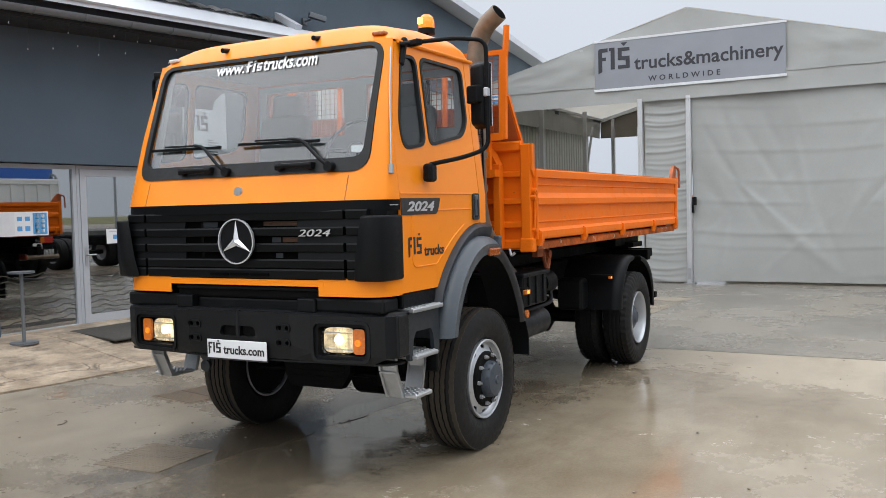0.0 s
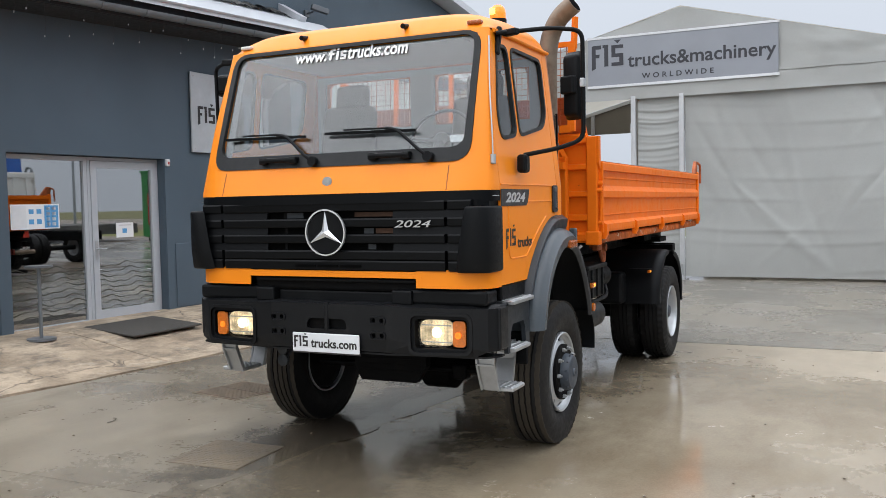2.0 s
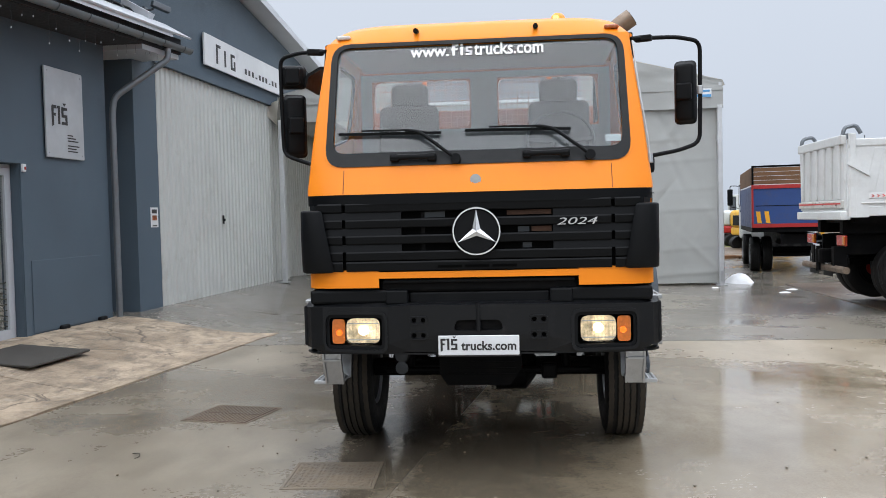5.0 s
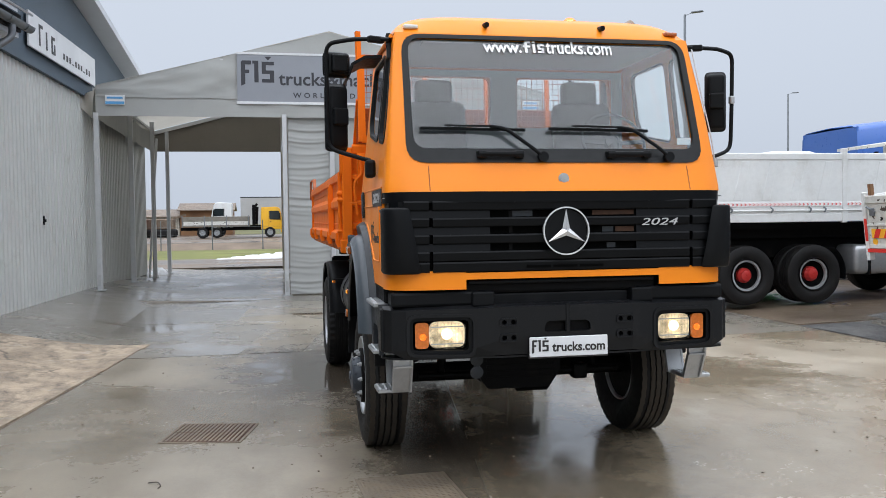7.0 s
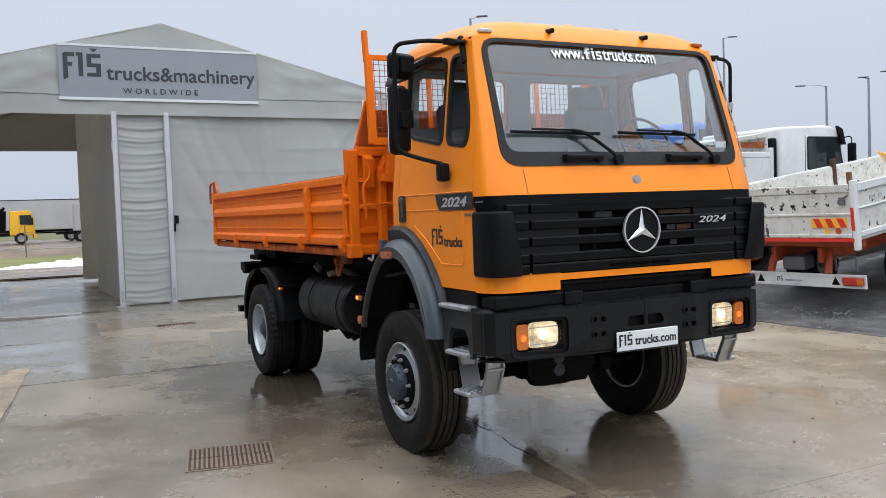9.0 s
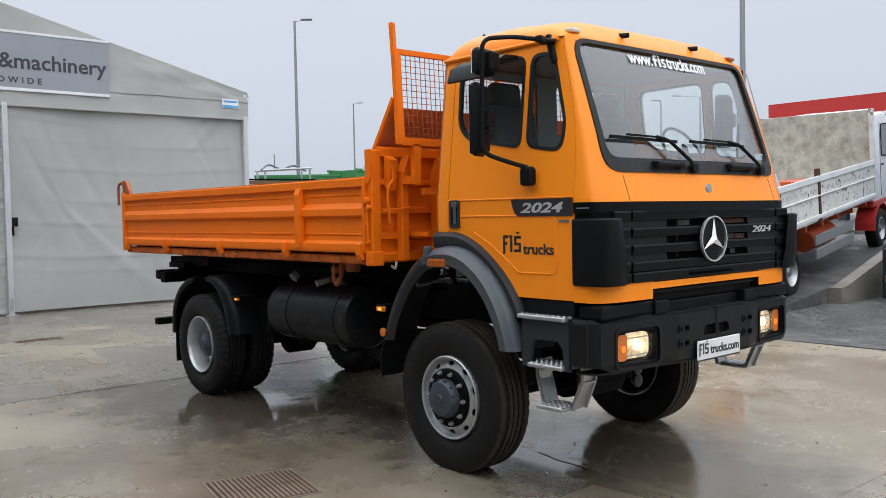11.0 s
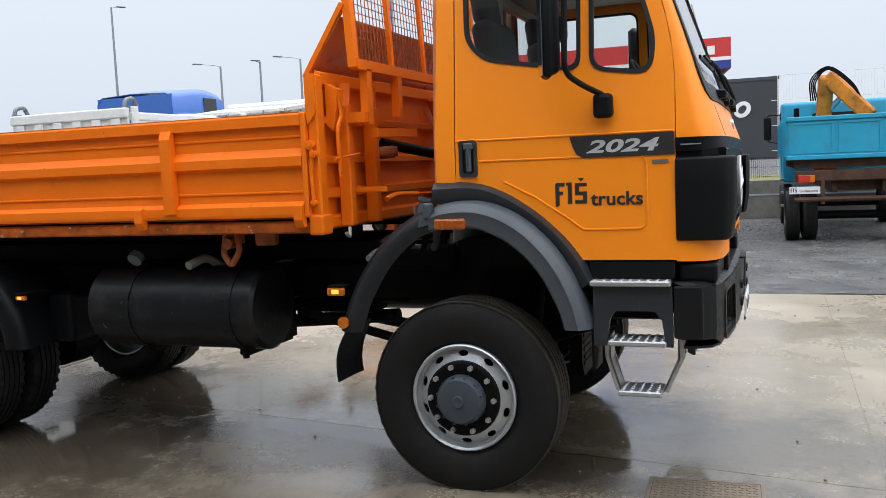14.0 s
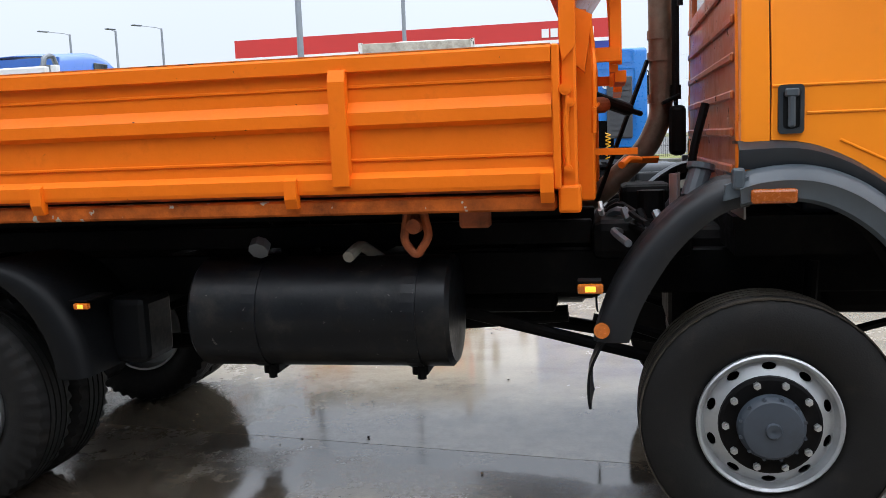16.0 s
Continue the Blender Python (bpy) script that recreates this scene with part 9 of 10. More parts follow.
mini_excavator(11.0, 33.0, 8, "yellow mini excavator with a black side grille", "yellow", "yellow", True)
mini_excavator(11.1, 38.6, 14, "pale grey mini excavator with a red turret skirt", "white_body", "red_paint", False)
for k, (x, y, t) in enumerate(((8.4, 25.2, 12), (9.6, 25.4, -5), (7.3, 25.6, 20))):
    pal = thing("pallet", "weathered wooden pallet on the ground", "pallet", "pallets by the excavator", at=(x, y, 0.0))
    pal.rotation_euler[2] = radians(t)
    for j in range(5):
        part("deck_board", box(-0.6, 0.6, -0.4 + j * 0.17, -0.28 + j * 0.17, 0.12, 0.145), "timber", pal)
    for j in (-0.35, 0.0, 0.35):
        part("bearer", box(-0.6, 0.6, j - 0.05, j + 0.05, 0.0, 0.12), "timber", pal)


def heap(name, label, cx, cy, rx, ry, h, mat_, seed, n=22):
    rows = []
    for j in range(9):
        f = j / 8
        row = []
        for i in range(n):
            a = math.tau * i / n
            k = 1 + 0.28 * noise.noise((math.cos(a) * 1.6, math.sin(a) * 1.6, seed)) + 0.08 * noise.noise((math.cos(a) * 5, math.sin(a) * 5, seed + f * 2))
            row.append((rx * (1 - f) * k * math.cos(a), ry * (1 - f) * k * math.sin(a), h * (1 - (1 - f) ** 2.2) * (1 + 0.25 * noise.noise((i * 0.7, j * 0.9, seed))) - 0.01))
        rows.append(row)
    ob = part(name, grid(rows, close=True), mat_, smooth=80)
    ob.location = (cx, cy, ground_z(cx, cy))
    return tagged(ob, label, "snow heap", "leftover snow")


heap("snow_heap", "melting heap of dirty snow beside the tent corner", 5.50, 14.9, 0.36, 0.5, 0.22, "snow", 1.0)
heap("snow_patch", "thin leftover patch of snow on the wet yard", 5.75, 12.0, 0.15, 0.10, 0.03, "snow", 2.0)
heap("snow_patch", "thin leftover patch of snow on the wet yard", 6.10, 12.7, 0.16, 0.09, 0.03, "snow", 3.0)
heap("snow_patch", "thin leftover patch of snow on the wet yard", 4.6, 13.4, 0.12, 0.07, 0.03, "snow", 4.0)
for k in range(7):
    heap("snow_bank", "line of melting snow along the grass verge", -3.9 + k * 0.62, 34.6 + 0.25 * math.sin(k), 0.75, 0.45, 0.12 + 0.055 * k, "snow", 5.0 + k)
heap("snow_patch", "small leftover snow by the tent leg", -5.5, 23.6, 0.3, 0.5, 0.22, "snow", 21.0)

# green skips and rack beyond the tent corner
for x, y, w, top, turn in ((16.9, 31.0, 3.9, 3.81, -38), (20.3, 29.4, 4.8, 4.02, 10)):
    sk = thing("green_skip", "green steel skip with a folded rim", "skip", "green skips", at=(x, y, 0.0))
    sk.rotation_euler[2] = radians(turn)
    part("shell", prism([(-w / 2 + 0.25, 0.3), (w / 2 - 0.25, 0.3), (w / 2, top - 0.06), (w / 2 - 0.05, top - 0.06), (w / 2 - 0.28, 0.38), (-w / 2 + 0.28, 0.38), (-w / 2 + 0.05, top - 0.06), (-w / 2, top - 0.06)], "y", -0.9, 0.9), "green", sk)
    part("rim", box(-w / 2 - 0.03, w / 2 + 0.03, -0.97, -0.88, top - 0.10, top), "green", sk)
    part("rim", box(-w / 2 - 0.03, w / 2 + 0.03, 0.88, 0.97, top - 0.10, top), "green", sk)
    part("end_wall", box(-w / 2 + 0.1, w / 2 - 0.1, -0.92, -0.88, 0.35, top - 0.06), "green", sk)
    part("skid", box(-w / 2 + 0.3, w / 2 - 0.3, -0.7, 0.7, 0.0, 0.3), "chassis", sk)
rk = thing("ladder_rack", "grey tubular rack with hoses beyond the skips", "rack", at=(12.6, 25.4, 0.25))
for y in (-0.3, 0.3):
    part("rail", tube([(-1.0, y, 3.42), (1.2, y, 3.55)], 0.04, 8), "alu", rk)
    for x in (-0.9, 1.1):
        part("leg", rod((x, y, 0.0), (x, y, 3.42 + 0.06 * (x + 1)), 0.04, 8), "alu", rk)
part("hose", tube(smooth_line([(-0.9, 0, 3.45), (-0.5, 0.1, 3.66), (0, 0, 3.5), (0.5, -0.1, 3.64), (1.1, 0, 3.45)]), 0.04, 6), "zinc", rk)
part("whip", rod((-0.2, 0.2, 3.4), (-0.2, 0.2, 4.1), 0.018, 6), "zinc", rk)

# white dropside flatbed climbing the ramp
fb = parked("dropside_flatbed", "old white dropside flatbed with red chassis parked up a ramp", "truck", 7.494, 3.918, 0.0, 6.9, "", 7.0)
HF, LF = 1.25, 6.95
part("bed_floor", box(0.02, LF, -HF + 0.03, HF - 0.03, 1.18, 1.26), "worn_white", fb)
rb = part("tailboard", box(-0.035, 0.0, -HF + 0.05, HF - 0.05, 1.20, 2.02, 0.006, 1), "worn_white", fb, "scuffed white tailboard with black streaks")
for z0, z1 in ((1.93, 2.05), (1.58, 1.62), (1.24, 1.30)):
    part("board_bead", box(-0.055, -0.03, -HF + 0.05, HF - 0.05, z0, z1, 0.008, 1), "worn_white", rb)
part("red_rail", box(-0.058, -0.03, -HF + 0.02, HF - 0.02, 1.18, 1.235), "chevron_red", rb)
rng = random.Random(8)
for k in range(11):
    y = -1.05 + k * 0.2 + rng.uniform(-0.03, 0.03)
    z, q = 1.72 + rng.uniform(-0.03, 0.06), [rng.uniform(0.010, 0.045) for _ in range(7)]
    part("scuff", prism([(y + q[i] * math.cos(math.tau * i / 7), z + 0.9 * q[i] * math.sin(math.tau * i / 7)) for i in range(7)], "x", -0.0375, -0.0345), "rubber", rb)
reflective_board(rb, -0.037, -HF + 0.12, -HF + 0.70, 1.40, 1.54, True)
reflective_board(rb, -0.037, HF - 0.70, HF - 0.12, 1.40, 1.54, False)
for y, mt in ((-0.80, "chevron_yellow"), (-0.98, "orange_red"), (0.82, "poster_blue"), (1.08, "chevron_yellow")):
    part("round_sticker", rod((-0.041, y, 1.345), (-0.037, y, 1.345), 0.05, 18), mt, rb)
for s in (-1, 1):
    part("corner_post", box(-0.05, 0.06, min(s * (HF - 0.04), s * (HF + 0.03)), max(s * (HF - 0.04), s * (HF + 0.03)), 1.05, 2.10, 0.008, 1), "white_body", fb)
    part("rung_strip", box(-0.056, -0.05, s * (HF - 0.02) - 0.025, s * (HF - 0.02) + 0.025, 1.35, 1.70), "chevron_red", fb)
    part("timber_stake", box(0.02, 0.08, s * (HF - 0.08) - 0.03, s * (HF - 0.08) + 0.03, 2.0, 2.22), "timber", fb)
    part("latch_chain", join(box(-0.07, -0.04, s * 1.08 - 0.05, s * 1.08 + 0.05, 1.74, 1.86, 0.015), rod((-0.06, s * 1.02, 1.80), (-0.06, s * 1.18, 1.88), 0.015, 6)), "zinc", fb)
    sb = part("side_board", box(0.06, LF, min(s * (HF - 0.03), s * HF), max(s * (HF - 0.03), s * HF), 1.20, 2.02), "worn_white", fb, "white slotted side board")
    for z0, z1 in ((1.93, 2.05), (1.24, 1.32), (1.66, 1.69)):
        part("board_bead", box(0.06, LF, min(s * HF, s * (HF + 0.03)), max(s * HF, s * (HF + 0.03)), z0, z1, 0.008, 1), "white_body", sb)
    for k in range(26):
        part("slot", box(0.4 + k * 0.24, 0.5 + k * 0.24, s * HF + (0 if s > 0 else -0.006), s * HF + (0.006 if s > 0 else 0), 1.76, 1.83), "print_grey", sb)
    part("mid_stake", box(3.45, 3.55, min(s * (HF - 0.06), s * (HF + 0.025)), max(s * (HF - 0.06), s * (HF + 0.025)), 1.15, 2.18, 0.01), "rust_dark", fb)
    part("side_guard", join(box(3.4, 5.6, min(s * 1.16, s * 1.2), max(s * 1.16, s * 1.2), 0.72, 0.92, 0.01), box(3.4, 5.6, min(s * 1.16, s * 1.2), max(s * 1.16, s * 1.2), 0.45, 0.65, 0.01)), "alu", fb)
part("headboard", box(LF, LF + 0.08, -HF, HF, 1.2, 3.12, 0.01), "plywood", fb, "tall peeling plywood headboard")
for y in (-1.22, 1.22):
    part("headboard_post", box(LF - 0.03, LF + 0.10, y - 0.04, y + 0.04, 1.2, 3.14), "worn_white", fb)
part("yellow_sheet", moved(box(-0.4, 0.4, -0.3, 0.3, -0.01, 0.01), Matrix.Translation((2.6, -0.6, 2.0)) @ Matrix.Rotation(radians(40), 4, "Y") @ Matrix.Rotation(radians(20), 4, "X")), "chevron_yellow", fb, "loose yellow and white sheet in the bed")
part("white_sheet", moved(box(-0.25, 0.25, -0.2, 0.2, -0.01, 0.01), Matrix.Translation((2.4, -0.75, 2.05)) @ Matrix.Rotation(radians(50), 4, "Y") @ Matrix.Rotation(radians(10), 4, "X")), "film_white", fb)
part("orange_drum", moved(rod((0, 0, 0), (0, 0, 0.6), 0.3, 18), Matrix.Translation((3.2, -0.9, 1.4))), "orange_red", fb)
for s in (-1, 1):
    part("frame_rail", box(0.3, 8.0, s * 0.42 - 0.04, s * 0.42 + 0.04, 0.78, 1.02), "orange_red", fb)
    part("bar_bracket", tube(fillet([(0.55, s * 0.42, 1.0), (0.42, s * 0.5, 0.85), (0.32, s * 0.52, 0.60)], 0.1), 0.06, 8), "orange_red", fb)
for k in range(8):
    part("bearer", box(0.3 + k * 0.9, 0.38 + k * 0.9, -1.15, 1.15, 1.04, 1.18), "orange_red", fb)
rbar = part("rear_bar", join(box(0.24, 0.28, -1.18, 1.18, 0.58, 0.61), box(0.24, 0.28, -1.18, 1.18, 0.40, 0.43), box(0.255, 0.28, -1.18, 1.18, 0.42, 0.60)), "white_body", fb, "white under-run bar with tail lamps")
for s in (-1, 1):
    lamp_cluster(rbar, 0.255, s * 0.98 - 0.17, s * 0.98 + 0.17, 0.45, 0.57)
    part("triangle", prism([(s * 0.68 - 0.07, 0.445), (s * 0.68 + 0.07, 0.445), (s * 0.68, 0.57)], "x", 0.245, 0.254), "black", rbar)
dealer_card(rbar, 0.25, 0.12, 0.44, 0.52, 0.13)
part("winch_box", box(0.4, 0.7, -0.05, 0.35, 0.62, 0.85, 0.03), "zinc", fb)
part("spare_carrier", tube(fillet([(0.5, -0.55, 0.62), (0.5, -0.55, 0.85), (0.5, -0.9, 0.85), (0.5, -0.9, 0.62)], 0.04), 0.02, 6), "zinc", fb)
for x, d in ((2.1, True), (7.55, False)):
    for s in (-1, 1):
        road_wheel(fb, x, s * 1.08, 0.45, 0.26, s, "alu", "zinc")
        if d:
            road_wheel(fb, x, s * 0.78, 0.45, 0.26, s, "alu", "zinc")
for s in (-1, 1):
    part("red_fender", thick(grid([[(7.55 + 0.58 * math.cos(radians(a)), y, 0.48 + 0.56 * math.sin(radians(a))) for y in (s * 1.22, s * 0.8)] for a in range(0, 190, 15)]), 0.03), "red_paint", fb)
    part("red_sill", box(7.0, 8.5, min(s * 1.0, s * 1.2), max(s * 1.0, s * 1.2), 0.98, 1.12, 0.03), "red_paint", fb)
part("red_tank", moved(lathe([(-0.7, 0.01), (-0.7, 0.22), (0.7, 0.22), (0.7, 0.01)], 24, "x"), Matrix.Translation((4.6, -0.75, 0.72))), "orange_red", fb, "", 40)
truck_cab(fb, 7.10, 8.55, 1.19, 1.05, 3.05, "white_body", 0.22, 0.12, (0.52, 0.85))
part("roof_visor", box(7.2, 8.1, -0.9, 0.5, 3.05, 3.12, 0.03), "white_body", fb)

# ramp with its retaining wall, and the raised terrace behind
ramp = thing("ramp", "concrete loading ramp with a sloping retaining wall", "ramp", kind="structure")
part("wall", prism([(10.4, -0.05), (18.9, -0.05), (18.9, 1.10), (13.5, 1.10), (12.9, 1.04), (10.6, 0.42), (10.4, 0.40)], "y", 2.42, 2.66), "kerb_concrete", ramp)
rampm = prism([(7.6, 0.02), (18.9, -0.05), (18.9, 1.10), (16.0, 1.08), (14.6, 0.93), (9.3, 0.26)], "y", 2.66, 6.1)
part("slope", rampm, "gravel", ramp)
part("far_wall", prism([(10.4, -0.05), (18.9, -0.05), (18.9, 1.12), (13.4, 1.12), (10.4, 0.30)], "y", 6.1, 6.3), "kerb_concrete", ramp)
terrace = thing("terrace", "raised terrace behind a concrete retaining wall", "terrace", kind="structure")
part("retaining_wall", box(18.9, 19.15, -40, 2.4, -0.1, 1.10, 0.01, 1), "kerb_concrete", terrace)
part("wall_line", box(18.885, 18.9, -40, 2.4, 0.70, 0.74), "frame_grey", terrace)
part("grass_strip", box(19.15, 24.5, -40, 2.4, 0.5, 1.10), "verge_grass", terrace)
part("road_deck", box(24.5, 140, -60, 30, 0.5, 1.06), "gravel", terrace)
fence = thing("mesh_fence", "dark green rod mesh fence along the terrace", "fence", kind="structure")
for k in range(15):
    y = 2.2 - k * 2.5
    part("post", box(20.0, 20.06, y - 0.03, y + 0.03, 1.10, 1.80 if k != 0 else 4.0), "black", fence)
    bits = []
    for j in range(49):
        bits.append(box(20.03, 20.036, y - 0.05 * j - 0.05, y - 0.05 * j - 0.044, 1.12, 1.70))
    for z in (1.16, 1.42, 1.68):
        bits.append(box(20.028, 20.038, y - 2.45, y - 0.04, z, z + 0.008))
    pn = part("mesh_panel", join(*bits), "chassis", fence)
    tagged(pn, kind="stuff")
gt = thing("sliding_gate", "black steel gate posts at the top of the ramp", "gate")
for y in (1.45, 1.95):
    part("post", box(15.2, 15.3, y - 0.05, y + 0.05, 1.10 - 0.7, 3.15), "black", gt)
part("rail", join(box(15.22, 15.28, -0.2, 1.95, 1.25, 1.33), box(15.22, 15.28, -0.2, 1.95, 2.98, 3.06)), "black", gt)
part("rail", box(15.21, 15.29, -0.2, 3.4, 1.12, 1.20), "black", gt)

# blue tractor unit
tr = parked("tractor_unit", "bright blue tractor unit seen from behind its fifth wheel", "truck", 10.75, 0.66, 0.10, 6)
frame_rails(tr, 0.0, 5.0, 0.72, 0.98)
axle(tr, 1.05, 1.22, 0.50, 0.29, True, "silver", "zinc")
axle(tr, 4.75, 1.22, 0.50, 0.29, False, "silver", "zinc")
for s in (-1, 1):
    rows = [[(1.05 + 0.62 * math.cos(radians(a)), y, 0.50 + 0.56 * math.sin(radians(a)) ** 1.0 if a < 180 else 0.5 - 0.5 * math.sin(radians(a - 180))) for y in (s * 0.62, s * 1.27)] for a in range(5, 226, 11)]
    part("mudguard", thick(grid(rows), 0.02), "black", tr, "black plastic mudguard", 50)
    for x, half_ in ((0.62, 0.22), (1.45, 0.22)):
        rows = [[(x + 0.06 * f + half_ * math.cos(radians(a)), y, 0.98 + 0.17 * math.sin(radians(a)) ** 0.6) for y in (s * 0.60, s * 0.63, s * 1.24, s * 1.27)] for a in range(0, 181, 15) for f in (0,)]
        part("mudguard_hump", thick(grid(rows), 0.02), "step_plastic", tr, "rounded grey mudguard top", 60)
    part("rear_panel", box(0.30, 0.40, min(s * 0.55, s * 1.25), max(s * 0.55, s * 1.25), 0.10, 1.0, 0.03), "guard_black", tr)
    lamp_cluster(tr, 0.30, s * 0.9 - 0.26, s * 0.9 + 0.26, 0.56, 0.68)
    part("plate_panel", box(0.285, 0.299, s * 0.9 - 0.28, s * 0.9 + 0.28, 0.40, 0.53), "film_white", tr)
    part("white_bars", join(box(0.285, 0.299, s * 0.9 - 0.26, s * 0.9 + 0.24, 0.20, 0.225), box(0.285, 0.299, s * 0.9 - 0.24, s * 0.9 + 0.22, 0.25, 0.32)), "film_white", tr)
part("rear_cross", box(0.0, 0.14, -0.62, 0.62, 0.66, 0.86, 0.03), "chassis", tr)
for s in (-1, 1):
    part("rear_leg", box(0.02, 0.10, s * 0.5 - 0.04, s * 0.5 + 0.04, 0.25, 0.7), "chassis", tr)
    part("fifth_wheel_stand", prism([(0.7, 0.98), (1.4, 0.98), (1.2, 1.12), (0.9, 1.12)], "y", s * 0.45 - 0.04, s * 0.45 + 0.04), "chassis", tr)
part("rear_crossbar", rod((0.06, -0.55, 0.27), (0.06, 0.55, 0.27), 0.03, 8), "chassis", tr)
part("fifth_wheel", sheet(rounded([(0.35, -0.2), (0.35, 0.2), (0.75, 0.48), (1.35, 0.45), (1.5, 0.0), (1.35, -0.45), (0.75, -0.48)], 0.12), [rounded([(0.30 + 0.06, -0.07), (0.36, 0.07), (0.85, 0.05), (0.85, -0.05)], 0.03)], lambda u, v, w: (u, v, 1.16 - w + 0.05 * (u - 0.35)), 0.05), "chassis", tr, "greasy black fifth wheel plate")
for y, mt in ((-0.35, "yellow"), (0.15, "chassis"), (0.38, "yellow")):
    pts = [(3.3 + 0.05 * math.sin(k * 0.9), y + 0.05 * math.cos(k * 0.9), 1.72 - k * 0.011) for k in range(52)]
    part("coiled_hose", tube(pts, 0.012, 5), mt, tr)
cab = truck_cab(tr, 3.55, 5.6, 1.23, 1.40, 3.55, "blue_paint", 0.2, 0.12, (0.50, 0.80))
for y0, y1, z0, z1 in ((0.72, 1.02, 3.22, 3.45), (0.55, 0.68, 3.22, 3.45), (-0.95, 0.48, 3.2, 3.46), (0.86, 1.06, 2.62, 3.1), (0.55, 0.74, 2.62, 3.1), (-0.98, 0.46, 2.58, 3.1), (0.5, 1.04, 2.24, 2.5), (-0.98, 0.46, 2.24, 2.5), (0.6, 1.04, 1.75, 2.08), (-1.0, -0.6, 1.75, 2.08)):
    part("pressed_panel", ring(rect(y0, y1, z0, z1, 0.05), rect(y0 + 0.025, y1 - 0.025, z0 + 0.025, z1 - 0.025, 0.04), lambda u, v, w: (3.552 - w, u, v), 0.016), "blue_paint", cab)
part("rear_vent", join(box(3.50, 3.56, -0.90, -0.36, 1.6, 2.9, 0.02), *[box(3.485, 3.50, -0.86, -0.40, 1.65 + 0.12 * k, 1.70 + 0.12 * k) for k in range(10)]), "trim", cab)
# flat near-black panel in place of a shaded recess
part("rear_recess", box(3.535, 3.56, -0.5, 0.5, 1.42, 1.98), "hollow_shade", cab)
for y, n in ((0.43, "60"), (0.06, "80"), (-0.35, "90")):
    disc = part("speed_disc", rod((3.53, y, 2.74), (3.545, y, 2.74), 0.09, 22), "film_white", cab, "round white speed sticker")
    m = Matrix.Translation((3.529, y, 2.69)) @ Matrix.Rotation(radians(-90), 4, "Z") @ Matrix.Rotation(radians(90), 4, "X")
    part("numeral", lettering(n, 0.10, m, 0.001, 0.002, width=0.8), "print_black", disc)
part("work_lamp", rod((3.4, 0.82, 1.62), (3.5, 0.82, 1.62), 0.075, 14), "yellow", tr)
part("air_line", join(*[tube(smooth_line([(3.5, y, 1.5), (3.2, y, 1.15), (2.6, y * 0.5, 1.1), (1.9, 0.2, 1.02)]), 0.02, 6) for y in (-0.35, 0.15, 0.38)]), "chassis", tr)
part("cab_floor_trim", box(3.5, 5.5, -1.2, 1.2, 1.0, 1.40, 0.04), "chassis", tr)
part("side_tank", box(2.2, 3.4, 0.6, 1.2, 0.5, 1.05, 0.08), "alu", tr)
part("aerial", rod((3.6, 0.98, 1.9), (3.55, 0.95, 2.55), 0.008, 6), "black", tr)

# turquoise tipper with a crane
tq = parked("turquoise_tipper", "turquoise drop-side tipper with an orange loading crane", "truck", 11.75, -3.05, 0.10, 1.5)
tbed = part("bed", box(0.02, 4.4, -1.22, 1.22, 1.60, 1.68), "cyan", tq, "turquoise bed with panelled boards")
part("tail_board", box(-0.03, 0.02, -1.2, 1.2, 1.62, 2.30), "cyan", tbed)
for y0, y1 in ((-1.16, -0.42), (-0.36, 0.36), (0.42, 1.16)):
    part("board_frame", ring(rect(y0, y1, 1.67, 2.24), rect(y0 + 0.05, y1 - 0.05, 1.71, 2.20), lambda u, v, w: (-0.032 - w, u, v), 0.014), "cyan", tbed)
part("board_rail", box(-0.07, 0.03, -1.24, 1.24, 2.26, 2.34, 0.012), "cyan", tbed)
part("board_sill", box(-0.08, 0.03, -1.24, 1.24, 1.56, 1.64, 0.012), "cyan", tbed)
for s in (-1, 1):
    part("side_board", box(0, 4.4, s * 1.22 - 0.025, s * 1.22 + 0.025, 1.62, 2.30), "cyan", tbed)
    for k in range(7):
        part("side_rib", box(0.05 + k * 0.7, 0.13 + k * 0.7, min(s * 1.24, s * 1.27), max(s * 1.24, s * 1.27), 1.62, 2.32), "cyan", tbed)
part("headboard", box(4.35, 4.42, -1.2, 1.2, 1.6, 2.45), "cyan", tbed)
frame_rails(tq, 0.1, 6.6, 0.95, 1.2, "rust_dark")
for k in range(5):
    part("bearer", box(0.1 + k * 0.95, 0.22 + k * 0.95, -1.1, 1.1, 1.40, 1.58), "rust_dark", tq)
part("rear_beam", box(-0.02, 0.12, -1.1, 1.1, 1.16, 1.36, 0.02), "rust_dark", tq)
part("under_run_bar", rod((0.0, -1.1, 0.83), (0.0, 1.1, 0.83), 0.045, 8), "rust_dark", tq)
for y in (-0.62, 0.62):
    part("bar_leg", box(-0.02, 0.05, y - 0.03, y + 0.03, 0.74, 1.2), "rust_dark", tq)
    lamp_cluster(tq, -0.02, y * 1.45 - 0.14, y * 1.45 + 0.14, 1.14, 1.28)
dealer_card(tq, -0.03, 0.93, 0.94, 0.52, 0.13)
dealer_card(tq, -0.03, -0.85, 1.18, 0.5, 0.07)
axle(tq, 1.0, 1.24, 0.48, 0.27, True, "exhaust", "exhaust")
axle(tq, 5.2, 1.2, 0.48, 0.27, False, "exhaust", "exhaust")
truck_cab(tq, 4.9, 6.6, 1.15, 1.0, 2.90, "cyan", 0.2, 0.1, (0.55, 0.86), True)
part("exhaust_stub", rod((4.6, 0.85, 1.6), (4.6, 0.85, 2.7), 0.06, 10), "chassis", tq)
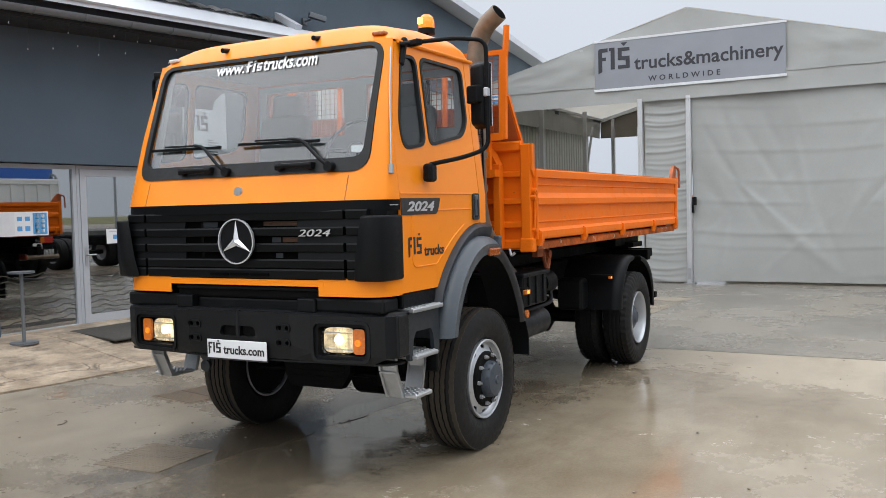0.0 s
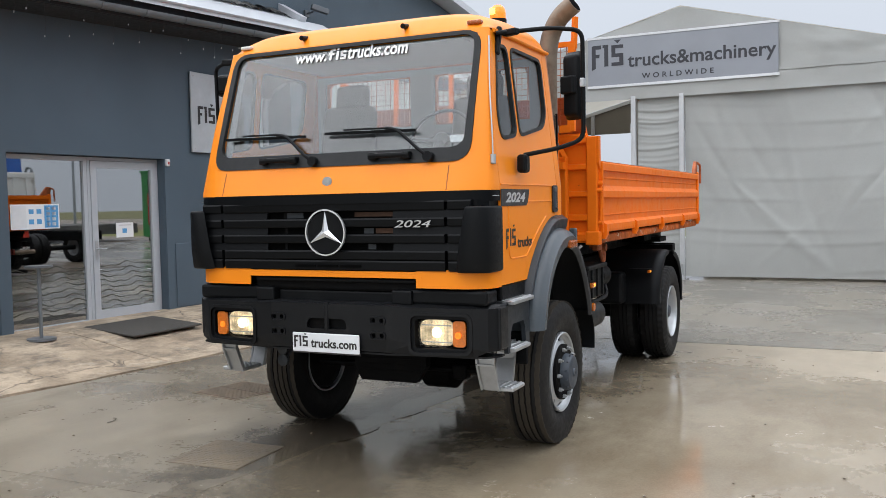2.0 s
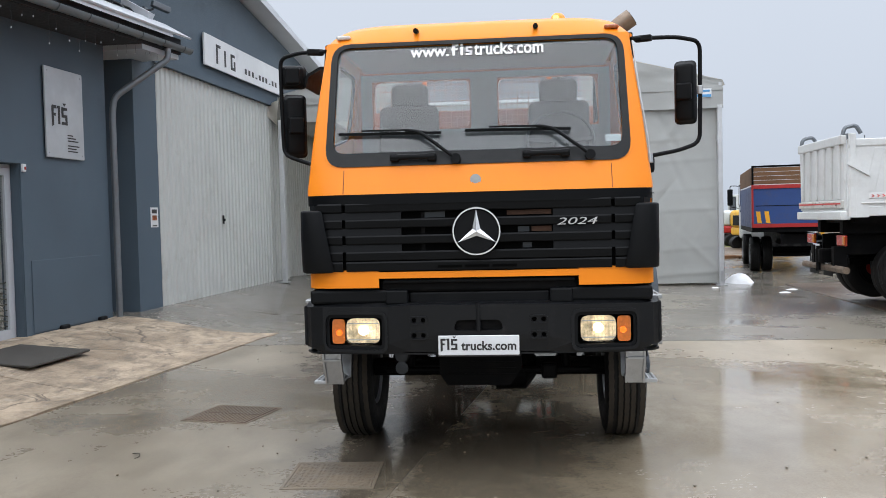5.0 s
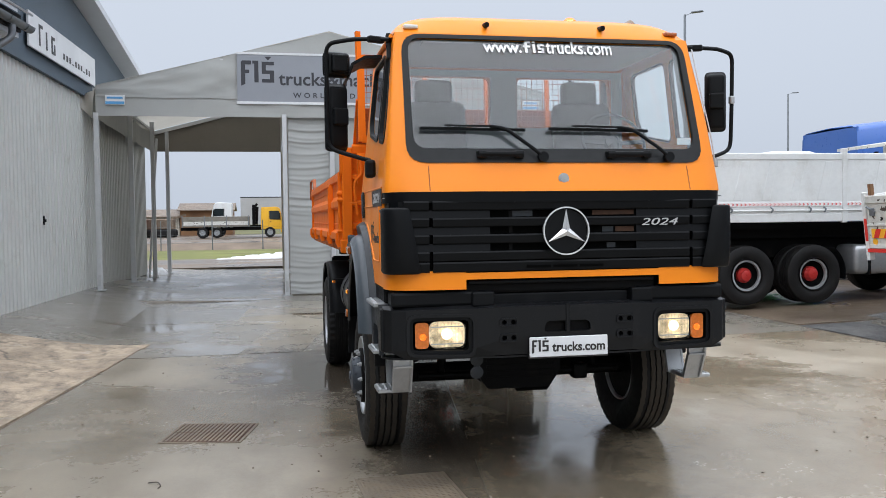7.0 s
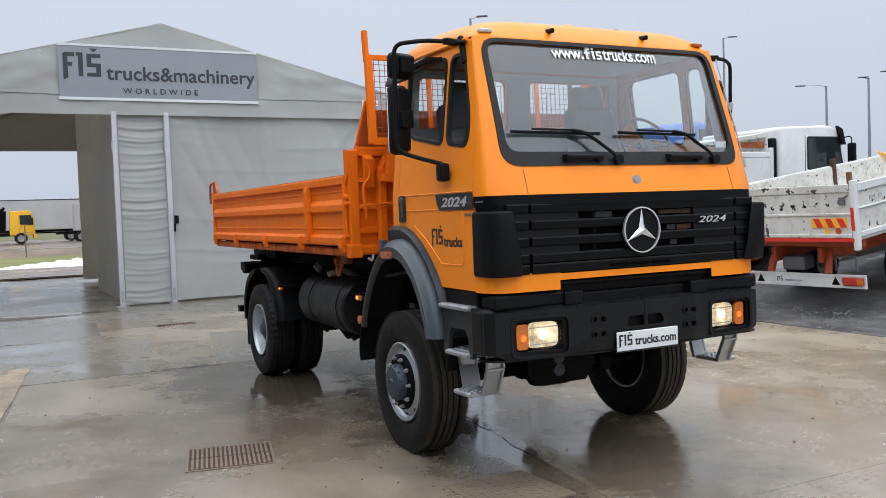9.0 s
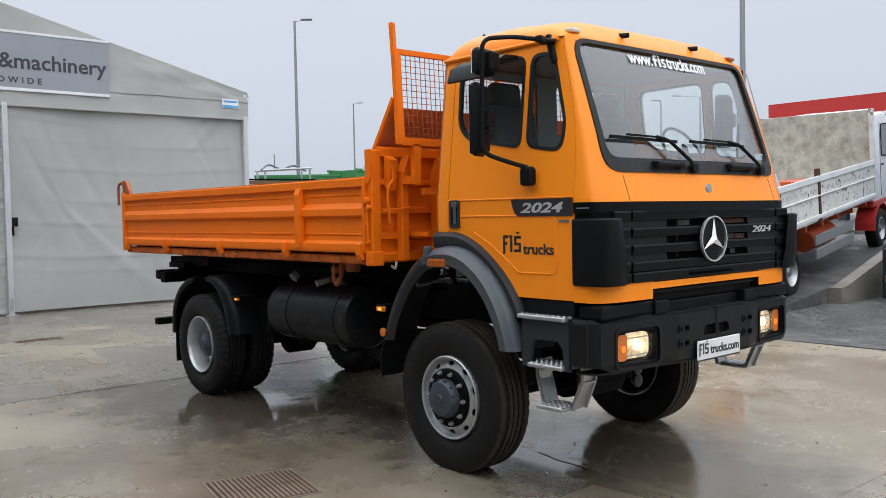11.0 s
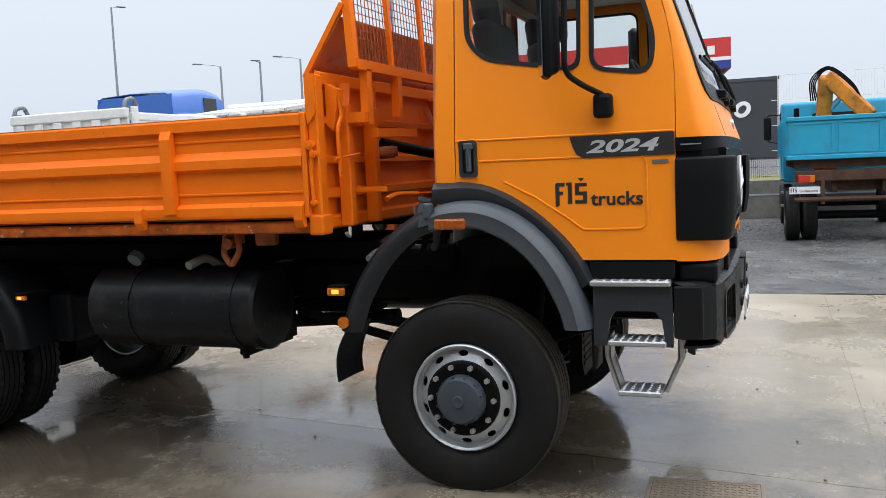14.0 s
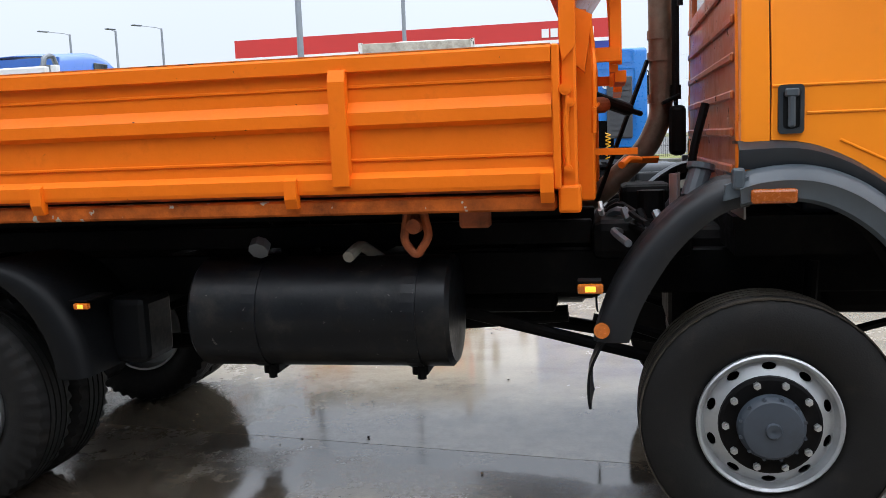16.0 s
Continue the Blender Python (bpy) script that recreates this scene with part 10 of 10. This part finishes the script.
crane = part("crane", box(4.45, 4.85, 0.0, 0.5, 1.2, 2.2, 0.04), "crane_yellow", tq, "orange folded loading crane with black hoses")
part("crane_arm", beam((4.6, 0.30, 2.1), (4.2, 0.25, 3.36), 0.28, 0.34, 0.03), "crane_yellow", crane)
part("crane_arm", beam((4.2, 0.23, 3.36), (3.9, -0.62, 2.42), 0.26, 0.32, 0.03), "crane_yellow", crane)
part("crane_ram", rod((4.5, 0.35, 2.4), (4.1, -0.15, 3.0), 0.06, 10), "alu", crane)
for k in range(4):
    part("crane_hose", tube(smooth_line([(4.5, 0.40 + 0.05 * k, 2.85), (4.25, 0.47 + 0.03 * k, 3.22 + 0.03 * k), (4.12, 0.20, 3.50 + 0.02 * k), (4.0, -0.25, 3.10 + 0.03 * k), (3.95, -0.45, 2.80)]), 0.017, 6), "chassis", crane)
for z in (0.7, 0.95, 1.2):
    part("ladder_rung", beam((0.6, 1.27, z), (0.6, 1.32, z), 0.3, 0.03), "exhaust", tq)
tl = parked("teal_lorry", "dark teal high-roof lorry parked beside the turquoise tipper", "truck", 16.75, -11.6, 0.10, 91)
frame_rails(tl, 0.2, 6.2, 0.8, 1.1)
axle(tl, 1.4, 1.24, 0.50, 0.3, True)
axle(tl, 5.4, 1.24, 0.50, 0.3, False)
truck_cab(tl, 4.6, 6.65, 1.22, 0.75, 2.95, "teal", 0.24, 0.10, (0.52, 0.82))
rows = [[(u, y * (1 - 0.06 * k), 2.86 + 0.72 * k - 0.25 * k * max(0, (u - 5.9) / 0.6)) for u in (4.65, 5.2, 5.9, 6.25, 6.46)] for k, y in ((0, -1.2), (0.8, -1.2), (1, -1.0), (1, 1.0), (0.8, 1.2), (0, 1.2))]
part("high_roof", thick(grid(rows), 0.02), "teal", tl, "", 50)
part("sun_visor", box(6.40, 6.62, -1.1, 1.1, 2.78, 2.92, 0.03), "cab_glass", tl)
part("bumper", box(6.45, 6.75, -1.2, 1.2, 0.40, 0.80, 0.06), "chassis", tl)
part("flat_bed", box(0.0, 4.4, -1.22, 1.22, 1.14, 1.28, 0.02), "chassis", tl)
mh = parked("site_mast", "thin white mesh hoarding behind the crane truck", "hoarding", 24.6, -6.5, 1.06, 0)
bits = [box(0, 0.02, -5 + 0.09 * k, -4.99 + 0.09 * k, 0, 3.2) for k in range(110)] + [box(-0.005, 0.025, -5, 5, z, z + 0.015) for z in (0.02, 0.8, 1.6, 2.4, 3.18)]
tagged(part("mesh", join(*bits), "film_white", mh), kind="stuff")

# petrol station canopy and the dark store behind it
can = thing("station_canopy", "petrol station canopy with a red and blue fascia", "canopy", kind="structure")
part("red_fascia", box(42.0, 42.15, 0.50, 21, 6.78, 7.75), "fascia_red", can)
part("white_line", box(41.98, 42.1, 0.50, 21, 6.60, 6.78), "film_white", can)
part("blue_band", box(42.0, 42.14, 0.50, 21, 6.20, 6.60), "fascia_blue", can)
part("side_fascia", prism([(42.16, 0.50), (55, 2.4), (55, 2.55), (42.16, 0.65)], "z", 6.2, 7.75), "fascia_red", can)
part("soffit", prism([(42.16, 0.66), (55, 2.56), (55, 21), (42.16, 21)], "z", 6.22, 6.3), "grey_cladding", can)
part("deck", prism([(42.16, 0.66), (55, 2.56), (55, 21), (42.16, 21)], "z", 7.3, 7.4), "grey_cladding", can)
for k in range(6):
    part("soffit_beam", box(43.5 + k * 2.1, 43.8 + k * 2.1, 3.0, 21, 6.12, 6.22), "far_wall", can)
for x in (46, 53):
    for y in (5.5, 12, 18.5):
        part("column", box(x - 0.25, x + 0.25, y - 0.25, y + 0.25, 1.06, 6.2), "grey_cladding", can)
part("kiosk", box(62.0, 70, 7.5, 21, 1.06, 6.0), "grey_cladding", can)
for k in range(4):
    part("kiosk_window", box(61.95, 62.0, 8.2 + k * 3.2, 10.8 + k * 3.2, 1.6, 4.2), "cab_glass", can)
for k in range(6):
    y = 3.96 - k * 0.463
    part("sign_bar", box(41.96, 41.99, y - 0.37, y, 6.92, 7.36), "film_white", can)
part("fuel_island", box(46, 57, 8, 9, 1.06, 1.25), "kerb_concrete", can)
for y in (8.5,):
    for x in (48, 52, 55):
        part("fuel_pump", box(x, x + 0.6, y - 0.35, y + 0.35, 1.25, 3.0, 0.06), "red_paint", can)
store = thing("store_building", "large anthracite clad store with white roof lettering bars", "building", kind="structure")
part("wall", box(97, 125, -1.85, 28, 0.9, 9.7), "grey_cladding", store)
part("parapet", box(96.9, 97.2, -1.95, 28, 9.6, 9.95), "grey_cladding", store)
for k in range(36):
    part("cladding_joint", box(96.97, 97.0, -1.85, 28, 1.2 + k * 0.235, 1.22 + k * 0.235), "trim", store)
part("sign_bar", prism([(5.9, 5.7), (6.45, 5.7), (6.2, 7.45), (5.65, 7.45)], "x", 96.8, 96.95), "film_white", store)
part("sign_bar", prism([(4.95, 5.7), (5.5, 5.7), (5.2, 8.0), (4.65, 8.0)], "x", 96.8, 96.95), "film_white", store)
for c, gap in ((3.75, True), (1.85, False)):
    outer = [(c + 0.88 * math.cos(a) - 0.13 * math.sin(a), 6.58 + 0.88 * math.sin(a)) for a in (math.tau * k / 24 for k in range(24))]
    inner = [(c + 0.42 * math.cos(a) - 0.13 * math.sin(a), 6.58 + 0.46 * math.sin(a)) for a in (math.tau * k / 24 for k in range(24))]
    if gap:
        loop, back = outer[14:] + outer[:11], (inner[14:] + inner[:11])[::-1]
        part("sign_bar", sheet(loop + back, [], lambda u, v, w: (96.95 - w, u, v), 0.12), "film_white", store)
    else:
        part("sign_bar", ring(outer, inner, lambda u, v, w: (96.95 - w, u, v), 0.12), "film_white", store)


# parked cars behind the fence
def parked_car(x, y, z, heading, paint, label, van=False):
    c = parked("parked_van" if van else "parked_car", label, "van" if van else "car", x, y, z, heading, "cars on the terrace")
    h = 1.95 if van else 1.45
    prof = [(0.0, 0.35), (4.3, 0.35), (4.35, 0.75), (3.4, 0.95), (2.75, h), (0.35, h), (0.02, 0.95)] if not van else [(0, 0.35), (4.6, 0.35), (4.65, 0.9), (4.1, 1.15), (3.5, h), (0.05, h)]
    bm = prism([(p.x, p.y) for p in rounded(prof, 0.14)], "y", -0.85, 0.85, 0.0)
    body = part("body", bm, paint, c, "", 40)
    for s in (-1, 1):
        part("side_window", sheet(rounded([(0.5, 0.98), (3.1, 0.98), (2.62, h - 0.1), (0.55, h - 0.1)], 0.06), [], lambda u, v, w: (u, s * (0.856 + w), v), 0.006), "cab_glass", body)
        part("tail_lamp", box(-0.02, 0.06, s * 0.72 - 0.08, s * 0.72 + 0.08, 0.8, 1.05), "red_lens", body)
    part("rear_window", sheet(rect(-0.62, 0.62, 1.0, h - 0.12, 0.06), [], lambda u, v, w: (-0.01 - w + 0.16 * max(0, v - 0.95) * (0 if van else 1), u, v), 0.006), "cab_glass", body)
    for x_ in (0.8, 3.4):
        for s in (-1, 1):
            road_wheel(c, x_, s * 0.78, 0.31, 0.2, s, "alu", "zinc")
    return c


parked_car(31.0, 1.9, 1.10, 4, "chassis", "dark car parked beyond the mesh fence")
parked_car(54.0, 3.0, 1.07, 96, "white_body", "white van parked beyond the mesh fence", True)
parked_car(33.0, 4.6, 1.10, 80, "green", "dark green car parked beyond the gate")


# ---- lamp posts ----
def lamp_post(x, y, h, turn, arms=(1,), arm=0.4, sensors=False):
    lp = thing("street_lamp", "tall grey street lamp with a flat head", "street lamp", "street lamps", at=(x, y, 0))
    part("pole", rod((0, 0, -0.1), (0, 0, h), 0.11, 12, 0.055), "lamp_post", lp)
    for a in arms:
        c, s = math.cos(radians(turn)) * a, math.sin(radians(turn)) * a
        ar = part("arm", tube([(0, 0, h - 0.05), (c * 0.3, s * 0.3, h + 0.03), (c * arm, s * arm, h + 0.06)], 0.016, 8), "lamp_post", lp)
        hd = moved(box(-0.28, 0.28, -0.11, 0.11, -0.035, 0.035, 0.02), Matrix.Translation((c * (arm + 0.2), s * (arm + 0.2), h + 0.06)) @ Matrix.Rotation(math.atan2(s, c), 4, "Z"))
        part("head", hd, "zinc", ar)
    if sensors:
        for z, d in ((6.4, 0.8), (5.7, -0.9), (6.0, 0.5)):
            part("sensor", join(rod((0, 0, z), (d, 0.1, z + 0.1), 0.03, 6), box(d - 0.14, d + 0.14, -0.05, 0.2, z - 0.02, z + 0.4, 0.04)), "zinc", lp)
    return lp


lamp_post(39.1, 36.8, 12.5, -30, sensors=True)
lamp_post(18.2, 33.2, 11.6, -40)
lamp_post(42.6, 62.6, 12.3, -40)
lamp_post(40.6, 30.15, 8.5, 150, arm=1.3)
lamp_post(40.8, 27.46, 8.57, 150, (1,), 0.1)
lamp_post(41.0, 24.8, 8.55, 150, arm=1.3)
lamp_post(18.0, 8.74, 11.5, 90)
lamp_post(30.0, 8.58, 13.0, 90)

# ---- distance through the tent bay ----
tagged(part("road", grid([[(x, y, 0.02 + 0.25 * smoothstep((y - 50) / 20)) for x in (-260, -60, -20, 0, 20, 60, 300)] for y in (54, 60, 70, 100)]), "dirt_road"), "far grey lorry park beyond the field", "road", kind="structure")
tagged(part("grass_verge", thick(grid([[(x, y, 0.03 + 0.02 * noise.noise((x * 0.5, y * 0.5, 0))) for x in [-60 + 4 * i for i in range(31)]] for y in (35.2, 38, 41, 44, 47, 50)]), 0.05), "verge_grass"), "dull green grass verge", "grass", kind="structure")
tagged(part("rough_lot", thick(grid([[(x, y, 0.02 + 0.015 * noise.noise((x, y, 0))) for x in [-40 + 2.5 * i for i in range(37)]] for y in (27.0, 29, 31, 33, 35.1)]), 0.05), "dirt_road"), "wet gravelly lot behind the tent", "gravel", kind="structure")
tagged(part("earth_bank", prism([(50, -0.05), (52.5, 0.42), (54, 0.30), (54.5, -0.05)], "x", -80, 80), "bank_soil"), "low brown earth bank", "bank", kind="structure")
ff = thing("post_fence", "thin wire fence on grey posts beyond the verge", "fence", kind="structure")
for k in range(16):
    part("post", rod((-24 + 3.1 * k, 50.0, 0), (-24 + 3.1 * k, 50.0, 1.9), 0.035, 8), "zinc", ff)
for z in (0.5, 1.0, 1.5):
    part("wire", tube([(-24, 50, z), (0, 50.0, z - 0.03), (22.5, 50, z)], 0.008, 4), "zinc", ff)
ft = parked("crane_lorry", "far yellow-cabbed lorry with a grey dropside bed", "truck", -10.0, 79, 0.30, 0)
part("bed_board", box(0.2, 6.3, -1.25, 1.25, 1.05, 2.0, 0.03), "kerb_concrete", ft)
part("bed_panel", box(0.3, 6.2, -1.27, -1.255, 1.2, 1.55), "worn_white", ft)
for x in (0.2, 2.2, 4.2, 6.2):
    part("stake", box(x - 0.04, x + 0.04, -1.30, -1.25, 1.0, 2.1), "zinc", ft)
frame_rails(ft, 0, 8.5, 0.7, 1.0)
for x in (2.0, 3.3, 8.2):
    axle(ft, x, 1.24, 0.50, 0.3, False)
part("loader_crane", join(beam((6.7, -0.3, 1.0), (6.7, -0.3, 3.1), 0.3, 0.35), beam((6.9, 0.2, 1.2), (7.0, 0.2, 2.9), 0.25, 0.3), beam((6.6, 0, 2.6), (7.0, 0.1, 3.2), 0.2, 0.2)), "chassis", ft)
truck_cab(ft, 7.35, 9.3, 1.22, 0.75, 2.9, "yellow", 0.18, 0.12, (0.45, 0.80))
part("bumper", box(9.2, 9.45, -1.2, 1.2, 0.45, 0.85, 0.05), "yellow", ft)
wl = parked("white_lorry", "far white articulated lorry with a box trailer", "truck", 6.5, 86, 0.3, 180)
part("trailer", box(0, 11.2, -1.27, 1.27, 1.2, 4.0, 0.03), "far_wall", wl)
part("trailer_roof_edge", box(-0.02, 11.22, -1.29, 1.29, 3.93, 4.02), "grey_cladding", wl)
for x in (1.2, 2.5, 3.8):
    axle(wl, x, 1.24, 0.5, 0.3, False)
frame_rails(wl, 0, 15, 0.8, 1.15)
truck_cab(wl, 12.0, 14.1, 1.24, 0.8, 3.5, "white_body", 0.25, 0.2, (0.5, 0.75))
axle(wl, 13.3, 1.2, 0.5, 0.3, False)
rt = parked("grey_trailer", "far grey dropside trailer standing on the lorry park", "trailer", 2.6, 80, 0.3, 0)
part("side_board", box(0, 7, -1.25, 1.25, 1.0, 3.4, 0.02), "tarp", rt)
for x in (0.5, 1.8, 5.6):
    axle(rt, x, 1.2, 0.48, 0.3, False)
frame_rails(rt, -1.5, 7, 0.7, 0.98)
for x0, x1, z1, mt in ((-18, -11.9, 3.2, "timber"), (-11.8, -6.0, 3.9, "far_wall")):
    sh = thing("shed", "far brown shed at the edge of the lorry park", "shed", "far sheds", kind="structure")
    part("wall", box(x0, x1, 97, 103, 0.2, z1 - 0.7), "plywood" if mt == "timber" else "timber", sh)
    part("roof", prism([(96.5, z1 - 0.7), (100, z1 + 0.15), (103.5, z1 - 0.7), (103.5, z1 - 0.8), (100, z1 - 0.0), (96.5, z1 - 0.8)], "x", x0 - 0.3, x1 + 0.3), "exhaust", sh)
ye = parked("far_digger", "far brown digger with a lowered boom", "digger", -13.0, 88, 0.3, 0)
part("body", box(-1.5, 1.5, -1, 1, 0.8, 1.9, 0.1), "exhaust", ye)
part("boom", beam((1.0, 0, 1.8), (2.6, 0, 2.3), 0.2, 0.2), "exhaust", ye)
for s in (-1, 1):
    part("track", box(-1.7, 1.7, s * 1.0 - 0.25, s * 1.0 + 0.25, 0.0, 0.8, 0.2, 3), "rubber", ye)
oc = parked("orange_machine", "far orange machine beside the sheds", "machine", -15.5, 86, 0.3, 20)
part("body", box(-1.3, 1.3, -1, 1, 0.4, 2.2, 0.15), "orange_red", oc)
part("cab", box(-0.2, 0.9, -0.8, 0.8, 2.1, 2.9, 0.1), "cab_glass", oc)
